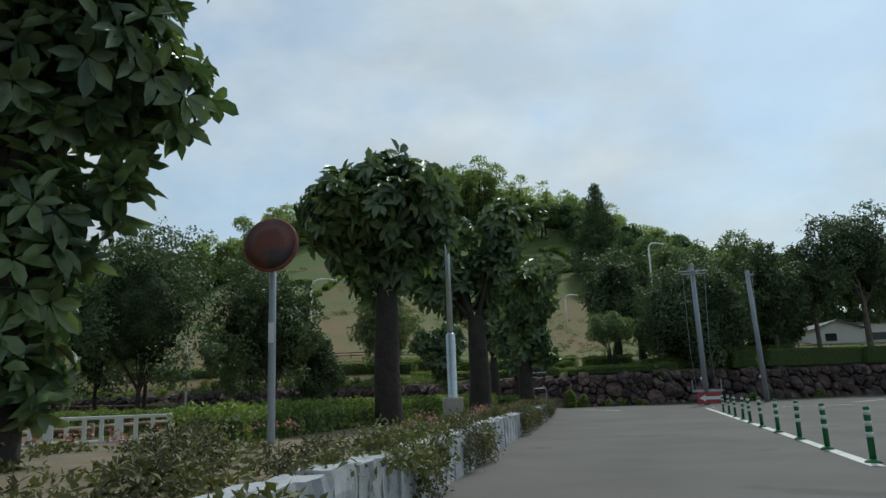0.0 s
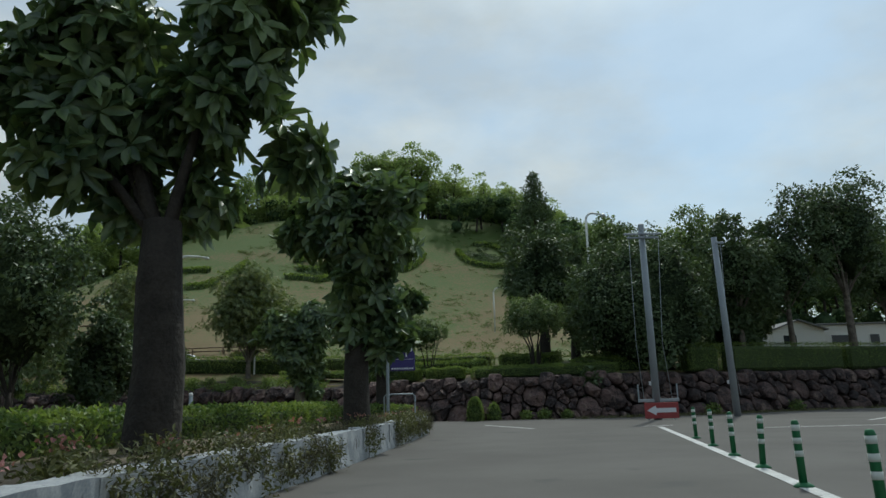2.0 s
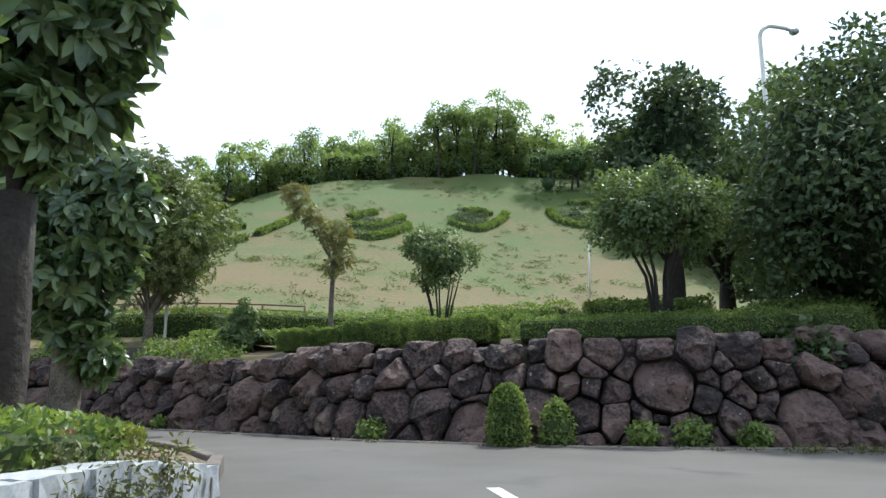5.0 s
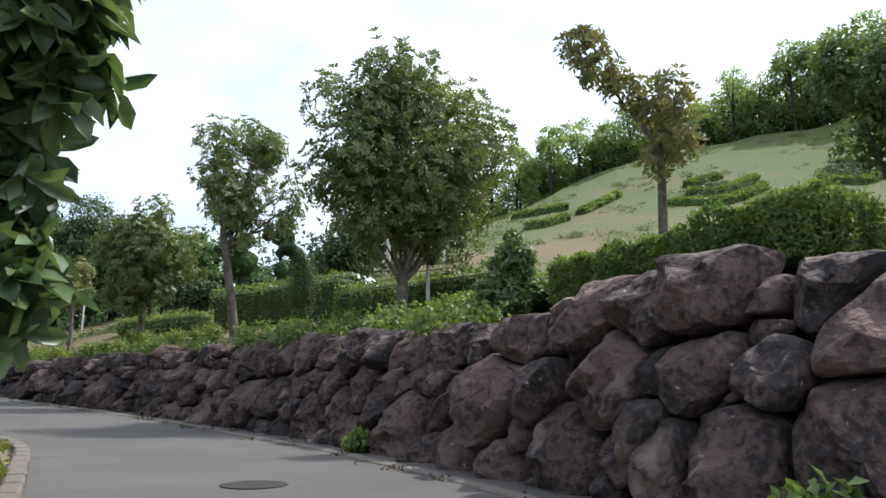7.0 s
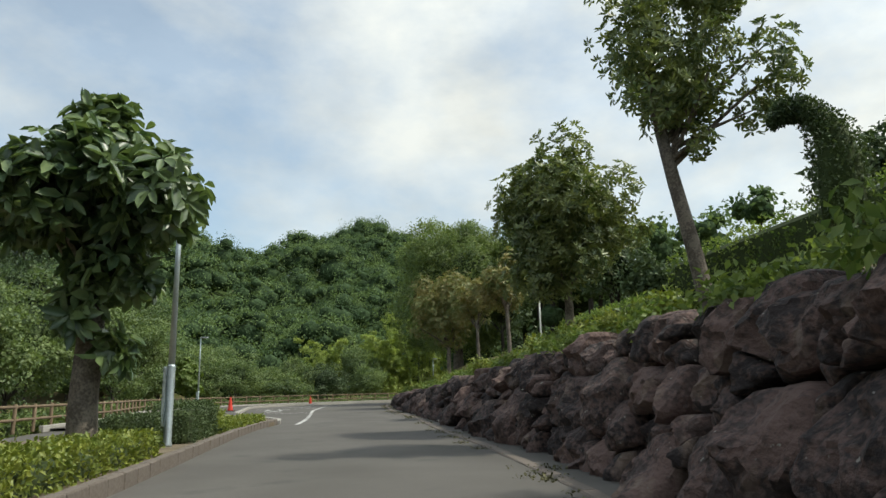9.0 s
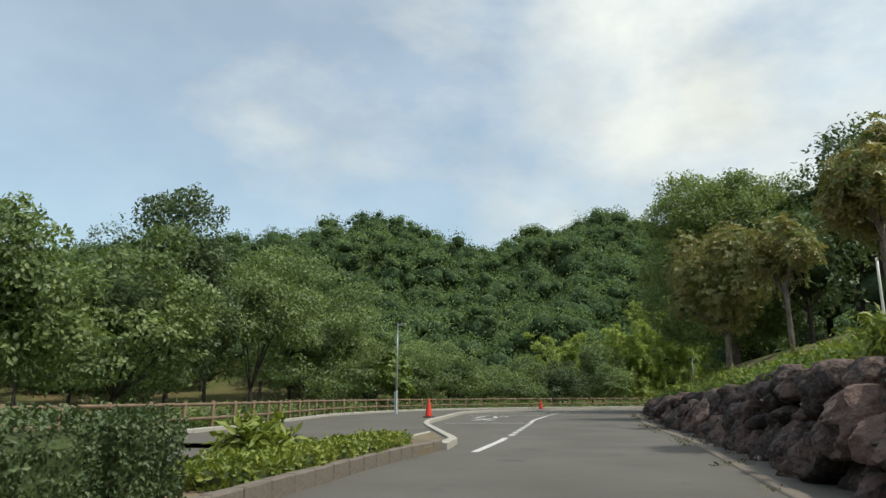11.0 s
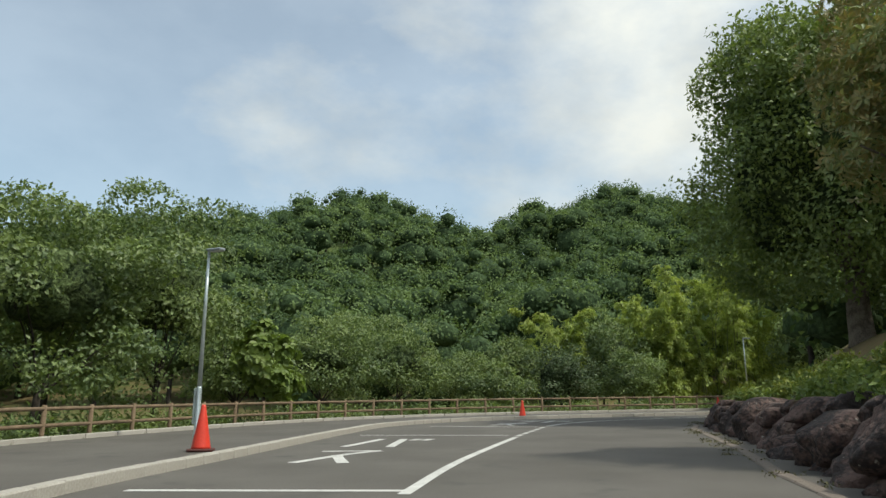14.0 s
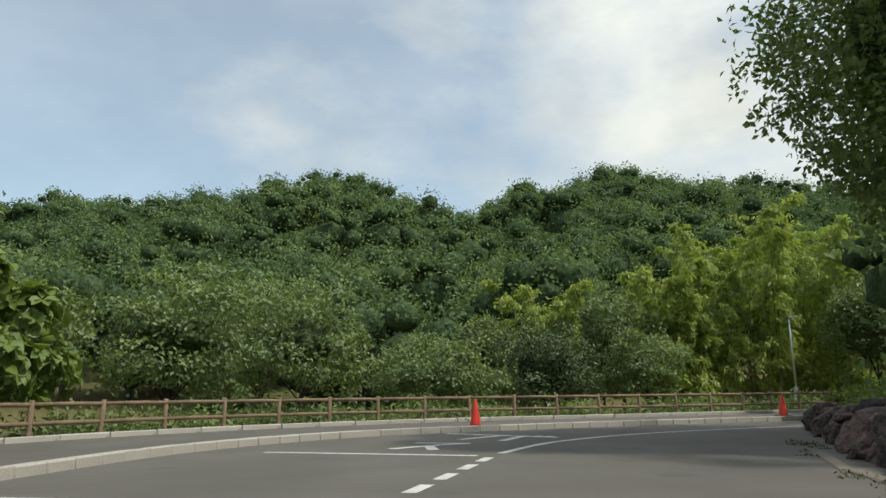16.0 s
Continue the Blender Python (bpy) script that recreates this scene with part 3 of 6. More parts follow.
def bed_mesh():
    ring = rounded(BED_EAST)[:-1] + rounded(BED_TURN)[:-1] + rounded(BED_WEST) + rounded(BED_BACK)
    bm = bmesh.new()
    top = [bm.verts.new((x, y, float(level(x, y)) + bed_height(x, y) - 0.03)) for x, y in ring]
    low = [bm.verts.new((x, y, float(level(x, y)) - 0.1)) for x, y in ring]
    face = bm.faces.new(top)
    for i in range(len(ring)):
        j = (i + 1) % len(ring)
        bm.faces.new((top[i], low[i], low[j], top[j]))
    bmesh.ops.triangulate(bm, faces=[face])
    bmesh.ops.recalc_face_normals(bm, faces=bm.faces)
    me = bpy.data.meshes.new("soil_bed")
    bm.to_mesh(me)
    bm.free()
    return me


soil_bed = solid("soil_bed", bed_mesh(), M_SOIL, "raised planted bed of bare soil and weeds", "flower bed", kind="structure")


# pale split stones that hold the bed along the lane


def split_stone(seed, length, depth, height):
    """A split block with a nearly flat face, slanting ends and a level top."""
    r = random.Random(seed)
    bm = bmesh.new()
    bmesh.ops.create_cube(bm, size=1)
    bmesh.ops.subdivide_edges(bm, edges=bm.edges[:], cuts=3, use_grid_fill=True)
    lean, pinch = r.uniform(-0.16, 0.16), r.uniform(-0.06, 0.06)
    for w in bm.verts:
        p = w.co
        p.x += lean * p.z + pinch * p.z * p.x + r.uniform(-.018, .018)
        p.z += r.uniform(-.012, .012)
        p.y += r.uniform(-.022, .022) + 0.10 * noise.noise(Vector((p.x * 3 + seed, p.z * 3, 0)))
        if abs(p.x) > 0.4 and abs(p.z) > 0.4:
            p.z *= 0.96
        w.co = Vector((p.x * length, p.y * depth, p.z * height))
    me = bpy.data.meshes.new("stone")
    bm.to_mesh(me)
    bm.free()
    return me


stone_kinds = [split_stone(40 + k, 0.53 + 0.02 * (k % 4), 0.30, 0.66) for k in range(16)]
bed_wall = thing("bed_wall", "low wall of pale split stones holding the planted bed", "low wall", kind="structure")
rs = random.Random(11)
for x, y, a in along(rounded(BED_EAST), 0.52):
    part("stone", rs.choice(stone_kinds), M_GRANITE, bed_wall, m=pose(x - 0.03 + rs.uniform(-.015, .015), y, float(level(x, y)) + 0.20 - 0.36 * float(ease((y - 37.5) / 4.0)) + rs.uniform(-.012, .012), rs.uniform(-2, 2), rs.uniform(-1, 1), math.degrees(a) + rs.choice((0, 180)) + rs.uniform(-1.5, 1.5)))
bed_kerb = thing("bed_kerb", "weathered brownish concrete kerb round the planted bed", "kerb", kind="structure")
block_run(bed_kerb, "kerb_block", rounded(BED_TURN)[:-1] + rounded(BED_WEST[:-1]), 0.6, 0.16, 0.30, M_KERB, 5, level, -0.10)

tip_edge = thing("tip_edging", "pale concrete edging at the tip of the bed", "kerb", kind="structure")
block_run(tip_edge, "edging_block", [(-33.4, 53.1), (-31.0, 52.62), (-27, 51.35), (-24, 50.35), (-18, 48.2)], 0.6, 0.12, 0.30, M_CONCRETE, 6, level, -0.155)
# the boulder wall
backing = Geo()
bx = spaced((-68, 64, 1.0))
bv, bf = [], []
for x in bx:
    y, h = float(wall_y(x)), float(wall_top(x))
    z = float(level(x, y))
    bv += [(x, y + 0.35, z - 0.2), (x, y + 0.45 + 0.40 * h, z + h - 0.15), (x, y + 3.2, float(terrain(x, y + 3.2)) + 0.02)]
for i in range(len(bx) - 1):
    a = 3 * i
    bf += [(a, a + 3, a + 4, a + 1), (a + 1, a + 4, a + 5, a + 2)]
rock_wall = solid("rock_wall", backing.add(bv, bf).mesh("rock_wall"), M_EARTHBACK, "retaining wall of stacked dark reddish brown boulders", "retaining wall", kind="structure")
rb = np.random.default_rng(21)
wall_line = [(x, float(wall_y(x))) for x in spaced((-68, 60, 0.5))][::-1]
stations = np.array(along(wall_line, 0.05))
stations[:, 2] = np.unwrap(stations[:, 2])
ALONG = np.arange(len(stations)) * 0.05


def on_wall(u, v, depth):
    """The world place of points on the wall: u along it, v up it, depth out of it."""
    x, y, a = (np.interp(u, ALONG, stations[:, k]) for k in range(3))
    out = depth - 0.36 * v + 0.05
    return np.stack([x - np.sin(a) * out, y + np.cos(a) * out, level(x, y) + v], -1)


def wall_seeds(u0, u1):
    """Middles and sizes of the boulders: large ones first, small ones wedged in what is left."""
    got = []
    u = u0 + 0.3
    while u < u1 - 0.3:                # the top course of broad slabs
        h = float(wall_top(float(np.interp(u, ALONG, stations[:, 0]))))
        if h > 1.2:
            got.append((u, h - rb.uniform(0.20, 0.34), rb.uniform(0.30, 0.44)))
        u += rb.uniform(0.55, 1.15)
    for radius, tries in ((0.62, 10), (0.50, 28), (0.40, 70), (0.30, 220), (0.21, 420), (0.14, 500)):
        for _ in range(int(tries * (u1 - u0) / 20)):
            u = rb.uniform(u0, u1)
            x = float(np.interp(u, ALONG, stations[:, 0]))
            h = float(wall_top(x))
            v = rb.uniform(0.05, max(h - 0.08, 0.1))
            r = radius * rb.uniform(0.85, 1.15)
            if r > 0.55 * h + 0.1:
                continue
            if all((u - p[0]) ** 2 + ((v - p[1]) * 1.15) ** 2 > (0.86 * (r + p[2])) ** 2 for p in got if abs(p[0] - u) < 1.6):
                got.append((u, v, r))
    return np.array(got)


def cell(k, seeds):
    """The outline that seed k keeps against its neighbours and the wall's ends."""
    u, v, r = seeds[k]
    x = float(np.interp(u, ALONG, stations[:, 0]))
    top = float(wall_top(x)) + 0.09 * math.sin(x * 2.3) + 0.06 * math.sin(x * 5.1) + rb.uniform(-0.05, 0.07)
    R = 1.25 * r + 0.12
    poly = [(u + R * math.cos(a), v + R * math.sin(a)) for a in np.linspace(0, 2 * math.pi, 17)[:-1]]
    planes = [((0, 1), top), ((0, -1), 0.12)]
    for q in seeds[np.abs(seeds[:, 0] - u) < 2.2]:
        d = np.array([q[0] - u, q[1] - v])
        n = float(np.hypot(*d))
        if 1e-6 < n < 2.2:
            t = (n * n + r * r - q[2] ** 2) / (2 * n) - rb.uniform(0.002, 0.024)
            d = d / n
            planes.append((tuple(d), d[0] * u + d[1] * v + t))
    for (nx, ny), c in planes:
        keep = []
        for (ax, ay), (bx_, by_) in zip(poly, poly[1:] + poly[:1]):
            da, db = nx * ax + ny * ay - c, nx * bx_ + ny * by_ - c
            if da <= 0:
                keep.append((ax, ay))
            if da * db < 0:
                w = da / (da - db)
                keep.append((ax + (bx_ - ax) * w, ay + (by_ - ay) * w))
        poly = keep
        if len(poly) < 3:
            return None
    return np.array(poly)


def boulder(poly, r, n):
    """A quarried block on the outline: knocked corners, a few broad split faces, a rough skin and a back lost in the wall."""
    closed = np.vstack([poly, poly[:1]])
    s = np.r_[0, np.cumsum(np.hypot(*np.diff(closed, axis=0).T))]
    t = np.linspace(0, s[-1], n + 1)[:-1]
    ring = np.stack([np.interp(t, s, closed[:, 0]), np.interp(t, s, closed[:, 1])], -1)
    ring = 0.66 * ring + 0.17 * (np.roll(ring, 1, 0) + np.roll(ring, -1, 0))
    c = ring.mean(0)
    o = rb.uniform(0, 90, 3)
    wob = np.array([noise.noise(Vector((q[0] * 2.6 + o[0], q[1] * 2.6, o[1]))) for q in ring])
    ring = c + (ring - c) * (1 + 0.16 * np.clip(wob, -0.7, 0.25))[:, None]
    deep = min(0.62, 0.20 + 0.62 * r) * rb.uniform(0.75, 1.2)
    back = rb.uniform(-0.24, 0.08)
    planes = [(rb.normal(0, 0.62, 2), rb.uniform(0.60, 1.0)) for _ in range(6)]
    planes.append((np.array([rb.normal(0, 0.2), -abs(rb.normal(0, 0.55))]), rb.uniform(0.66, 0.9)))

    def face(p, d):
        """How far the stone stands out at p: a dome, cut by flat faces, and rough."""
        out = np.full(len(p), d * 1.25)
        for tilt, c0 in planes:
            out = np.minimum(out, c0 + (p - c) @ tilt / max(r, 0.15))
        out = np.maximum(out, d * 0.40 if d > 0 else d)
        rough = np.array([noise.noise(Vector((q[0] * 2.4 + o[0], q[1] * 2.4 + o[1], o[2]))) * 0.13
                          + abs(noise.noise(Vector((q[0] * 5.5 + o[1], q[1] * 5.5 + o[2], o[0])))) * -0.13
                          + noise.noise(Vector((q[0] * 14 + o[0], q[1] * 14 + o[1], o[2]))) * 0.04 for q in p])
        return back + out * deep + rough * min(1, 2.5 * r) * (0.35 if d < 0.1 else 1.0)

    rows = []
    for scale, d in ((0.92, -0.9), (0.99, -0.45), (1.0, -0.05), (0.975, 0.26), (0.92, 0.50), (0.83, 0.70), (0.70, 0.86), (0.53, 0.96), (0.34, 1.0), (0.16, 1.0)):
        p = c + (ring - c) * scale
        rows.append(on_wall(p[:, 0], p[:, 1], face(p, d)))
    mid = c[None]
    rows.append(on_wall(mid[:, 0], mid[:, 1], face(mid, 1.0)))
    f, m = [], len(rows) - 2
    for a in range(m):
        for k in range(n):
            e = (k + 1) % n
            f.append((a * n + k, a * n + e, (a + 1) * n + e, (a + 1) * n + k))
    f += [(m * n + k, m * n + (k + 1) % n, (m + 1) * n) for k in range(n)]
    return np.concatenate(rows), f


far_rocks, near_count = Geo(), 0
for u0, u1, near in ((26.0, 47.2, False), (47.2, 86.0, True), (86.0, ALONG[-1] - 0.2, False)):
    seeds = wall_seeds(u0, u1)
    for k in range(len(seeds)):
        outline = cell(k, seeds)
        if outline is None:
            continue
        v, f = boulder(outline, float(seeds[k][2]), 24 if near else 11)
        if near and seeds[k][2] > 0.22 and near_count < 300:
            stone_mesh = Geo().add(v, f).mesh("boulder", True)
            stone_mesh.set_sharp_from_angle(angle=radians(27))
            part("boulder", stone_mesh, M_ROCK, rock_wall)
            near_count += 1
        else:
            far_rocks.add(v, f)
tagged(part("boulder_rest", far_rocks.mesh("boulder_rest", True), M_ROCK, rock_wall), kind="stuff")
foot = thing("wall_foot", "pale worn kerb at the foot of the boulder wall", "kerb", kind="structure")
block_run(foot, "kerb_block", [(x, y - 0.62) for x, y in wall_line if -60 < x < 28], 0.9, 0.18, 0.14, M_KERB, 9, level, -0.115)

# ---- plants ----
HEX = [(0, 1, 2, 3), (0, 3, 4, 5)]
DIA = [(0, 1, 2), (0, 2, 3)]


def unit(a):
    return a / np.maximum(np.linalg.norm(a, axis=-1, keepdims=True), 1e-6)


def leaves(pos, way, up, length, width, r, six=True, fold=0.25):
    """Folded leaves at pos, growing along way, with their faces turned to up."""
    way = unit(way)
    side = unit(np.cross(way, up))
    nrm = np.cross(side, way)
    n = len(pos)
    L = (length * r.uniform(0.7, 1.2, n))[:, None]
    W = (width * r.uniform(0.75, 1.2, n))[:, None]
    sag = nrm * -0.12 * L
    mid = fold * W * nrm
    if six:
        pts = [pos, pos + way * L * 0.38 + side * W * 0.46 + mid, pos + way * L * 0.74 + side * W * 0.42 + mid + sag * 0.5, pos + way * L + sag,
               pos + way * L * 0.74 - side * W * 0.42 + mid + sag * 0.5, pos + way * L * 0.38 - side * W * 0.46 + mid]
    else:
        pts = [pos, pos + way * L * 0.5 + side * W * 0.5 + mid, pos + way * L + sag, pos + way * L * 0.5 - side * W * 0.5 + mid]
    return np.stack(pts, 1)


def in_clumps(clumps, n, r, shell=0.45):
    """n points spread through round clumps (x, y, z, radius[, flatten]), thicker near their skins; and the way outward."""
    c = np.array([(*k, 1.0)[:5] for k in clumps], float)
    p = c[:, 3] ** 2
    i = r.choice(len(c), n, p=p / p.sum())
    d = unit(r.normal(size=(n, 3)))
    rad = c[i, 3] * (shell + (1 - shell) * r.random(n)) * r.uniform(0.85, 1.12, n)
    off = d * rad[:, None]
    off[:, 2] *= c[i, 4]
    return c[i, :3] + off, d


def whorls(clumps, n, length, width, seed, per=6, droop=0.35, six=True, shell=0.45):
    """Leaves in rosettes round twig ends."""
    r = np.random.default_rng(seed)
    a, d = in_clumps(clumps, max(1, n // per), r, shell)
    axis = unit(d + np.array([0, 0, 0.45]) + 0.35 * r.normal(size=d.shape))
    u = unit(np.cross(axis, r.normal(size=d.shape)))
    w = np.cross(axis, u)
    pos, way, up = [], [], []
    for k in range(per):
        t = 2 * math.pi * (k + r.random(len(a)) * 0.5) / per
        radial = u * np.cos(t)[:, None] + w * np.sin(t)[:, None]
        g = unit(radial + axis * 0.35 - np.array([0, 0, 1.0]) * droop * (0.6 + 0.8 * r.random((len(a), 1))))
        pos.append(a + radial * 0.02)
        way.append(g)
        up.append(axis + 0.15 * r.normal(size=axis.shape))
    return leaves(np.concatenate(pos), np.concatenate(way), np.concatenate(up), length, width, r, six)


def sprays(clumps, n, length, width, seed, shell=0.5, lift=0.3, six=False, rough=0.6):
    """Small leaves, facing mostly outward and up."""
    r = np.random.default_rng(seed)
    a, d = in_clumps(clumps, n, r, shell)
    way = unit(r.normal(size=d.shape) + 0.6 * d - np.array([0, 0, 0.25]))
    up = unit(d + np.array([0, 0, lift]) + rough * r.normal(size=d.shape))
    return leaves(a, way, up, length, width, r, six, 0.15)


def crown_leaves(clumps, middles, n, size, seed, width=0.58, twigs=0.16, rough=0.38, lie=0.0):
    """Leaves on the outer sides of the clumps of a crown, with some on twigs that stick out of it."""
    r = np.random.default_rng(seed)
    c = np.array([(*k, 1.0)[:5] for k in clumps], float)
    m = np.broadcast_to(np.asarray(middles, float), (len(c), 3))
    w = c[:, 3] ** 2
    i = r.choice(len(c), n, p=w / w.sum())
    o = unit(c[i, :3] - m[i] + np.array([0, 0, 0.02]))
    d = unit(r.normal(size=(n, 3)) + 0.8 * o)
    rad = c[i, 3] * r.uniform(0.70, 1.05, n)
    k = max(1, 4 * len(c))
    tip = unit(r.normal(size=(k, 3)) + 1.1 * unit(c[np.arange(k) % len(c), :3] - m[np.arange(k) % len(c)] + np.array([0, 0, 0.3])))
    on = r.random(n) < twigs
    j = (r.integers(0, 4, n) * len(c) + i) % k
    d = np.where(on[:, None], unit(tip[j] + 0.10 * r.normal(size=(n, 3))), d)
    rad = np.where(on, c[i, 3] * r.uniform(0.85, 1.38, n), rad)
    off = d * rad[:, None]
    off[:, 2] *= c[i, 4]
    way = unit(r.normal(size=(n, 3)) + 0.6 * d - np.array([0, 0, 0.25]))
    way = unit(way - lie * d * np.sum(way * d, -1, keepdims=True))
    up = unit(d + np.array([0, 0, 0.5]) + rough * r.normal(size=(n, 3)))
    return leaves(c[i, :3] + off, way, up, size, size * width, r, False, 0.15)


def leaf_mesh(name, v):
    return folded(name, v, HEX if v.shape[1] == 6 else DIA, True)


def limbs(base, stem, clumps, r0, r1, seed, sides=8, limb=0.45, lean=(0, 0)):
    """A tapered trunk up to the height stem, with limbs to the clumps."""
    r = random.Random(seed)
    g = Geo()
    x, y, z = base
    pts = [(x, y, z - 0.25), (x, y, z), (x + lean[0] * .3 + r.uniform(-.04, .04), y + lean[1] * .3 + r.uniform(-.04, .04), z + stem * 0.35),
           (x + lean[0] * .7, y + lean[1] * .7, z + stem * 0.7), (x + lean[0], y + lean[1], z + stem)]
    g.add(*tube(pts, [r0 * 1.18, r0 * 1.06, r0 * 0.95, (r0 + r1) / 2, r1], sides))
    tip = Vector(pts[-1])
    for c in clumps:
        end = Vector(c[:3])
        start = Vector(pts[3]).lerp(tip, r.uniform(0.2, 1.0))
        bend = start.lerp(end, 0.5) + Vector((r.uniform(-.15, .15), r.uniform(-.15, .15), r.uniform(0, .2))) * c[3]
        ra = r1 * limb * r.uniform(0.8, 1.2)
        g.add(*tube([start, bend, end], [ra, ra * 0.65, ra * 0.25], 5, False))
    return g.mesh("trunk", True)


def plant(name, label, category, base, trunk, v, bark, leaf, group=""):
    """A tree of a trunk with limbs and a crown of leaves."""
    t = thing(name, label, category, (0, 0, 0), group)
    if trunk is not None:
        part("trunk", trunk, bark, t)
    part("crown", leaf_mesh("crown", v), leaf, t)
    return t


def ball_of(cx, cy, cz, rx, ry, rz, n, r, seed, low=-1.0):
    """Clumps that fill an uneven round crown."""
    g = np.random.default_rng(seed)
    out = []
    while len(out) < n:
        d = unit(g.normal(size=3))
        if d[2] < low:
            continue
        k = g.uniform(0.45, 0.95)
        s = g.uniform(0.7, 1.25) * r
        out.append((cx + d[0] * (rx - s * .6) * k, cy + d[1] * (ry - s * .6) * k, cz + d[2] * (rz - s * .6) * k, s))
    return out


def z_at(x, y):
    return float(natural(np.array(x, float), np.array(y, float)))


def bed_z(x, y):
    return float(level(x, y)) + bed_height(x, y) - 0.03


# added crown fill: leaf colours darkened to stand in for the shade inside
L_SHADEFILL = material("leaf_fill_shade", (0.100, 0.140, 0.056), 0.8, scale=1.4, fine=9, spread=0.45, second=(0.032, 0.048, 0.022), bump=0.4, bump_scale=5, spec=0.1)
L_SHADEFILLDARK = material("leaf_fill_shade_dark", (0.055, 0.078, 0.034), 0.8, scale=1.4, fine=9, spread=0.45, second=(0.016, 0.026, 0.012), bump=0.4, bump_scale=5, spec=0.1)
# shade inside far crowns, put into the colour of added filler domes
M_CROWNSHADE = material("crown_shade", (0.075, 0.115, 0.054), 0.9, scale=0.5, fine=4, spread=0.3, second=(0.030, 0.048, 0.024), bump=0.3, bump_scale=2, spec=0.03)


def blob(c, r, squash, g):
    """A lumpy dome, added to fill a far crown with a dark, shaded-looking inside."""
    v = BLOB_V * (r * g.uniform(0.88, 1.06, (len(BLOB_V), 1)))
    v[:, 2] *= squash
    return v + np.array(c), BLOB_F


_bm = bmesh.new()
bmesh.ops.create_icosphere(_bm, subdivisions=1, radius=1.0)
_bm.verts.index_update()
BLOB_V = np.array([tuple(w.co) for w in _bm.verts])
BLOB_F = [tuple(w.index for w in p.verts) for p in _bm.faces]
_bm.free()


def lump(c, r, rz, seed):
    """A lumpy middle, added to keep the light from falling straight through a crown."""
    bm = bmesh.new()
    bmesh.ops.create_icosphere(bm, subdivisions=3, radius=1.0)
    bm.verts.index_update()
    v = []
    for w in bm.verts:
        k = min(1.3, 1 + 0.45 * noise.noise(w.co * 2.2 + Vector((seed * 1.7, 0, 0))) + 0.3 * noise.noise(w.co * 6 + Vector((0, seed * 1.3, 0))))
        v.append((c[0] + w.co.x * r * k, c[1] + w.co.y * r * k, c[2] + w.co.z * rz * k))
    f = [tuple(w.index for w in p.verts) for p in bm.faces]
    bm.free()
    return v, f


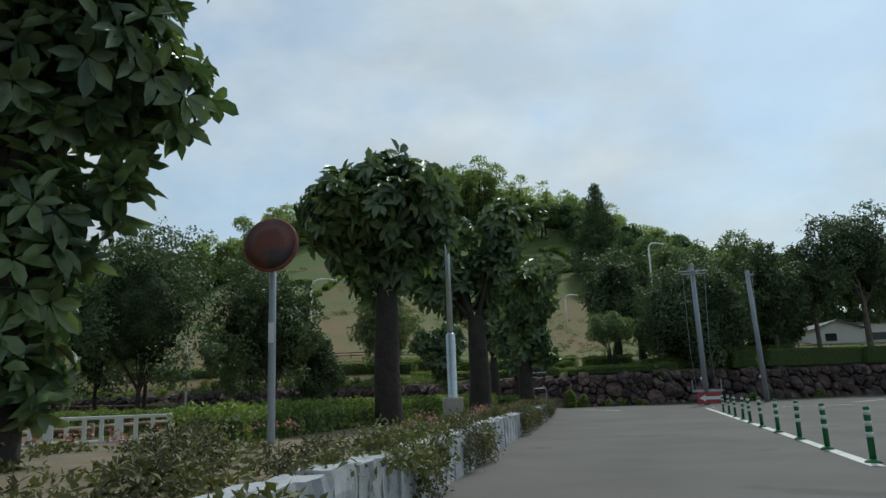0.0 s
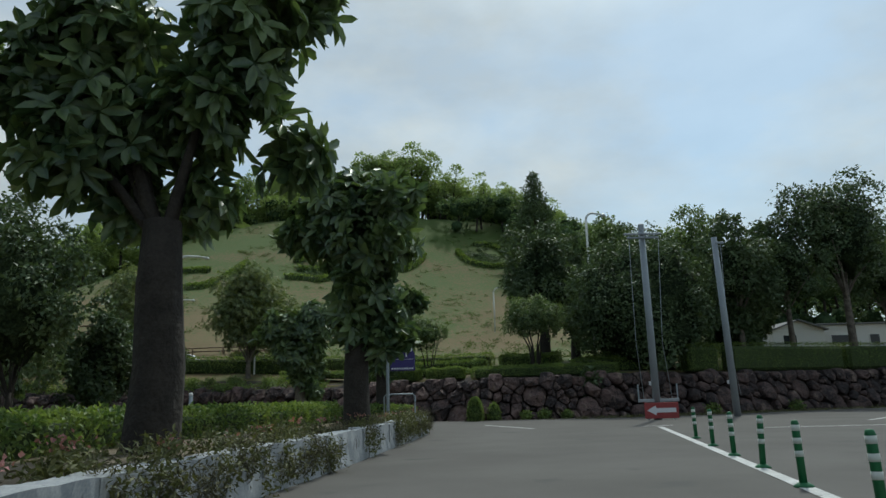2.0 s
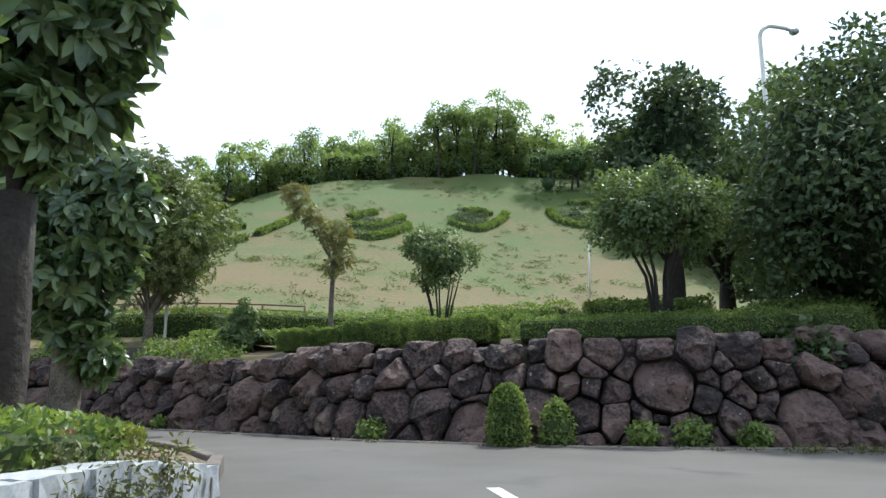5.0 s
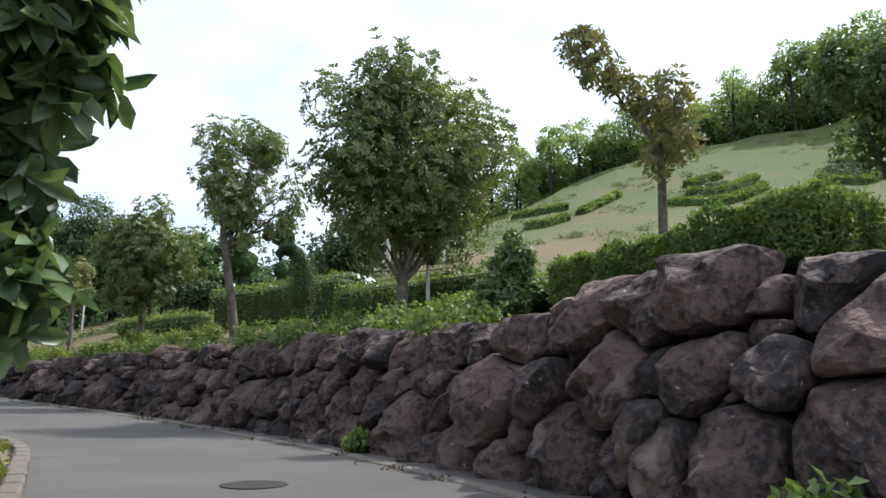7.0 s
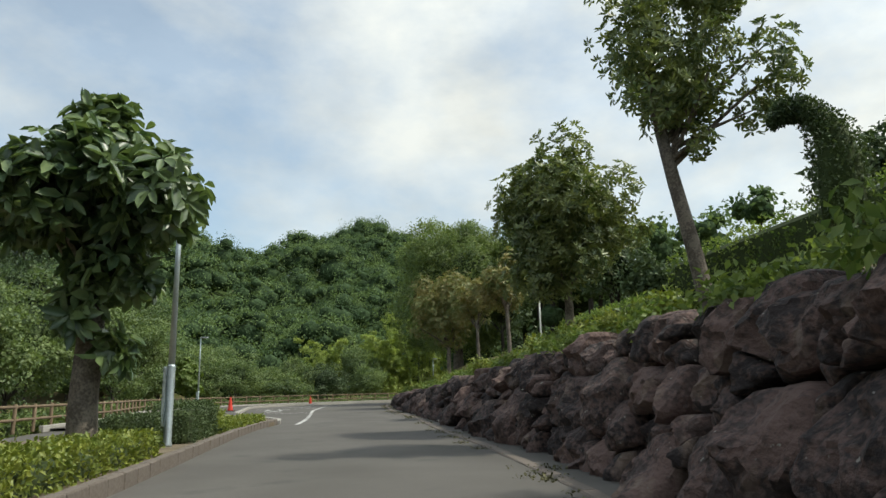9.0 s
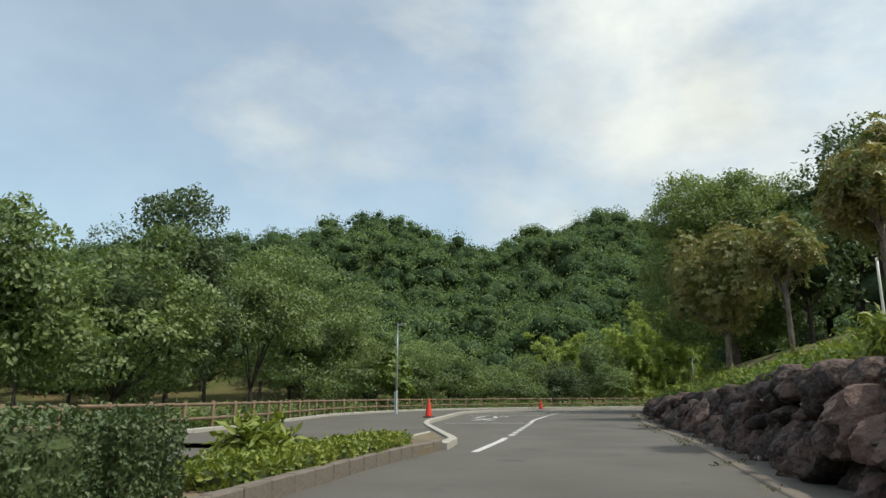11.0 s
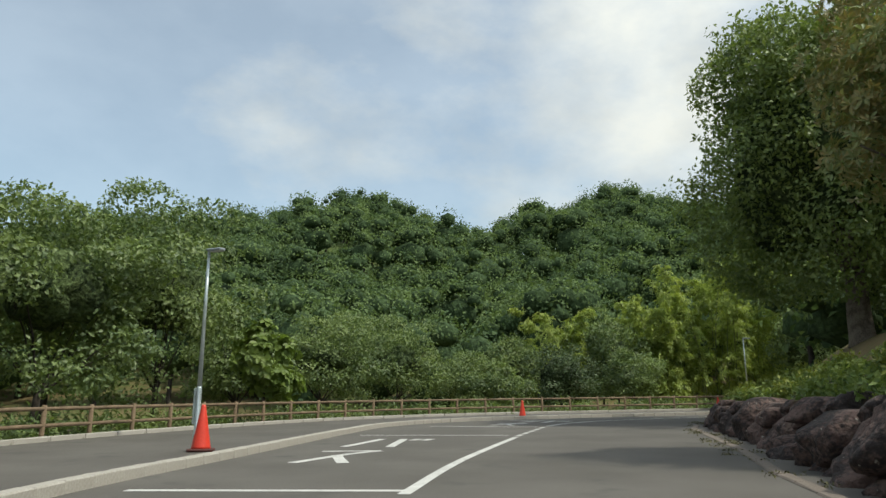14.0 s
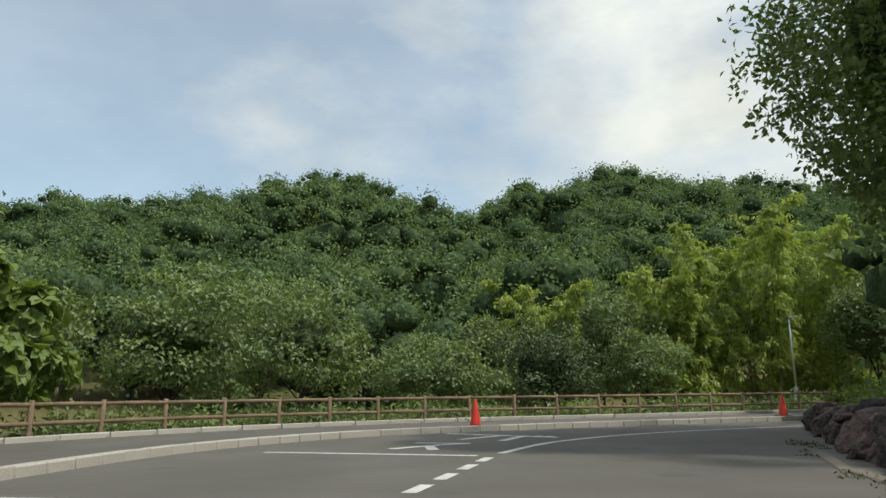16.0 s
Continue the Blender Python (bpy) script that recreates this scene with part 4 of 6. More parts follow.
# pollarded big-leaved trees in the bed: x, y, trunk radius, crown pieces (dx, dy, z over ground, radius)
BIG = [
    (-1.9, 8.0, 0.27, [(0, 0, 5.3, 1.5), (0.7, 0.5, 4.9, 1.1), (-0.6, 0.2, 4.2, 1.1), (0.2, -0.2, 6.6, 1.4), (0.25, 0.2, 3.0, 0.75), (0.1, 0.1, 2.1, 0.6), (0.2, 0, 1.2, 0.5), (0.9, 0.3, 6.9, 1.1)], 5200),
    (0.9, 15.4, 0.27, [(-0.95, 0, 5.2, 0.85), (0, 0, 5.75, 0.95), (0.65, 0, 5.5, 0.75), (0.55, 0.2, 4.7, 0.6), (-0.7, 0.3, 4.3, 0.7), (0.1, 0.4, 4.6, 0.85), (0.2, -.6, 5.0, 0.8), (-0.2, 0.1, 3.6, 0.55), (0.45, 0, 3.9, 0.45)], 5200),
    (2.6, 21.9, 0.31, [(-0.35, 0.1, 4.4, 0.6), (0.35, 0.1, 4.5, 0.6), (-1.0, 0, 5.7, 0.85), (-1.7, 0, 5.2, 0.7), (-0.9, 0.2, 4.8, 0.8), (0.95, 0, 6.0, 0.8), (0.85, 0.1, 5.2, 0.7), (-1.2, 0, 6.3, 0.55), (1.1, 0.3, 6.5, 0.55), (-1.2, -.2, 4.1, 0.6), (0.4, 0.5, 3.5, 0.4), (-0.6, 0.4, 3.6, 0.5), (1.5, 0.2, 4.1, 0.5)], 5200),
    (4.3, 28.7, 0.28, [(-0.5, 0, 5.4, 0.95), (0.5, 0, 5.6, 0.9), (-0.8, 0.1, 5.0, 0.6), (0.1, -.2, 4.6, 0.95), (0.2, 0.1, 3.6, 0.75), (0.0, 0, 2.8, 0.6), (0.45, 0, 2.3, 0.45), (0.7, 0.1, 4.7, 0.6), (-0.2, 0.1, 6.2, 0.6), (1.0, -0.1, 6.0, 0.45)], 5400),
    (4.4, 36.3, 0.22, [(-0.4, 0, 4.0, 0.65), (0.45, 0.1, 4.1, 0.6), (0.3, 0, 3.2, 0.65), (-0.5, 0.1, 3.0, 0.55), (0.4, 0.1, 2.4, 0.5), (0.1, 0, 2.0, 0.45)], 3200),
    (0.3, 45.3, 0.27, [(0.5, 0, 5.5, 0.7), (0.85, 0.1, 4.9, 0.72), (-0.5, 0, 5.2, 0.75), (-1.1, 0.1, 4.9, 0.75), (0.1, 0, 4.6, 0.9), (0.5, 0.1, 3.9, 0.7), (-0.6, 0, 3.9, 0.7), (0.0, 0, 3.0, 0.6), (0.15, 0, 2.3, 0.5), (0.55, 0.1, 1.8, 0.35), (0.5, 0, 6.0, 0.4), (-0.1, -.3, 3.4, 0.7)], 5600),
    (3.3, 39.8, 0.25, [(0.2, 0, 5.6, 0.75), (-0.5, 0.2, 5.2, 0.75), (0.35, 0.5, 5.6, 0.6), (-0.4, 0.4, 4.6, 0.6), (0.0, 0, 4.2, 0.6), (0.1, 0.2, 6.2, 0.6)], 3600),
    (-14.1, 48.9, 0.21, [(0, 0, 5.4, 0.95), (-0.8, 0.7, 4.9, 0.75), (-0.7, -.9, 4.9, 0.8), (0.7, 0.8, 4.7, 0.75), (0.8, -.7, 4.8, 0.7), (0, 0, 4.5, 0.85), (0.1, 0.1, 3.5, 0.5), (0.1, -0.2, 2.8, 0.42), (0.2, 0.3, 2.1, 0.3), (0.0, -0.1, 6.2, 0.5)], 5200),
]
for i, (x, y, tr, cl, n) in enumerate(BIG):
    z = bed_z(x, y)
    k = 0.92 if i in (2, 4) else 0.85
    clumps = [(x + dx, y + dy, z + (h - 0.15) * k, r) for dx, dy, h, r in cl]
    q = random.Random(170 + i)
    for dx, dy, h, r in cl[:7]:
        a = q.uniform(0, 6.28)
        clumps.append((x + dx + r * 1.05 * math.cos(a), y + dy + r * 1.05 * math.sin(a), z + (h - 0.15) * k + q.uniform(-.2, .3), 0.3))
    v = whorls([(*c[:3], c[3] * 0.93) for c in clumps], n, 0.36, 0.15, 100 + i, 6, 0.45, True, 0.25)
    plant("broadleaf_tree", "pollarded tree with thick trunk and large drooping dark green leaves", "tree", (x, y, z),
          limbs((x, y, z), 2.7, clumps[:6], tr, tr * 0.72, i, 10), v, M_BARK if y < 44 else M_PALEBARK, L_BIG, "trees in the bed")

# magnolias on the ledge: x, y, ground, crown centre height, radii, pieces, leaves, trunk radius, leaf material
MAG = [
    (-4.9, 57.4, 4.75, 7.8, 3.1, 3.3, 58, 21000, 0.17, L_MAGNOLIA, "big spreading magnolia with glossy leaves and low forking limbs"),
    (-12.8, 59.0, 5.0, 9.1, 2.2, 2.5, 18, 6400, 0.15, L_MAGNOLIA, "slender magnolia with an open crown and pale leaning trunk"),
    (-18.3, 59.3, 4.7, 6.8, 2.15, 2.45, 44, 14500, 0.14, L_MAGNOLIA, "dense oval magnolia with glossy dark leaves"),
    (-27.4, 61.8, 4.5, 6.8, 1.45, 1.35, 18, 4200, 0.09, L_BROWNMAG, "young magnolia with thin trunk and reddish brown leaves"),
    (-45.4, 66.0, 4.0, 8.3, 3.0, 2.7, 54, 18000, 0.14, L_BROWNMAG, "magnolia with yellowing brown leaves and pale trunk"),
    (2.4, 54.7, 4.65, 6.6, 0.75, 1.15, 7, 1500, 0.09, L_BROWNMAG, "thin young magnolia with sparse reddish leaves"),
    (-36.0, 64.1, 4.0, 7.2, 1.5, 1.4, 18, 4200, 0.09, L_BROWNMAG, "young magnolia with yellowing leaves and thin pale trunk"),
]
for i, (x, y, g0, ch, rr, rz, n, nl, tr, leaf, label) in enumerate(MAG):
    g0 = z_at(x, y)
    clumps = ball_of(x, y, ch, rr, rr, rz, n, 0.30 * rr + 0.12, 300 + i)
    if i == 1:
        clumps = [c for c in clumps if not (c[0] > x + 0.3 and c[2] < ch - 0.2)] + [(x - 1.0, y, ch - 1.0, 0.6), (x + 0.7, y + .2, ch - 0.6, 0.65), (x - 0.3, y, ch - 1.2, 0.6), (x + .2, y, ch - 2.3, .4), (x + .6, y + 1.5, ch - 0.9, .75), (x + .4, y + 1.2, ch - 1.6, .55), (x + .5, y + 1.6, ch - 0.2, .6)]
    if i == 5:
        clumps = [(x - 1.3, y, ch + 1.5, 0.5), (x - 1.0, y, ch + 1.0, 0.45), (x - .6, y, ch + .5, 0.4), (x + 0.2, y, ch + 0.2, 0.5), (x + .3, y, ch - 0.5, 0.45), (x, y, ch - 0.9, 0.4), (x - 0.2, y, ch, .4)]
    v = whorls([(*c[:3], c[3] * 0.92) for c in clumps], int(nl * 1.6), 0.165, 0.062, 330 + i, 7, -0.3, i < 3, 0.45)
    stem = max(1.0, (ch - rz) - g0 + 0.6) * (0.75 if i == 0 else 1.0)
    t = plant("magnolia_tree", label, "tree", (x, y, g0), limbs((x, y, g0), stem, sorted(clumps, key=lambda c: c[2])[:14], tr, tr * 0.7, 50 + i, 8, 0.5, (-0.3, -0.5) if i == 1 else (0, 0)), v, M_PALEBARK, leaf, "magnolias on the ledge")


def tree(x, y, h, r, seed, leaf, label, size=0.26, n=3600, bark=M_BARK, bottom=0.3, trunk=None, ground_z=None, name="tree", group="", squash=1.0, stems=1, pieces=18, flat=1.0, fill=0.44):
    """A round-headed tree of height h and crown radius r; the crown begins at the share bottom of its height."""
    z = z_at(x, y) if ground_z is None else ground_z
    cz = z + h * (1 + bottom) / 2
    rz = h * (1 - bottom) / 2
    clumps = ball_of(x, y, cz, r, r, rz, pieces, 0.36 * r * squash, seed, -0.9)
    if flat < 1:
        clumps = [(c[0], c[1], c[2], c[3] * 1.15, flat) for c in clumps]
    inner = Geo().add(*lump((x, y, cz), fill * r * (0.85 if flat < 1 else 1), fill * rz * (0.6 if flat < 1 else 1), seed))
    v = crown_leaves(clumps, (x, y, cz - 0.25 * rz), int(n * 1.02), size * 1.06, seed)
    tr = trunk or (0.035 * h + 0.02)
    if stems > 1:
        g = Geo()
        q = random.Random(seed)
        for k in range(stems):
            a = 2 * math.pi * k / stems
            end = clumps[k % len(clumps)]
            g.add(*tube([(x + .12 * math.cos(a), y + .12 * math.sin(a), z - .2), (x + .3 * math.cos(a), y + .3 * math.sin(a), z + h * bottom * .8), (x + r * .5 * math.cos(a), y + r * .5 * math.sin(a), z + h * (bottom + .2))], [tr, tr * .8, tr * .4], 6, False))
        mesh = g.mesh("trunk", True)
    else:
        mesh = limbs((x, y, z), h * (bottom + 0.15), clumps[:9], tr, tr * 0.7, seed)
    t = plant(name, label, "tree", (x, y, z), mesh, v, bark, leaf, group)
    part("inner_foliage", inner.mesh("inner_foliage", True), L_SHADEFILL if leaf is not L_DARK else L_SHADEFILLDARK, t)
    return t


# trees above the wall, from the east round to the bend
tree(11.3, 50.2, 3.9, 1.7, 401, L_MID, "clipped round tree on several thin stems", 0.11, 12000, bottom=0.42, stems=6, trunk=0.05, squash=0.8, pieces=46)
tree(5.9, 53.3, 3.5, 1.1, 402, L_MID, "small clipped round tree on several stems", 0.09, 7000, bottom=0.32, stems=7, trunk=0.035, squash=0.85, pieces=34)
tree(17.2, 51.2, 7.6, 4.2, 403, L_DARK, "broad dense dark green tree reaching to the hedge", 0.2, 22000, bottom=-0.16, pieces=74, squash=0.8, fill=0.66)
tree(12.8, 56.0, 9.3, 2.7, 404, L_DARK, "tall broadleaf tree with olive crown", 0.22, 9500, bottom=0.08, pieces=26)
tree(18.5, 60.5, 10.4, 3.0, 405, L_MID, "tall broadleaf tree with light top", 0.23, 7000, bottom=0.1)
tree(22.6, 51.6, 8.4, 2.3, 406, L_DARK, "tall broadleaf tree with grey trunk", 0.22, 6400, bottom=0.24, trunk=0.17, bark=M_PALEBARK, pieces=22)
tree(26.0, 53.0, 9.2, 2.6, 407, L_DARK, "tall broadleaf tree with grey trunk", 0.22, 6400, bottom=0.25, trunk=0.18, bark=M_PALEBARK, pieces=22)
tree(22.4, 58.5, 10.4, 2.9, 408, L_MID, "tall broadleaf tree with light top", 0.23, 6000, bottom=0.2)
tree(29.5, 53.2, 12.0, 3.4, 409, L_DARK, "tall dark broadleaf tree with bare lower trunk", 0.23, 8000, bottom=0.24, trunk=0.24, bark=M_PALEBARK, pieces=26)
tree(33.5, 56.0, 9.6, 3.0, 412, L_DARK, "tall broadleaf tree with grey trunk", 0.24, 5600, bottom=0.25, trunk=0.2, bark=M_PALEBARK)
tree(38.0, 62.0, 10.5, 3.4, 410, L_DARK, "tall broadleaf tree near the white house", 0.28, 3600, bottom=0.25)
tree(45.0, 60.0, 11.0, 3.8, 411, L_DARK, "tall broadleaf tree near the white house", 0.28, 3600, bottom=0.2)
for i, (x, y, h, r) in enumerate([(19.6, 55.5, 7.6, 2.6), (15.5, 60.5, 8.6, 2.4), (22.4, 52.6, 4.0, 1.6), (24.6, 57.5, 6.6, 2.5), (27.2, 61.5, 6.2, 2.6), (13.4, 48.4, 2.2, 1.3)]):
    tree(x, y, h, r, 415 + i, L_DARK, "dense dark evergreen tree above the wall", 0.26, 5600, bottom=0.02)
# trees west and south of the bed
for i, (x, y, h, r, leaf) in enumerate([(-15.5, 40, 13.2, 4.2, L_DARK), (-9.8, 40.5, 9.4, 2.8, L_DARK), (-21, 36, 12.0, 4.2, L_DARK), (-6.6, 41.6, 5.4, 1.6, L_DARK), (-12.5, 33.0, 9.5, 3.4, L_DARK), (-18, 46.5 - 7, 9.5, 3.0, L_DARK), (-7.6, 37.2, 8.4, 2.4, L_DARK), (-24, 30, 10, 4.0, L_DARK), (-30, 33, 11, 4.2, L_DARK),
                                        (-27, 41.0, 7.2, 3.0, L_MID), (-31.5, 42.4, 7.0, 2.9, L_MID), (-37, 43.4, 7.6, 3.2, L_MID), (-42.5, 43.0, 10.2, 3.6, L_DARK), (-47.5, 45.0, 10.0, 3.7, L_MID),
                                        (-55.5, 46.0, 8.5, 3.5, L_MID), (-61.0, 47.2, 9.5, 3.8, L_MID), (-58.5, 44.6, 9.4, 3.4, L_MID), (-66.5, 48.6, 4.9, 2.5, L_MID), (-71, 51.5, 5.7, 3.1, L_MID), (-74.5, 55, 5.7, 2.8, L_MID),
                                        (-79, 52.5, 6.9, 3.6, L_MID), (-77.5, 60.5, 3.4, 2.2, L_MID), (-81, 65, 5.0, 2.6, L_DARK), (-82.5, 70, 4.6, 2.2, L_MID), (-84, 59, 4.7, 3.0, L_MID), (-35, 37.5, 10.5, 3.8, L_DARK), (-52, 38.5, 12, 4.2, L_DARK), (-26, 35, 10, 3.6, L_DARK)]):
    tree(x, y, h, r, 430 + i, leaf, "leafy broadleaf tree behind the wooden fence" if x < -24 else "dark leafy tree on the lawn", 0.17 if x < -24 else 0.2, 11500 if -50 < x < -24 else 12500 if -62 < x < -54 and y > 45 else 7000 if x < -50 else 5600, bottom=0.04 if x > -24 else 0.0 if x > -52 else 0.02, trunk=0.12, pieces=34 if leaf is L_MID else 26, squash=0.82, flat=0.5 if leaf is L_MID else 1.0)
bush = [(-63.0, 50.7, 4.2, 0.9), (-62.3, 50.3, 5.0, 0.8), (-63.6, 51.0, 5.2, 0.8), (-62.8, 50.4, 5.9, 0.6), (-64.2, 51.1, 4.1, 0.8)]
plant("broadleaf_shrub", "tall light green shrub with broad leaves behind the fence", "shrub", (-63, 50.6, 2.4), limbs((-63, 50.6, z_at(-63, 50.6)), 1.4, bush, 0.06, 0.04, 5), whorls(bush, 1500, 0.30, 0.22, 77, 5, 0.4), M_BARK, L_LIGHT)
# bend: bamboo-like feathery light trees and the big camphor
def bamboo(x, y, h, r, seed):
    """A grove of arching culms whose upper halves hang full of narrow leaves."""
    g = np.random.default_rng(seed)
    z = z_at(x, y)
    t = thing("bamboo_grove", "feathery yellow-green bamboo with arching plumes beside the bend", "bamboo", group="bamboo beside the bend")
    culms, pos, way = Geo(), [], []
    for k in range(int(7 + 4 * r)):
        a, q = g.uniform(0, 6.283), r * math.sqrt(g.random()) * 0.8
        bx_, by_ = x + q * math.cos(a), y + q * math.sin(a)
        hh = h * g.uniform(0.55, 1.0)
        lean = g.uniform(0.18, 0.36) * hh
        b = a + g.normal(0, 0.7)
        u = np.linspace(0, 1, 11)
        P = np.stack([bx_ + lean * u ** 2.4 * math.cos(b), by_ + lean * u ** 2.4 * math.sin(b), z - 0.2 + hh * (1.22 * u - 0.22 * u ** 5)], -1)
        culms.add(*tube(P[:9], np.linspace(0.045, 0.012, 9), 5, False))
        for tuft in range(26):
            w = 1 - 0.86 * g.random() ** 1.15
            c = np.array([np.interp(w, u, P[:, d]) for d in range(3)])
            out = unit(np.array([g.normal() + 0.5 * math.cos(b), g.normal() + 0.5 * math.sin(b), 0.15 * g.normal()]))
            reach = g.uniform(0.5, 1.0) * (0.5 + 0.28 * r) * (1.15 - w) ** 0.5 * 1.5
            m = 34
            e = g.random(m)
            pos.append(c + out * (e * reach)[:, None] + np.array([0, 0, 0.25]) * (e * reach)[:, None] - np.array([0, 0, 0.42]) * ((e * reach) ** 2)[:, None] + 0.10 * g.normal(size=(m, 3)))
            way.append(unit(out * 0.8 - np.array([0, 0, 1.0]) * (0.2 + 0.7 * e)[:, None] + 0.45 * g.normal(size=(m, 3))))
    P, W = np.concatenate(pos), np.concatenate(way)
    v = leaves(P, W, np.array([0, 0, 1.0]) + 0.35 * g.normal(size=P.shape), 0.36, 0.12, g, False, 0.1)
    tagged(part("stem", culms.mesh("stem", True), M_CULM, t, "thin green culms"), kind="stuff")
    part("foliage", leaf_mesh("foliage", v), L_BAMBOO, t)


for i, (x, y, h, r) in enumerate([(-90.5, 66.2, 8.6, 1.9), (-89, 74.2, 9.4, 2.2), (-90.5, 78.0, 11.6, 2.8), (-92, 82.5, 12.4, 3.2), (-94, 87, 12.6, 3.2)]):
    bamboo(x, y, h, r, 460 + i)
for i, (x, y, h, r) in enumerate([(-87.0, 70.0, 7.2, 2.6), (-86.5, 83.5, 8.0, 3.0), (-84.5, 89, 9.0, 3.3), (-94.0, 70.5, 8.8, 2.8), (-88.0, 62.5, 6.0, 2.4)]):
    tree(x, y, h, r, 466 + i, L_MID if i != 2 else L_DARK, "leafy green tree beside the bend", 0.22, 6500, bottom=0.06, trunk=0.1, pieces=28)
tree(-60.2, 72.3, 13.6, 6.4, 470, L_CAMPHOR, "huge dense camphor tree above the bend", 0.19, 84000, bottom=0.04, fill=0.56, trunk=0.45, squash=0.8, pieces=70, bark=M_PALEBARK)
tree(-53, 76.5, 12, 5.0, 471, L_DARK, "tall dense evergreen tree behind the ledge", 0.28, 7000, bottom=0.15, trunk=0.3, squash=0.85, pieces=26)
for i, (x, y, h, r, leaf) in enumerate([(-46, 70, 6.5, 2.6, L_DARK), (-33, 70.5, 5.0, 2.2, L_DARK), (-31, 71.5, 1.9, 1.7, L_DARK), (-16.5, 68.5, 3.4, 1.9, L_DARK), (-71.5, 83, 8.5, 3.4, L_DARK), (-66, 86, 10, 4, L_DARK)]):
    tree(x, y, h, r, 480 + i, leaf, "dark evergreen tree behind the ledge", 0.24, 3000, bottom=0.1, trunk=0.12)


# conifer on the slope
def conifer(x, y, h, r, seed):
    z = z_at(x, y)
    g = np.random.default_rng(seed)
    clumps = []
    for k in range(46):
        t = k / 45
        a = k * 2.4
        rr = r * (1 - t) ** 0.8 * g.uniform(0.5, 1.0) * 0.75
        clumps.append((x + rr * math.cos(a), y + rr * math.sin(a), z + h * (0.1 + 0.88 * t), 0.26 * r * (1 - 0.6 * t) + 0.6 * (1 - t), 0.6))
    v = sprays(clumps, 12000, 0.55, 0.22, seed)
    plant("conifer_tree", "tall dark pointed conifer on the slope", "tree", (x, y, z), limbs((x, y, z), h * 0.9, clumps[:3], 0.2, 0.05, seed), v, M_BARK, L_DARK)


conifer(23.5, 124, 17.5, 6.6, 490)


def wood(name, label, spots, leaf, size, per, seed, clear=0.2, kind="stuff", core=True, airy=False):
    """Many domed crowns seen from afar, as one mass of leaves, with their trunks."""
    r = np.random.default_rng(seed)
    clumps, mids, g, c = [], [], Geo(), Geo()
    for x, y, h, rr in spots:
        z = z_at(x, y)
        mid = z + h * clear + (h * (1 - clear) - rr * 0.75) * 0.95
        if airy:
            mid = z + h * (1 + clear) / 2
            own = [(*q[:4], 0.75) for q in ball_of(x, y, mid, rr, rr, h * (1 - clear) / 2, 11, 0.40 * rr, int(r.integers(1 << 30)), -0.8)]
        else:
            own = [(x, y, mid, rr * 0.88, 0.85)]
            for k in range(8):
                a = 2 * math.pi * (k + r.random()) / 8
                e = r.uniform(-0.1, 1.3)
                q = rr * r.uniform(0.22, 0.5)
                own.append((x + rr * 0.72 * math.cos(a) * math.cos(e), y + rr * 0.72 * math.sin(a) * math.cos(e), mid + rr * 0.66 * math.sin(e), q, 0.85))
            low = mid - rr * 0.9
            if low > z + 1.5 and clear < 0.1:
                own.append((x, y, (low + z) / 2 + .5, rr * 0.75, 1.0))
        clumps += own
        mids += [(x, y, mid - 0.4 * rr)] * len(own)
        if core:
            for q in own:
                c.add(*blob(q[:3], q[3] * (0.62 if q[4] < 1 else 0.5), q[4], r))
        bend = (x + r.uniform(-.5, .5), y, z + h * .4)
        g.add(*tube([(x, y, z - .3), bend, (x + r.uniform(-.8, .8), y, z + h * .75)], [0.24, .18, .08], 5, False))
        if airy:
            for q in own[:5]:
                g.add(*tube([bend, q[:3]], [0.11, 0.04], 4, False))
    v = crown_leaves(clumps, np.array(mids), per * len(spots), size, seed, 0.7, 0.10 if airy else 0.05, 0.4 if airy else 0.7, 0.0 if airy else 0.4)
    t = thing(name, label, "woodland", kind=kind)
    tagged(part("crown", leaf_mesh("crown", v), leaf, t), kind="stuff")
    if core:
        tagged(part("crown_inside", c.mesh("crown_inside", True), M_CROWNSHADE, t), kind="stuff")
    tagged(part("trunk", g.mesh("trunk", True), M_BARK, t), kind="stuff")
    return t


r1 = random.Random(5)
crest_spots = []
for k in range(120):
    x = -64 + 124 * (k + r1.random()) / 120
    y = float(crest_line(x)) + r1.uniform(0.5, 13)
    tall = 10.8 + 5.0 * math.exp(-((x + 1) / 20) ** 2) + r1.uniform(-3.4, 1.6)
    crest_spots.append((x, y, tall, r1.uniform(3.0, 4.8)))
wood("hilltop_wood", "row of leafy trees with visible trunks along the hilltop", crest_spots, L_CREST, 0.46, 1250, 601, 0.06, core=False, airy=True)
rim = random.Random(17)
dark_rim = [(x + rim.uniform(-1.2, 1.2), float(crest_line(x)) - rim.uniform(2, 8), rim.uniform(5.0, 7.0), rim.uniform(2.8, 3.9)) for x in range(12, 34, 3)]
dark_rim += [(rim.uniform(-6, 9), float(crest_line(2)) + rim.uniform(5, 12), rim.uniform(9, 12.5), rim.uniform(3.2, 4.4)) for _ in range(6)]
wood("hilltop_thicket", "dark rounded thicket along the edge of the hilltop", dark_rim, L_FOREST, 0.42, 1100, 607, 0.0)
pale_rim = [(rim.uniform(-64, 40), 0, rim.uniform(3.0, 6.0), rim.uniform(2.2, 3.4)) for _ in range(64)]
pale_rim = [(x, float(crest_line(x)) + rim.uniform(2, 9), h, r) for x, _, h, r in pale_rim]
wood("hilltop_shrubs", "green shrubs between the hilltop trees", pale_rim, L_CREST, 0.46, 640, 608, 0.0)
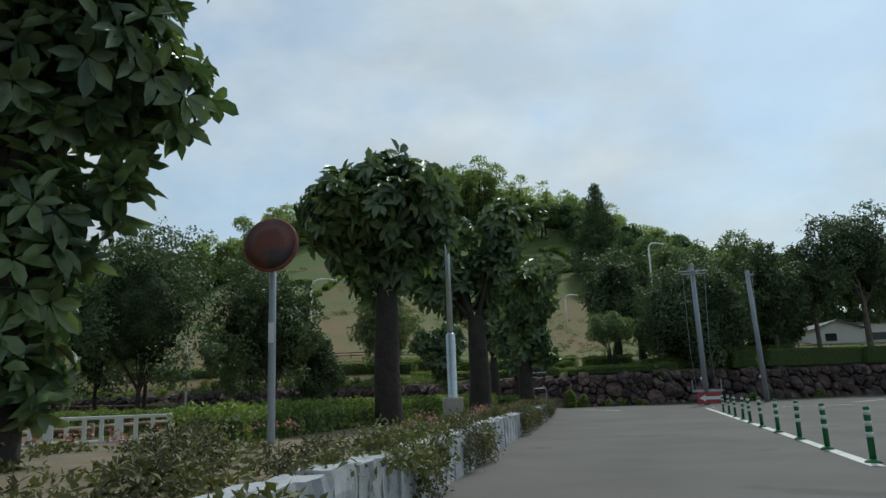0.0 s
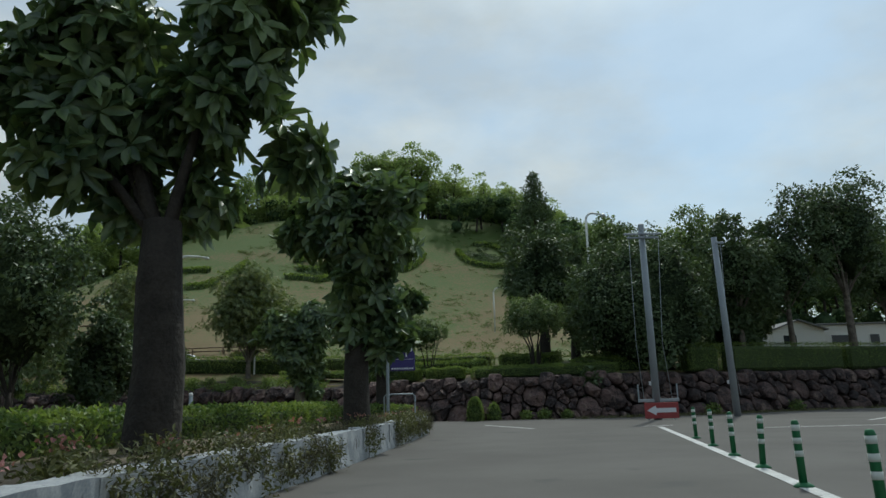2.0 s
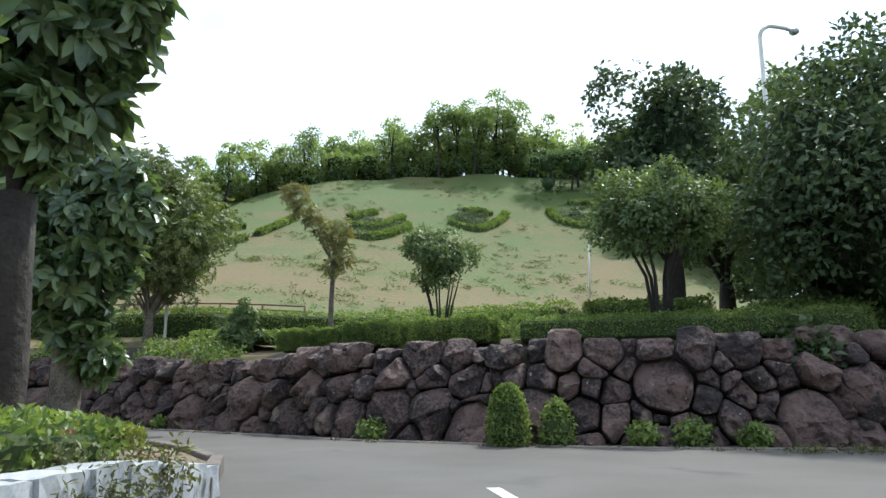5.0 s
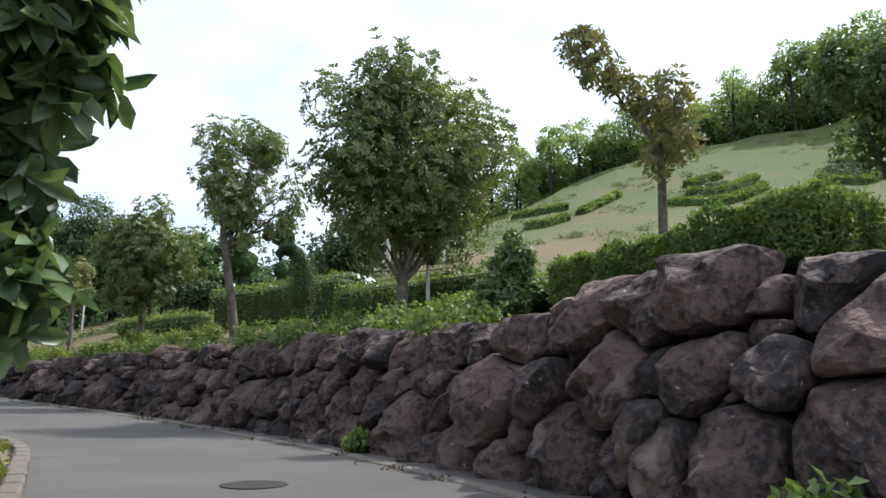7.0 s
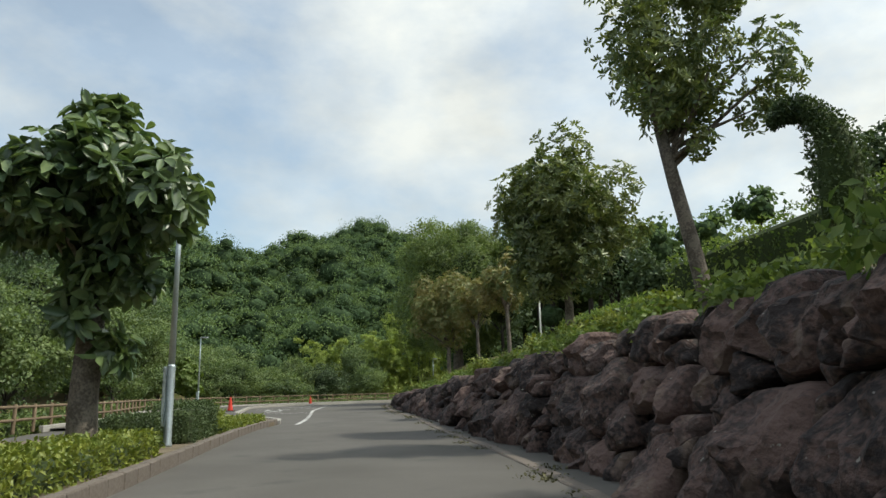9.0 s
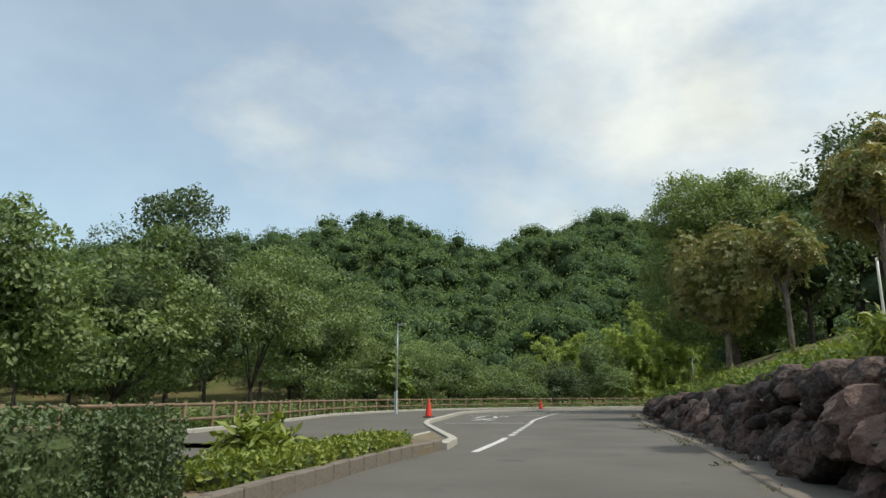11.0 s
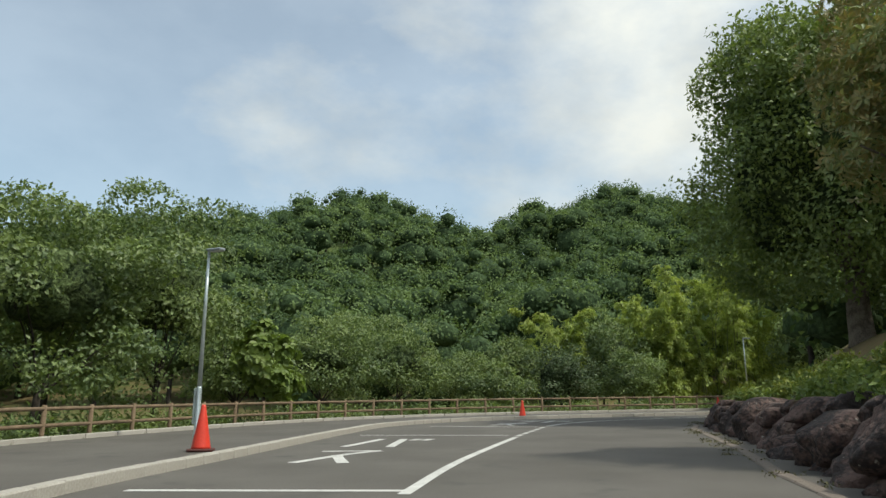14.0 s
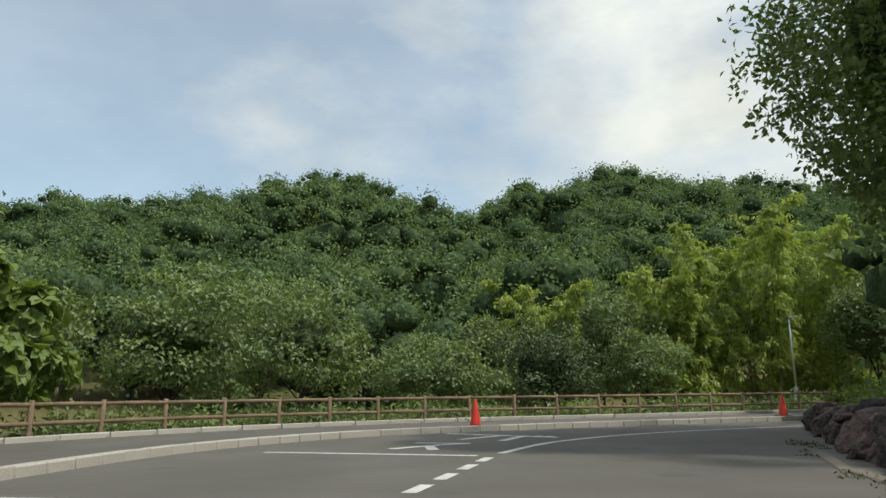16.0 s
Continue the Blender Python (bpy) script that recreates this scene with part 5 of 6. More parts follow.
edge_spots = [(-66 + 2.3 * k + rim.uniform(-1.5, 1.5), 0, rim.uniform(9.5, 13.0), rim.uniform(3.0, 4.4)) for k in range(15)]
edge_spots = [(x, float(crest_line(x)) + rim.uniform(-7, 3), h, r) for x, _, h, r in edge_spots]
wood("hillside_wood", "leafy trees closing the hilltop towards the bend", edge_spots, L_CREST, 0.46, 1900, 609, 0.0, core=False, airy=True)
slope_spots = [(r1.uniform(24, 80), r1.uniform(70, 150), r1.uniform(6, 11), r1.uniform(2.6, 4.4)) for _ in range(90)]
slope_spots += [(r1.uniform(-75, -45), r1.uniform(76, 120), r1.uniform(5, 8), r1.uniform(2.4, 3.6)) for _ in range(40)]
slope_spots = [q for q in slope_spots if not (26 < q[0] < 54 and q[1] < 90)]
wood("slope_wood", "dark mixed woodland on the side of the hill", slope_spots, L_FOREST, 0.52, 440, 602, 0.0)
far_spots = []
for gx in range(-212, -94, 7):
    for gy in range(-52, 172, 7):
        x, y = gx + r1.uniform(-3, 3), gy + r1.uniform(-3, 3)
        if x > -100 and y > 60:
            continue
        far_spots.append((x, y, r1.uniform(7.0, 12.4), r1.uniform(3.6, 7.0)))
wood("far_wood", "dense dark green woodland covering the far hills", [q for q in far_spots if q[0] < -132], L_FOREST, 0.48, 760, 603, 0.0)
wood("near_wood", "dense green woodland at the foot of the hills", [q for q in far_spots if q[0] >= -132], L_FOREST, 0.40, 1150, 604, 0.0)

# ---- hedges and low plants ----


def hedge(x0, y0, x1, y1, w, h, seed, leaf, label, lift=0.0, ground_f=None, n=None, size=0.07, round_top=0.0, name="hedge", group=""):
    """A clipped hedge: a core darkened to stand for shade, and a skin of small leaves."""
    ground_f = ground_f or z_at
    r = np.random.default_rng(seed)
    L = math.hypot(x1 - x0, y1 - y0)
    a = math.atan2(y1 - y0, x1 - x0)
    t = thing(name, label, "hedge", group=group)
    za, zb = ground_f(x0, y0) + lift, ground_f(x1, y1) + lift
    core = Geo()
    v, f = box(L * 0.96, w * 0.82, h * 0.92, min(w, h) * 0.12)
    v = np.array(v)
    v[:, 2] += (v[:, 0] / L) * (zb - za) - 0.05
    core.add(v, f, pose((x0 + x1) / 2, (y0 + y1) / 2, (za + zb) / 2, 0, 0, math.degrees(a)))
    part("core", core.mesh("core"), M_HEDGESHADE, t)
    n = n or int(min(9000, max(900, (L * w + 2 * L * h + 2 * w * h) * 800)))
    area = np.array([L * w, L * h, L * h, w * h, w * h])
    s = r.choice(5, n, p=area / area.sum())
    u, q = r.uniform(-.5, .5, n), r.uniform(0, 1, n)
    px = np.where(s < 3, u * L, np.where(s == 3, L / 2, -L / 2))
    py = np.where(s == 0, (q - .5) * w, np.where(s == 1, w / 2, np.where(s == 2, -w / 2, u * w)))
    pz = np.where(s == 0, h, q * h)
    nx = np.where(s == 3, 1., np.where(s == 4, -1., 0))
    nyy = np.where(s == 1, 1., np.where(s == 2, -1., 0))
    nz = (s == 0) * 1.0
    wob = 0.035 * np.sin(px * 5.1 + seed) + 0.03 * np.sin(px * 11 + py * 9)
    nrm = np.stack([nx, nyy, nz], -1)
    pts = np.stack([px, py, pz], -1) + nrm * (r.normal(0, 0.022, n) + wob)[:, None]
    if round_top:
        pts[:, 2] -= round_top * (np.abs(pts[:, 1]) / (w / 2)) ** 2 * (pts[:, 2] / h)
    pts[:, 2] += pts[:, 0] / L * (zb - za)
    way = unit(r.normal(size=(n, 3)) + nrm * 0.5 + np.array([0, 0, 0.3]))
    c, sn = math.cos(a), math.sin(a)
    R = np.array([[c, -sn, 0], [sn, c, 0], [0, 0, 1]])
    base = np.array([(x0 + x1) / 2, (y0 + y1) / 2, (za + zb) / 2])
    v = leaves(pts @ R.T + base, way @ R.T, (nrm + 0.32 * r.normal(size=(n, 3))) @ R.T, size, size * 0.62, r, False)
    part("foliage", leaf_mesh("foliage", v), leaf, t)
    return t


# core of hedges and topiary: leaf green darkened for the shade between leaves
M_HEDGESHADE = material("hedge_shade", (0.062, 0.090, 0.028), 0.95, scale=8, fine=40, spread=0.3)


def scrub(name, label, category, clumps, n, size, width, leaf, seed, kind=""):
    """A loose mass of low leaves."""
    v = sprays(clumps, n, size, size * width, seed, 0.2, 0.7)
    return solid(name, leaf_mesh("leaves", v), leaf, label, category, kind=kind)


# clipped hedges along the ledge, above the boulders
LEDGE = [(15.0, 8.0, 0.95, 0.95), (7.55, 5.95, 0.95, 1.05), (5.3, 4.2, 0.9, 1.15), (4.1, 2.95, 0.9, 0.95), (2.85, 2.2, 0.8, 1.0), (20.4, 18.7, 1.1, 2.5), (28.5, 21.0, 1.2, 2.6), (37, 28.55, 1.2, 2.6)]
for i, (xa, xb, w, h) in enumerate(LEDGE):
    hedge(xa, float(wall_y(xa)) + 1.9, xb, float(wall_y(xb)) + 1.9, w, h * (0.48 if xb < 16 else 0.52), 700 + i, L_HEDGE, "clipped box hedge with light green top above the boulders", group="hedges on the ledge", size=0.052, n=11000 if i < 5 else None)
for i, (xa, xb, dy, w, h) in enumerate([(13, 8.5, 3.9, 1.9, 0.3), (8.0, 3.0, 4.6, 1.8, 0.3), (18, 13.4, 4.0, 1.6, 0.6), (3, -2.5, 4.6, 1.2, 0.3), (-2.6, -10, 6.2, 1.0, 1.0), (-10, -19, 6.4, 1.0, 1.5), (-20, -29, 6.2, 1.0, 0.7)]):
    hedge(xa, float(wall_y(xa)) + dy, xb, float(wall_y(xb)) + dy, w, h, 720 + i, L_HEDGE, "long low clipped hedge on the sloping ledge", group="hedges on the ledge", n=3600, size=0.10)
# terraces of clipped hedge at the hill foot
for i, (xa, xb, dy, w, h) in enumerate([(9.6, 2.0, 9.2, 1.1, 0.8), (13.2, 9.9, 7.4, 1.6, 0.75), (2.0, -7.5, 10.4, 1.1, 0.8), (9.0, 4.6, 6.6, 1.0, 0.6)]):
    hedge(xa, float(wall_y(xa)) + dy, xb, float(wall_y(xb)) + dy, w, h, 800 + i, L_HEDGE, "clipped hedge row on the terrace below the hill", group="hedge rows below the hill", n=4200, size=0.10)
# rough grass tufts on the open hillside
rt = random.Random(53)
tufts = []
for k in range(2600):
    x, y = rt.uniform(-40, 26), 61 + 84 * rt.random() ** 1.25
    if math.sin(x * 0.35 + y * 0.11) + math.sin(y * 0.42 - x * 0.07) + rt.uniform(-.9, .9) > 0.1:
        tufts.append((x, y, z_at(x, y) + 0.08, rt.uniform(0.35, 0.95), 0.32))
scrub("hill_tufts", "rough green grass tufts on the hillside", "grass", tufts, 44000, 0.28, 0.22, L_GRASS, 772, "stuff")
# loose shrubs that spill over the top of the wall
ru = random.Random(31)
spill = []
for k in range(260):
    x = ru.uniform(-66, 0.6)
    spill.append((x, float(wall_y(x)) + ru.uniform(0.55, 3.2), 0, ru.uniform(0.24, 0.5), 0.75))
spill = [(x, y, max(z_at(x, y), float(level(x, y)) + float(wall_top(x)) - 0.1) + 0.22, r, s) for x, y, _, r, s in spill]
scrub("ledge_shrubs", "fresh green low shrubs spilling along the wall top", "shrub", spill, 30000, 0.12, 0.6, L_HEDGE, 741, "stuff")
bright = [(x, y, z + 0.15, r * 0.8, 0.8) for x, y, z, r, s in spill if (int(x * 7) % 3 == 0) and x < -12]
scrub("ledge_weeds", "yellow-green young shoots on the wall top", "shrub", bright, 10000, 0.14, 0.4, L_HEDGELIGHT, 742, "stuff")


# topiary: a bird-necked shrub, a tall column, a dome
def topiary(name, label, path, radii, seed, leaf, n=2600, size=0.07, loose=1.08):
    t = thing(name, label, "topiary")
    part("core", geo(tube(path, [r * 0.82 for r in radii], 10)).mesh("core", True), M_HEDGESHADE, t)
    r = np.random.default_rng(seed)
    P, Rr = np.array(path, float), np.array(radii, float)
    seg = r.random(n) * (len(P) - 1)
    i = seg.astype(int)
    w = (seg - i)[:, None]
    c = P[i] * (1 - w) + P[np.minimum(i + 1, len(P) - 1)] * w
    rad = Rr[i] * (1 - w[:, 0]) + Rr[np.minimum(i + 1, len(P) - 1)] * w[:, 0]
    d = unit(r.normal(size=(n, 3)))
    pts = c + d * rad[:, None] * r.uniform(0.85, loose, (n, 1))
    v = leaves(pts, unit(r.normal(size=(n, 3)) + d), d + 0.4 * r.normal(size=(n, 3)), size, size * 0.6, r, False)
    part("foliage", leaf_mesh("foliage", v), leaf, t)
    return t


bx0, by0 = -9.2, 58.3
bz = 4.85
neck = [(0, -0.5), (0, 0), (-0.03, 0.4), (0.04, 0.75), (0.2, 1.02), (0.38, 1.2), (0.56, 1.18), (0.72, 1.0)]
topiary("bird_topiary", "shrub trained into a long bent neck shape", [(bx0 - 0.72 * s, by0 - 0.69 * s, bz + h) for s, h in neck],
        [0.34, 0.34, 0.33, 0.25, 0.17, 0.14, 0.14, 0.05], 751, L_DARK, 5200, 0.06, 1.35)
cx0, cy0 = -0.35, 54.6
cz0 = z_at(cx0, cy0)
tiers = [(cx0 + dx, cy0 + dy, cz0 + h, r, 0.6) for dx, dy, h, r in ((0, 0, .35, .55), (.35, .1, .5, .34), (-.35, -.1, .55, .34), (.1, 0, .85, .40), (-.3, .1, 1.0, .25), (.3, -.1, 1.1, .24), (0, 0, 1.25, .28), (.05, 0, 1.5, .18))]
plant("conical_shrub", "upright tufted dark shrub above the boulders", "shrub", (cx0, cy0, cz0), limbs((cx0, cy0, cz0), 1.0, tiers[:5], 0.05, 0.03, 752), whorls(tiers, 3600, 0.13, 0.06, 752, 6, 0.1, True, 0.3), M_BARK, L_MID)
tx, ty = 7.9, 46.45
tz = float(level(tx, ty))
topiary("dome_topiary", "clipped bullet-shaped green shrub at the wall foot", [(tx, ty, tz), (tx, ty, tz + 0.3), (tx, ty, tz + 0.6), (tx, ty, tz + 0.82), (tx, ty, tz + 0.95)], [0.34, 0.37, 0.33, 0.23, 0.09], 753, L_HEDGE, 4600, 0.07)
topiary("small_shrub", "small untidy shrub at the wall foot", [(tx + .85, ty + .1, tz), (tx + .85, ty + .1, tz + .35), (tx + .85, ty + .1, tz + .68)], [0.28, 0.3, 0.12], 754, L_HEDGE, 900, 0.09)
for i, (x, dy, r) in enumerate([(5.2, -.35, 0.3), (10.2, -.3, 0.32), (11.0, -.25, 0.36), (12.0, -.3, 0.3), (-1.0, -.25, 0.22), (19, -.5, .4), (24, -.5, .4)]):
    yy = float(wall_y(x)) + dy
    scrub("foot_shrub", "low weedy shrub at the wall foot", "shrub", [(x, yy, float(level(x, yy)) + r * .6, r, .8)], 420, 0.11, 0.6, L_HEDGE, 760 + i)
# grass strip at the wall foot in the east
strip_g = [(x, float(wall_y(x)) - 1.2, float(level(x, 46)) + 0.02, 0.5, 0.18) for x in spaced((12.5, 34, 0.7))]
scrub("verge_grass", "short dry grass verge under the wall", "grass", strip_g, 5200, 0.12, 0.25, L_WEED, 771, "stuff")

wl_pts = [(ru.uniform(-62, 12), ru.uniform(0.35, 1.0)) for _ in range(150)]
scrub("leaf_litter", "dry leaves and grit along the wall foot", "leaf litter", [(x, float(wall_y(x)) - d, float(level(x, float(wall_y(x)) - d)) + 0.02, ru.uniform(.1, .3), 0.06) for x, d in wl_pts], 3200, 0.05, 0.6, L_DRY, 774, "stuff")
# planting in the bed
hb = [(-0.6, 10.5), (0.9, 18), (1.7, 24), (2.7, 30), (3.1, 34.6)]
for i, ((xa, ya), (xb, yb)) in enumerate(zip(hb, hb[1:])):
    hedge(xa - 0.3, ya + .2, xb - 0.3, yb - .2, 0.9, 0.42, 780 + i, L_HEDGE, "low clipped shrub row in the raised bed", ground_f=bed_z, n=5200, size=0.085, group="shrub rows in the bed")
hedge(3.6, 34.9, 4.9, 38.6, 1.1, 0.35, 786, L_HEDGE, "low clipped shrub row at the bed corner", ground_f=bed_z, n=3000, size=0.085)
hedge(2.6, 42.3, -0.9, 44.9, 1.7, 0.42, 787, L_HEDGELIGHT, "low yellow-green clipped shrub mass at the corner", ground_f=bed_z, n=7000, size=0.085, round_top=0.1)
hedge(1.9, 44.15, -0.9, 46.0, 0.6, 0.34, 785, L_HEDGELIGHT, "low yellow-green clipped shrub edge at the corner", ground_f=bed_z, n=2600, size=0.085)
hedge(-1.2, 45.1, -6.2, 47.5, 1.3, 0.38, 788, L_HEDGELIGHT, "low yellow-green clipped shrub row beside the kerb", ground_f=bed_z, n=5000, size=0.085)
hedge(-7.5, 47.7, -15.3, 49.4, 1.1, 0.36, 789, L_HEDGELIGHT, "low yellow-green clipped shrub row beside the kerb", ground_f=bed_z, n=6500, size=0.085)
hedge(-16.85, 49.38, -17.75, 49.42, 0.85, 0.58, 790, L_DARK, "dark clipped cube hedge beside the lamp post", ground_f=bed_z, n=4200, size=0.055)
hedge(-18.2, 48.6, -18.9, 48.7, 0.7, 0.42, 794, L_DARK, "small low clipped hedge block in the bed", ground_f=bed_z, n=2600, size=0.055)
hedge(-18.2, 50.0, -19.9, 50.4, 0.85, 0.76, 791, L_DARK, "clipped square hedge block beside the lamp post", ground_f=bed_z, n=4200, size=0.055)
hedge(-20.2, 50.5, -21.0, 50.7, 0.6, 0.72, 792, L_DARK, "narrow clipped hedge block", ground_f=bed_z, n=4200, size=0.055)
hedge(-21.6, 50.9, -27.8, 52.5, 0.8, 0.22, 793, L_HEDGELIGHT, "low clipped hedge along the bed tip", ground_f=bed_z, n=4800, size=0.085)
scrub("tall_weeds", "clump of tall light green weeds", "weeds", [(-23.6, 50.9, bed_z(-23.6, 50.9) + .32, .38, 1), (-24.4, 51.1, bed_z(-24.4, 51.1) + .3, .34, 1)], 700, 0.2, 0.4, L_HEDGELIGHT, 795)
rw = random.Random(41)
weeds, dry = [], []
for x, y, a in along(rounded(BED_EAST), 0.42):
    if y < 3:
        continue
    k = rw.random()
    (weeds if k < 0.62 else dry).append((x - rw.uniform(0.05, 0.6), y, bed_z(x, y) + rw.uniform(0.02, 0.14), rw.uniform(0.14, 0.32), 0.7))
    if math.sin(y * 1.7) + math.sin(y * 0.61 + 1) > (0.35 if y < 17 else -0.35):
        for _ in range(3):
            (dry if rw.random() < 0.55 else weeds).append((x + rw.uniform(0.05, 0.2), y + rw.uniform(-.2, .2), bed_z(x, y) - rw.uniform(-0.04, 0.30), rw.uniform(0.15, 0.26), 1.3))
for k in range(26):
    (dry if k % 3 else weeds).append((0.75 - 0.031 * k + rw.uniform(-.15, .15), 5.7 + 0.1 * k, 0.0, rw.uniform(0.2, 0.34), 1.0))
    e = (dry if k % 3 else weeds)
    e[-1] = (e[-1][0], e[-1][1], bed_z(*e[-1][:2]) + 0.08, *e[-1][3:])
scrub("bed_weeds", "straggling weeds along the top of the stones", "weeds", weeds, 20000, 0.075, 0.4, L_WEED, 796, "stuff")
scrub("dry_flowers", "dried brownish flower stalks hanging over the stones", "weeds", dry, 22000, 0.07, 0.26, L_DRY, 797, "stuff")
blooms = [(rw.uniform(-2.2, 0.4), rw.uniform(7.5, 13.5)) for _ in range(16)] + [(x - rw.uniform(0.1, 0.5), y) for x, y, a in along(rounded(BED_EAST), 1.3) if y > 10]
scrub("pink_flowers", "small faded pink flowers among the weeds", "flowers", [(x, y, bed_z(x, y) + rw.uniform(0.16, 0.26), rw.uniform(0.12, 0.26), 0.35) for x, y in blooms], 620, 0.05, 0.8, L_PINK, 795, "stuff")
litter = [(rw.uniform(-3.6, 2.2), 4 + 36 * rw.random() ** 1.5, 0, rw.uniform(0.2, 0.55), 0.2) for _ in range(150)]
scrub("bed_groundcover", "patchy low weeds over the soil", "weeds", [(x, y, bed_z(x, y) + .03, r, s) for x, y, _, r, s in litter], 13000, 0.09, 0.5, L_WEED, 798, "stuff")
# lawns and shrubs west of the bed
lawn = [(rw.uniform(-30, -5.5), rw.uniform(8, 42), 0, rw.uniform(.5, 1.0), .22) for _ in range(160)]
scrub("lawn_weeds", "rough grass and weeds on the lawn", "grass", [(x, y, z_at(x, y) + .05, r, s) for x, y, _, r, s in lawn], 9000, 0.16, 0.3, L_WEED, 799, "stuff")
for i, (xa, ya, xb, yb, w, h) in enumerate([(-13, 43.0, -16, 43.4, 1.0, .5), (-17.5, 43.2, -29, 45.3, .9, .45), (-9, 36.5, -5.2, 39.5, 0.9, 0.8), (-8, 30, -5.6, 33.5, 1.0, .7), (-12, 26, -9, 30, 1.2, .8), (-30, 45.6, -36.5, 46.5, .7, .4)]):
    hedge(xa, ya, xb, yb, w, h, 800 + i, L_HEDGE, "clipped hedge at the lawn edge", n=3000, size=0.10)
under = []
for x, y in [p for p in FENCE_LINE if p[0] < -22]:
    for k in range(6):
        under.append((x - 0.8 + ru.uniform(-1.9, .6), y - ru.uniform(0.6, 3.4), 0, ru.uniform(.35, .95), .9))
scrub("fence_undergrowth", "tall grass and undergrowth behind the wooden fence", "undergrowth", [(x, y, z_at(x, y) + .25, r, s) for x, y, _, r, s in under], 34000, 0.2, 0.4, L_MID, 806, "stuff")

# hedge ornaments on the grassy slope


def slope_hedge(points, w, h, seed, label="clipped hedge laid as an ornament on the grassy slope"):
    """A curved clipped hedge lying on the hill."""
    t = thing("slope_hedge", label, "hedge", group="hedge ornaments on the slope")
    g = Geo()
    pts = rounded(points, 1.2)
    v, f = [], []
    for i, (x, y) in enumerate(pts):
        x0, y0 = pts[max(i - 1, 0)]
        x1, y1 = pts[min(i + 1, len(pts) - 1)]
        a = math.atan2(y1 - y0, x1 - x0) + math.pi / 2
        for s, k in ((-.5, -.3), (-.42, .85), (0, 1), (.42, .85), (.5, -.3)):
            px, py = x + s * w * math.cos(a), y + s * w * math.sin(a)
            v.append((px, py, z_at(px, py) + k * h))
    for i in range(len(pts) - 1):
        for k in range(4):
            a = 5 * i + k
            f.append((a, a + 1, a + 6, a + 5))
    f += [(0, 1, 2, 3, 4), tuple(range(len(v) - 1, len(v) - 6, -1))]
    part("core", g.add(v, f).mesh("core", True), M_HEDGESHADE, t)
    V = np.array(v)
    r = np.random.default_rng(seed)
    n = 160 * len(pts)
    i = r.integers(0, len(pts) - 1, n) * 5 + r.integers(0, 4, n)
    a, b = r.random((n, 1)), r.random((n, 1))
    P = V[i] * (1 - a) * (1 - b) + V[i + 1] * a * (1 - b) + V[i + 5] * (1 - a) * b + V[i + 6] * a * b
    part("foliage", leaf_mesh("foliage", leaves(P, unit(r.normal(size=(n, 3)) + [0, 0, .3]), r.normal(size=(n, 3)) + [0, 0, 1.2], .34, .24, r, False)), L_HEDGE, t)


for pts in ([(-29.9, 110.9), (-26.5, 109.8), (-22.9, 108.9)], [(-23.0, 99.8), (-21.4, 100.6), (-20.2, 103)], [(-20.0, 105.3), (-19.5, 109), (-18.9, 112.9)],
            [(-12.4, 106.8), (-10.5, 107.3), (-8.2, 107.6), (-6.1, 112.1), (-5.4, 115.7)], [(-11.5, 111.4), (-8.7, 112.6), (-6.6, 118.7)], [(-12.5, 114.7), (-10.2, 119.3)],
            [(-1.2, 121.2), (0.6, 120.2), (2.3, 120.1), (4.4, 124.7), (5.7, 130.3)], [(0.2, 127.6), (2.0, 129.0), (3.8, 128.4)],
            [(11.6, 133.7), (13.2, 129.0), (17.1, 127.2), (21.6, 130.0)], [(14.6, 137.4), (16.7, 138.0), (18.7, 136.6), (19.5, 133.5)]):
    slope_hedge(pts, 0.9, 0.6, int(abs(pts[0][0] * 10)) + 900)
rp = random.Random(61)
for patch in ([(-10, 110.5), (-7.5, 114.5), (-10.5, 114)], [(0.5, 123.5), (2.6, 125), (1.2, 127)], [(14.2, 132), (16.5, 133.5), (18, 131), (15.6, 130.4)]):
    cover = [(x + rp.uniform(-1.8, 1.8), y + rp.uniform(-2.4, 2.4)) for x, y in patch for _ in range(16)]
    scrub("ornament_bed", "flat dark green groundcover inside a hedge ornament", "ground cover", [(x, y, z_at(x, y) + 0.15, rp.uniform(0.5, 0.9), 0.35) for x, y in cover], 5200, 0.24, 0.5, L_DARK, int(rp.random() * 999), "stuff")

# ---- made things ----


def ring_post(h, r0, r1, sides=12):
    return lathe([(r0, 0), (r0, 0.02), ((r0 + r1) / 2, h / 2), (r1, h - 0.01), (r1 * 0.7, h)], sides)


# wooden rail fence
def fence(name, label, line, step, height, seed, zf):
    """Log posts with two rails between them."""
    t = thing(name, label, "fence")
    post = geo(ring_post(height, 0.062, 0.058, 8)).mesh("post", True)
    spots = along(line, step)
    q = random.Random(seed)
    rails = {}
    for (x, y, a), nxt in zip(spots, spots[1:] + [None]):
        z = zf(x, y)
        part("post", post, M_WOOD, t, m=pose(x, y, z - 0.05, q.uniform(-1.5, 1.5), q.uniform(-1.5, 1.5), q.uniform(0, 360)))
        if nxt is None:
            continue
        x1, y1, _ = nxt
        z1 = zf(x1, y1)
        d = math.dist((x, y, z), (x1, y1, z1))
        key = round(d, 1)
        if key not in rails:
            rails[key] = geo(tube([(0, 0, 0), (d / 2, 0, 0.008), (d, 0, 0)], [0.045, 0.047, 0.045], 8)).mesh("rail", True)
        for h in (height * 0.40, height * 0.84):
            part("rail", rails[key], M_WOOD, t, m=pose(x, y, z + h, 0, -math.degrees(math.asin((z1 - z) / d)), math.degrees(math.atan2(y1 - y, x1 - x))))
    return t


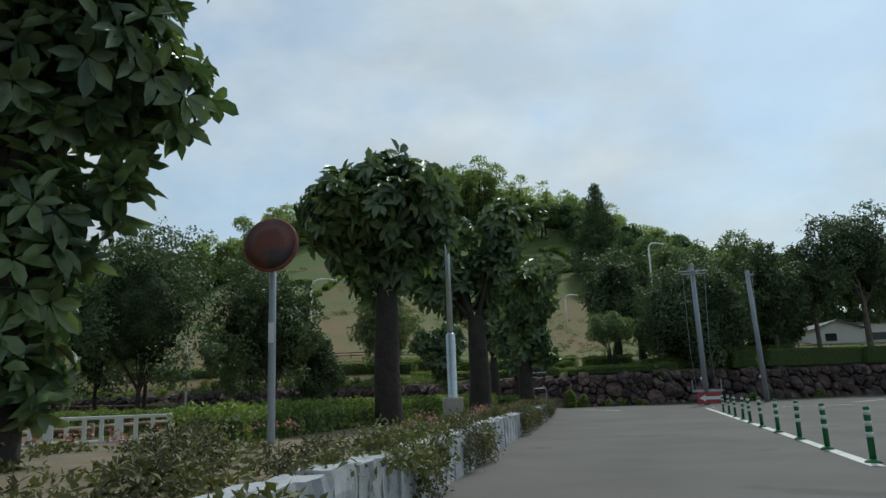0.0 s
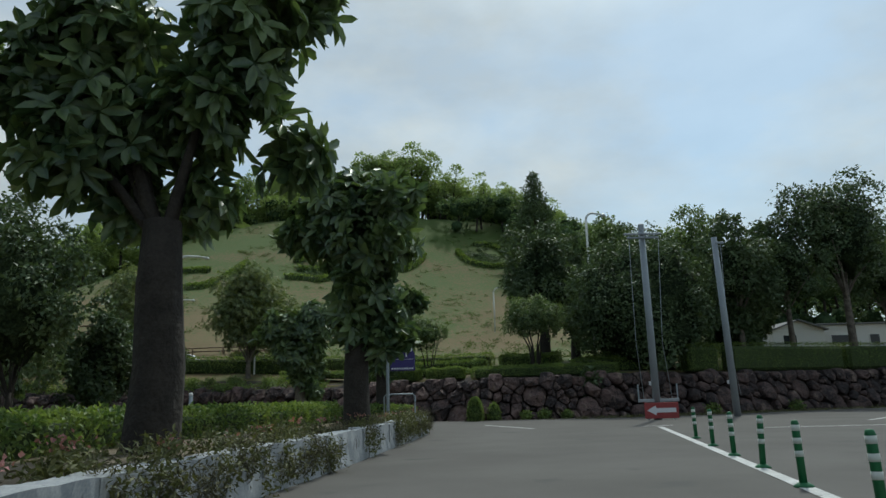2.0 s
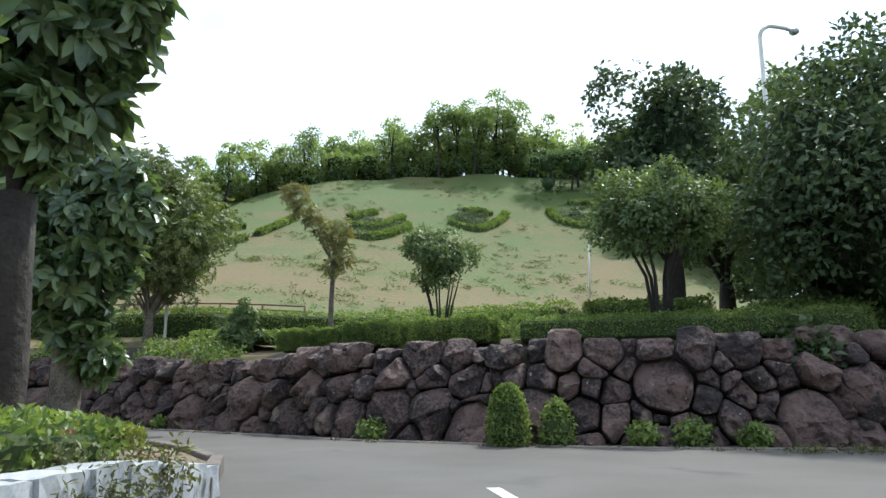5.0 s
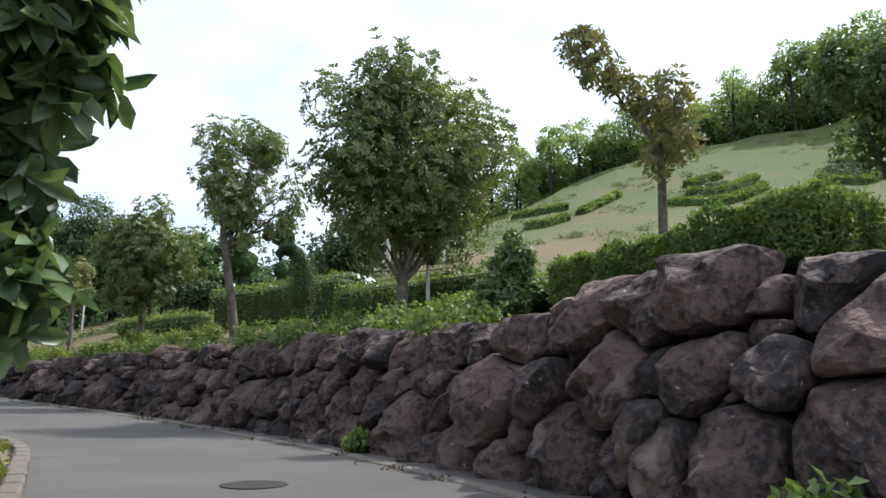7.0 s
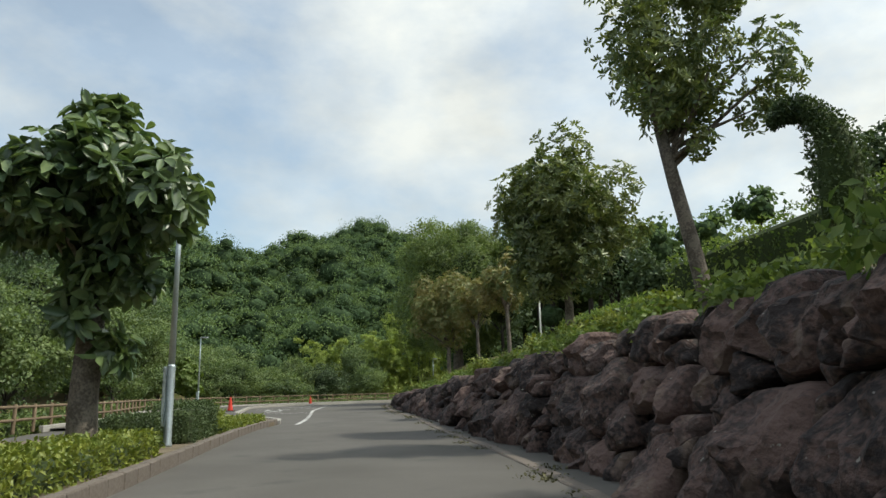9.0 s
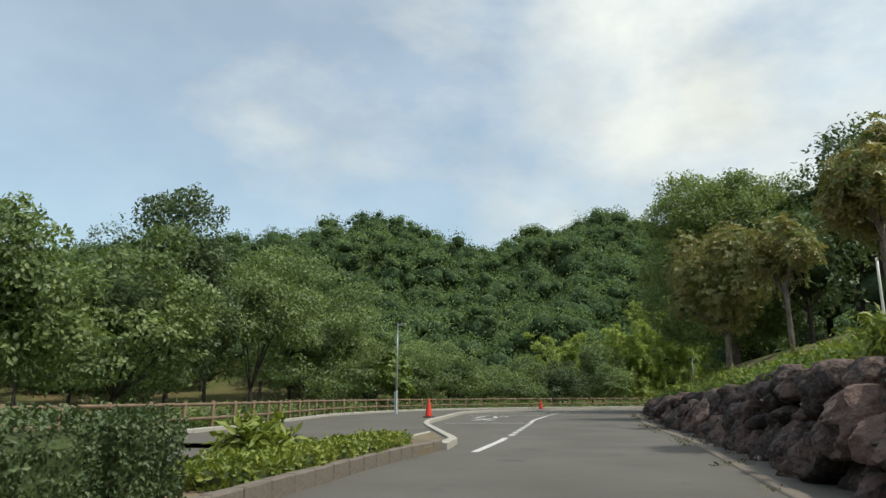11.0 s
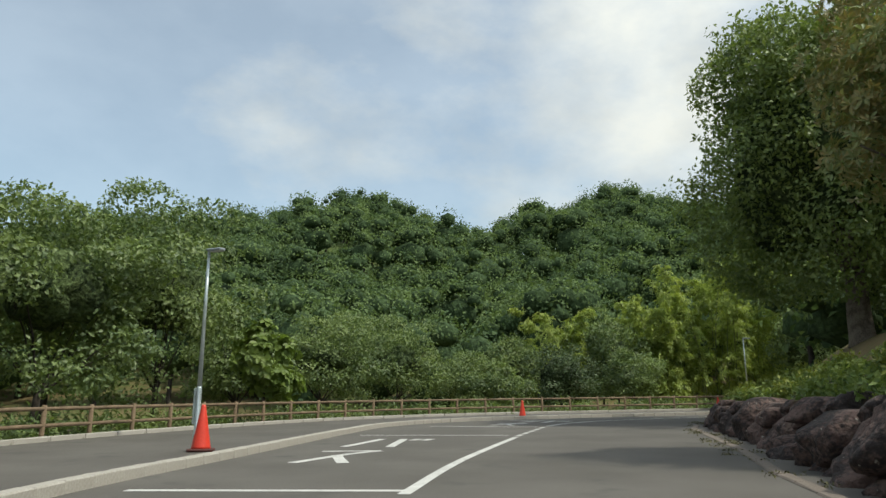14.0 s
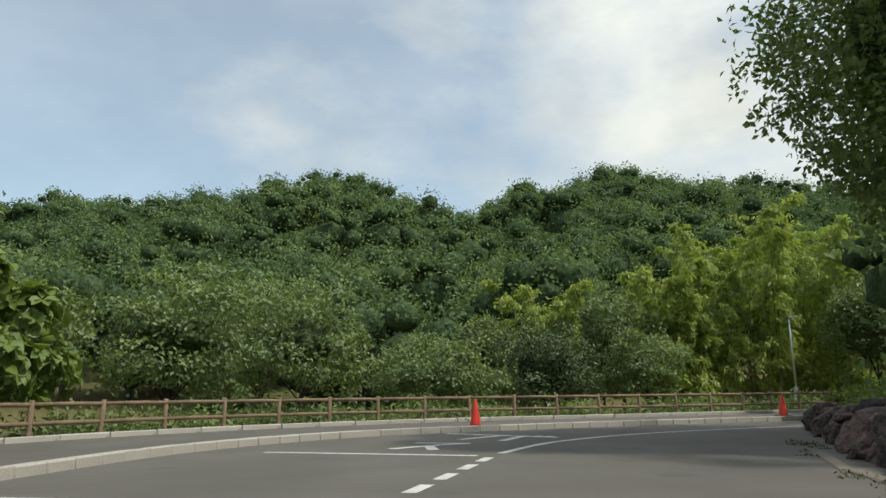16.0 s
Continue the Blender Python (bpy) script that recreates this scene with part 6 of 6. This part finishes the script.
def pave_z(x, y):
    return float(level(x, y)) + 0.10


fence("wooden_fence", "brown log post fence with two rails along the pavement", [(x - 0.05, y - 0.12) for x, y in FENCE_LINE], 1.65, 0.88, 1, pave_z)
fence("rail_fence", "weathered log rail fence at the lawn edge", [(-4.9, 8), (-4.5, 14), (-4.5, 22), (-4.7, 30), (-5.2, 37)], 1.65, 0.85, 2, z_at)
fence("slope_fence", "low brown log fence at the foot of the slope", [(-16, 67.5), (-9, 68.5), (-2, 68.8)], 2.2, 0.6, 3, z_at)


# lamp posts
def lamp_post(x, y, z, h, head_yaw, name="lamp_post", label="galvanised steel lamp post with a flat lamp head", sleeve=2.0, r=0.065, block=False):
    t = thing(name, label, "lamp post", (x, y, z))
    if block:
        part("footing", geo(box(0.40, 0.40, 0.40, 0.02)).mesh("footing"), M_CONCRETE, t, "pale concrete footing", m=pose(0, 0, -0.20, 0, 0, 12))
    wide = 1.55 if block else 1.22
    part("sleeve", geo(lathe([(r * wide * 1.25, 0), (r * wide * 1.25, 0.05), (r * wide, 0.09), (r * wide, sleeve), (r * 1.06, sleeve + 0.04)], 14)).mesh("sleeve", True), M_STEEL, t)
    part("pole", geo(tube([(0, 0, sleeve * 0.9), (0, 0, h * 0.7), (0, 0, h)], [r * 1.05, r * 0.8, r * 0.62], 12)).mesh("pole", True), M_STEEL, t)
    part("box", geo(box(0.07, 0.06, sleeve * 0.75, 0.012)).mesh("box"), M_STEEL, t, m=pose(-0.03 * math.cos(radians(head_yaw)), -(r * wide + 0.03) if not block else r * wide + 0.02, sleeve * 0.25, 0, 0, head_yaw))
    head = part("head", geo(box(0.52, 0.20, 0.07, 0.02)).mesh("head"), M_GREYPOLE, t, m=pose(0.24 * math.cos(radians(head_yaw)), 0.24 * math.sin(radians(head_yaw)), h - 0.02, 0, 2, head_yaw))
    part("diffuser", geo(box(0.40, 0.15, 0.015, 0.004)).mesh("diffuser"), M_LAMPGLASS, head, m=pose(0.02, 0, -0.012))
    return t


lamp_post(2.02, 17.9, bed_z(2.02, 17.9) + 0.27, 4.95, 170, sleeve=1.6, r=0.07, block=True)
lamp_post(-17.4, 50.0, bed_z(-17.4, 50.0), 5.1, 262, sleeve=1.5, r=0.062)
lamp_post(-53.3, 51.3, pave_z(-53.3, 51.3), 4.75, 60, sleeve=1.2, r=0.055)
lamp_post(-86.5, 79.0, z_at(-86.5, 79.0), 4.9, 60, sleeve=1.2, r=0.055)


def hook_lamp(x, y, h, yaw, r=0.05, k=1.0):
    z = z_at(x, y)
    t = thing("hook_lamp", "white lamp post with a hooked swan-neck arm", "lamp post", (x, y, z), "hooked lamps on the slope")
    arm = [(0, 0, h * 0.85)] + [(0.45 * k * (1 - math.cos(a)), 0, h * 0.85 + 0.45 * k * math.sin(a)) for a in (0.4, 0.8, 1.2, 1.57)] + [(0.9 * k, 0, h * 0.85 + 0.44 * k), (1.15 * k, 0, h * 0.85 + 0.38 * k)]
    part("pole", geo(tube([(0, 0, -0.2), (0, 0, h * 0.86)], [r, r * 0.9], 10)).mesh("pole", True), M_WHITE, t)
    part("arm", geo(tube(arm, [r * 0.9] * 5 + [r * 0.8, r * 0.7], 8)).mesh("arm", True), M_WHITE, t, m=pose(0, 0, 0, 0, 0, yaw))
    part("lamp", geo(lathe([(0.05, 0.16), (0.13, 0.1), (0.15, 0.02), (0.10, -0.03), (0.02, -0.04)], 12)).mesh("lamp", True), M_LAMPGLASS, t, m=pose(1.2 * k * math.cos(radians(yaw)), 1.2 * k * math.sin(radians(yaw)), h * 0.85 + 0.38 * k - 0.06))


hook_lamp(13.2, 90.5, 4.9, 5, 0.075, 1.2)
hook_lamp(-12.9, 67.1, 8.0, 10, 0.10, 1.9)
hook_lamp(-15.2, 74.9, 3.0, 5, 0.07)
# edging of the planting plots on the slope
PLOT_Y = [73, 76.6, 80.8, 86]
def edging(points):
    t = thing("plot_edging", "low dark wooden edging beam between planting plots", "edging", points[0], "edging on the slope")
    o = Vector(points[0])
    part("beam", geo(tube([Vector(p) - o for p in points], [0.085] * len(points), 6)).mesh("beam"), M_WOOD, t)
for y in PLOT_Y:
    edging([(x - 0.44 * (y - 73), y + 0.12 * (-16 - x) * 0.5, z_at(x - 0.44 * (y - 73), y + 0.12 * (-16 - x) * 0.5) + 0.05) for x in np.arange(-26, -13.9, 1.0)])
for x in np.arange(-26, -13.9, 3.0):
    edging([(x - 0.44 * (y - 73), y + 0.12 * (-16 - x) * 0.5, z_at(x - 0.44 * (y - 73), y + 0.12 * (-16 - x) * 0.5) + 0.05) for y in np.linspace(73, 86, 10)])
hook_lamp(15.2, 53.8, 9.9, 20, 0.07)
for x, y, h, boxed in ((-4.75, 58.3, 1.35, True), (-41.5, 70.5, 2.6, False)):
    t = thing("white_post", "thin white painted post on the slope", "post", (x, y, z_at(x, y)))
    part("pole", geo(ring_post(h, 0.055, 0.05)).mesh("pole", True), M_WHITE, t)
    if boxed:
        part("box", geo(box(0.22, 0.12, 0.26, 0.02)).mesh("box"), M_DARKBOX, t, "dark box on the post", m=pose(0.08, 0, h - 0.15))


# banner poles by the junction
def banner_pole(x, y, tx, ty, h, bars, seed):
    z = float(level(x, y)) + 0.05
    t = thing("banner_pole", "tall leaning grey banner pole with pulley ropes", "pole", (x, y, z))
    part("pole", geo(tube([(0, 0, -0.2), ((tx - x) * .5, (ty - y) * .5, h * .5), (tx - x, ty - y, h)], [0.15, 0.14, 0.12], 12)).mesh("pole", True), M_GREYPOLE, t)
    top = Vector((tx - x, ty - y, h))
    if bars:
        for k, w in ((0.0, 1.5), (-0.15, 1.25)):
            part("crossbar", geo(box(w, 0.09, 0.07, 0.01)).mesh("crossbar"), M_GREYPOLE, t, m=pose(top.x, top.y - 0.1, top.z + k - 0.25))
        part("cap", geo(box(0.2, 0.2, 0.24, 0.02)).mesh("cap"), M_GREYPOLE, t, m=pose(top.x, top.y, top.z - 0.04))
    else:
        part("hook", geo(box(0.35, 0.09, 0.09, 0.01)).mesh("hook"), M_GREYPOLE, t, m=pose(top.x + 0.18, top.y - 0.05, top.z - 0.3))
    for s in ((-0.55, 0.62) if bars else (0.2,)):
        part("rope", geo(tube([(top.x + s, top.y - .1, top.z - .3), (s * .9 + (tx - x) * .4, -.1, h * .4), (s * 0.95, -.1, 0.75)], [0.012] * 3, 5)).mesh("rope", True), M_GREYPOLE, t)
    part("cleat", geo(box(0.13, 0.12, 0.16, 0.02)).mesh("cleat"), M_SIGNWHITE, t, m=pose(-0.2 if bars else -0.25, -0.1, 1.25))
    if bars:
        part("crossbeam", geo(box(1.6, 0.10, 0.12, 0.01)).mesh("crossbeam"), M_GREYPOLE, t, m=pose(0.02, -0.18, 0.62))
        for s in (-0.75, 0.78):
            part("stay", geo(box(0.05, 0.05, 0.6, 0.006)).mesh("stay"), M_GREYPOLE, t, m=pose(s, -0.18, 0.70))


banner_pole(14.75, 42.1, 14.35, 40.9, 7.3, True, 1)
banner_pole(18.35, 43.2, 17.75, 42.2, 7.2, False, 2)
az = float(level(14.8, 41.8))
board = thing("arrow_board", "red direction board with a white arrow at the pole foot", "sign", (14.8, 41.75, az))
part("panel", geo(box(1.32, 0.05, 0.60, 0.01)).mesh("panel"), M_REDSIGN, board, m=pose(0, 0, 0.05))
ag = Geo().add([(-0.58, -0.032, 0.36), (-0.22, -0.032, 0.54), (-0.22, -0.032, 0.44), (0.56, -0.032, 0.44), (0.56, -0.032, 0.27), (-0.22, -0.032, 0.27), (-0.22, -0.032, 0.17)], [(0, 6, 5, 4, 3, 2, 1)])
part("arrow", ag.mesh("arrow"), M_SIGNWHITE, board, "white arrow pointing to one side")
for s in (-0.5, 0.5):
    part("leg", geo(box(0.05, 0.05, 0.4, 0.005)).mesh("leg"), M_GREYPOLE, board, m=pose(s, 0.06, 0))


# parking sign
def glyph_mesh(text, size):
    cu = bpy.data.curves.new("writing", "FONT")
    cu.body, cu.size, cu.extrude, cu.align_x, cu.align_y = text, size, 0.002, "CENTER", "CENTER"
    tmp = bpy.data.objects.new("writing", cu)
    me = bpy.data.meshes.new_from_object(tmp)
    bpy.data.objects.remove(tmp)
    bpy.data.curves.remove(cu)
    return me


sx, sy = 4.72, 32.9
sz = bed_z(sx, sy)
sign = thing("parking_sign", "purple-blue parking sign with arrow on a grey post", "sign", (sx, sy, sz))
part("post", geo(ring_post(2.0, 0.042, 0.04)).mesh("post", True), M_GREYPOLE, sign)
panel = part("panel", geo(box(0.66, 0.03, 0.66, 0.008)).mesh("panel"), M_BLUESIGN, sign, m=pose(0.40, -0.03, 1.28))
part("letter", glyph_mesh("P", 0.42), M_SIGNWHITE, panel, "white letter P", m=pose(0.16, -0.019, 0.49, 90, 0, 0))
ar = Geo().add([(-0.27, -0.019, 0.50), (-0.16, -0.019, 0.59), (-0.16, -0.019, 0.55), (-0.20, -0.019, 0.52), (-0.03, -0.019, 0.52), (-0.03, -0.019, 0.48), (-0.20, -0.019, 0.48), (-0.16, -0.019, 0.45), (-0.16, -0.019, 0.41)], [(0, 2, 1), (0, 3, 2), (0, 6, 5, 4, 3), (0, 7, 6), (0, 8, 7)])
part("arrow", ar.mesh("arrow"), M_SIGNWHITE, panel, "white arrow")
part("rule", geo(box(0.60, 0.004, 0.008)).mesh("rule"), M_SIGNWHITE, panel, m=pose(0, -0.018, 0.30))
for k in range(9):
    w = (0.05, 0.045, 0.055, 0.04)[k % 4]
    part("writing_bar", geo(box(w, 0.004, 0.042)).mesh("writing_bar"), M_SIGNWHITE, panel, m=pose(-0.27 + 0.066 * k, -0.018, 0.04))
hoop = thing("hoop_barrier", "thin grey hoop barrier beside the sign", "barrier", (5.0, 33.6, bed_z(5.0, 33.6)))
part("tube", geo(tube([(-0.42, 0, -0.1), (-0.42, 0, 0.62), (-0.36, 0, 0.68), (0.36, 0, 0.68), (0.42, 0, 0.62), (0.42, 0, -0.1)], [0.022] * 6, 8)).mesh("tube", True), M_GREYPOLE, hoop)
stub = thing("steel_post", "short steel post with a pale cap", "post", (-1.6, 36.5, bed_z(-1.6, 36.5)))
part("tube", geo(ring_post(0.85, 0.06, 0.06)).mesh("tube", True), M_GREYPOLE, stub)
part("cap", geo(lathe([(0.065, 0.84), (0.065, 0.90), (0.03, 0.93)], 12)).mesh("cap", True), M_SIGNWHITE, stub)

# traffic mirror seen from behind
mx, my = 0.05, 10.5
mz = bed_z(mx, my)
mirror = thing("traffic_mirror", "round traffic mirror with reddish rim on a grey post", "traffic mirror", (mx, my, mz))
part("post", geo(ring_post(2.5, 0.05, 0.045)).mesh("post", True), M_GREYPOLE, mirror)
part("rim", geo(lathe([(0.40, -0.03), (0.42, -0.02), (0.42, 0.03), (0.39, 0.04)], 32)).mesh("rim", True), M_MIRRORBACK, mirror, "reddish brown round rim", m=pose(0.0, -0.09, 2.52, 84, 0, -4) @ Matrix.Scale(0.87, 4))
part("plate", geo(lathe([(0.02, 0.075), (0.20, 0.07), (0.385, 0.045)], 32)).mesh("plate", True), M_MIRRORPLATE, mirror, "rusty reddish brown round back plate", m=pose(0.0, -0.09, 2.52, 84, 0, -4) @ Matrix.Scale(0.87, 4))
part("bracket", geo(box(0.10, 0.10, 0.30, 0.015)).mesh("bracket"), M_GREYPOLE, mirror, m=pose(0, -0.03, 2.36))
part("sticker", geo(box(0.07, 0.006, 0.26, 0.001)).mesh("sticker"), M_SIGNWHITE, mirror, m=pose(0, -0.052, 1.25))

# white lattice fence in the bed
wf = thing("white_fence", "low white lattice garden fence in the bed", "fence", (-3.1, 11.6, bed_z(-3.1, 11.6)))
for k, z in ((0, 0.36), (1, 0.02)):
    part("rail", geo(box(2.6, 0.05, 0.05, 0.008)).mesh("rail"), M_WHITE, wf, m=pose(0, 0, z, 0, 0, 22))
for k in range(12):
    s = -1.25 + 2.5 * k / 11
    part("slat", geo(box(0.06 if k % 4 else 0.12, 0.045, 0.36, 0.006)).mesh("slat"), M_WHITE, wf, m=pose(s * math.cos(radians(22)), s * math.sin(radians(22)), 0.03, 0, 0, 22))

# flexible green lane bollards
bol = thing("lane_bollard", "green flexible lane bollard with three pale bands", "bollard", (0, 0, 0), "bollards along the lane")
part("post", geo(lathe([(0.04, 0.03), (0.04, 0.63), (0.032, 0.66), (0.01, 0.67)], 12)).mesh("post", True), M_GREEN, bol)
part("base", geo(lathe([(0.10, 0), (0.10, 0.012), (0.05, 0.045)], 12)).mesh("base", True), M_GREEN, bol)
for z in (0.30, 0.43, 0.56):
    part("band", geo(lathe([(0.0425, z), (0.0425, z + 0.06)], 12)).mesh("band", True), M_REFLECT, bol)
spots = [(7.35, 10.6), (7.72, 12.6), (8.2, 14.7), (8.65, 16.8), (9.1, 18.9), (9.58, 21.0), (10.08, 23.0), (10.5, 24.9), (11.03, 27.1), (11.6, 29.5)]
for i, (x, y) in enumerate(spots):
    m = pose(x, y, float(level(x, y)) + 0.004, random.Random(i).uniform(-2, 2), random.Random(i + 9).uniform(-2, 2), 0)
    if i == 0:
        bol.matrix_basis = m
    else:
        copy_thing(bol, m)


# traffic cones
def cone(x, y, z, seed, tall=1.0):
    t = thing("traffic_cone", "red plastic traffic cone on a dark base", "traffic cone", (x, y, z), "cones along the pavement")
    t.rotation_euler, t.scale = (0, 0, seed), (tall, tall, tall)
    part("base", geo(box(0.40, 0.40, 0.045, 0.015)).mesh("base"), M_CONEBASE, t)
    part("body", geo(lathe([(0.155, 0.04), (0.145, 0.08), (0.085, 0.42), (0.036, 0.70), (0.028, 0.72), (0.012, 0.725)], 20)).mesh("body", True), M_CONE, t)


cone(-48.3, 53.05, pave_z(-48.3, 53.05), 0.2, 1.15)
cone(-67.4, 61.0, pave_z(-67.4, 61.0), 0.5)
cone(-72.5, 71.6, pave_z(-72.5, 71.6), 0.3)
cone(-76.6, 77.6, pave_z(-76.6, 77.6), 0.3)

# manhole and drain covers
for x, y in ((0.4, 48.05),):
    t = solid("manhole_cover", geo(lathe([(0.31, 0), (0.31, 0.008), (0.29, 0.012)], 24)).mesh("manhole_cover", False), M_IRON, "round iron manhole cover in the asphalt", "manhole cover", m=pose(x, y, float(level(x, y))))

# low white house beyond the car park: a gabled wing and a longer flat-roofed one
hx, hy = 41.0, 80.0
hz = 5.2
house = thing("house", "low white house with a gabled wing behind the hedge", "house", (hx, hy, hz))
gable = Geo().add(*box(4.6, 8.0, 2.3, 0.02), pose(-2.4, 0.5, 0))
gable.add([(-4.7, -3.5, 2.3), (-0.1, -3.5, 2.3), (-2.4, -3.5, 3.1), (-4.7, 4.5, 2.3), (-0.1, 4.5, 2.3), (-2.4, 4.5, 3.1)], [(0, 1, 2), (5, 4, 3), (1, 4, 5, 2), (3, 0, 2, 5), (0, 3, 4, 1)])
part("wall", gable.mesh("wall"), M_WALLWHITE, house, "weathered white gabled wall")
part("wall", geo(box(6.6, 6.0, 2.75, 0.02)).mesh("wall"), M_WALLWHITE, house, m=pose(3.22, 0.5, 0))
for side, yaw in ((-1, 0), (1, 180)):
    run = Geo().add([(-2.55, -4.0, 0), (0.03, -4.0, 0.9), (0.03, 4.4, 0.9), (-2.55, 4.4, 0), (-2.55, -4.0, 0.12), (0.03, -4.0, 1.02), (0.03, 4.4, 1.02), (-2.55, 4.4, 0.12)],
                    [(3, 2, 1, 0), (4, 5, 6, 7), (0, 1, 5, 4), (1, 2, 6, 5), (2, 3, 7, 6), (3, 0, 4, 7)])
    part("roof", run.mesh("roof"), M_ROOF, house, "grey sloping roof", m=pose(-2.4, 0.5 if yaw else 0.3, 2.2 + (0.004 if yaw else 0), 0, 0, yaw))
part("roof", geo(box(6.9, 6.4, 0.14, 0.02)).mesh("roof"), M_ROOF, house, "flat grey roof", m=pose(3.25, 0.5, 2.75))
for x, y, wide in ((-3.2, -3.5, 1.3), (2.2, -2.5, 2.4), (5.0, -2.5, 1.0)):
    w = part("window", geo(box(wide, 0.08, 0.9, 0.01)).mesh("window"), M_WHITE, house, m=pose(x, y, 1.0))
    part("pane", geo(box(wide - 0.15, 0.02, 0.76)).mesh("pane"), M_GLASSDARK, w, m=pose(0, -0.04, 0.07))



# parked cars above the ledge
def car(x, y, yaw):
    z = z_at(x, y)
    t = thing("parked_car", "white parked car half hidden by a hedge", "car", (x, y, z))
    t.rotation_euler = (0, 0, radians(yaw))
    prof = [(-2.1, 0.35), (-2.12, 0.75), (-1.9, 0.92), (-1.35, 0.98), (-0.75, 1.42), (0.55, 1.46), (1.25, 1.0), (1.95, 0.86), (2.12, 0.62), (2.1, 0.35)]
    v, f, n = [], [], len(prof)
    for s in (-0.82, -0.74, 0.74, 0.82):
        for px, pz in prof:
            inner = abs(s) < 0.8
            v.append((px * (1.0 if inner else 0.97), s * (0.86 if pz > 1.1 and not inner else 1), pz * (1.0 if inner else 0.97)))
    for k in range(3):
        for i in range(n - 1):
            a = k * n + i
            f.append((a, a + 1, a + n + 1, a + n))
    f += [tuple(range(n)), tuple(range(4 * n - 1, 3 * n - 1, -1))]
    part("body", Geo().add(v, f).mesh("body", True), M_CARWHITE, t)
    for s in (-0.80, 0.80):
        part("window", geo(box(1.7, 0.02, 0.32, 0.005)).mesh("window"), M_GLASSDARK, t, m=pose(0, s, 1.02))
        for wx in (-1.3, 1.3):
            w = part("tyre", geo(lathe([(0.2, -0.09), (0.31, -0.09), (0.32, 0), (0.31, 0.09), (0.2, 0.09)], 18)).mesh("tyre", True), M_IRON, t, m=pose(wx, s * 0.95, 0.32, 90, 0, 0))
            part("rim", geo(lathe([(0.03, -0.1), (0.19, -0.08), (0.19, 0.08), (0.03, 0.1)], 14)).mesh("rim", True), M_STEEL, w)


car(-12.0, 63.6, 8)
car(20.5, 64.5, 30)
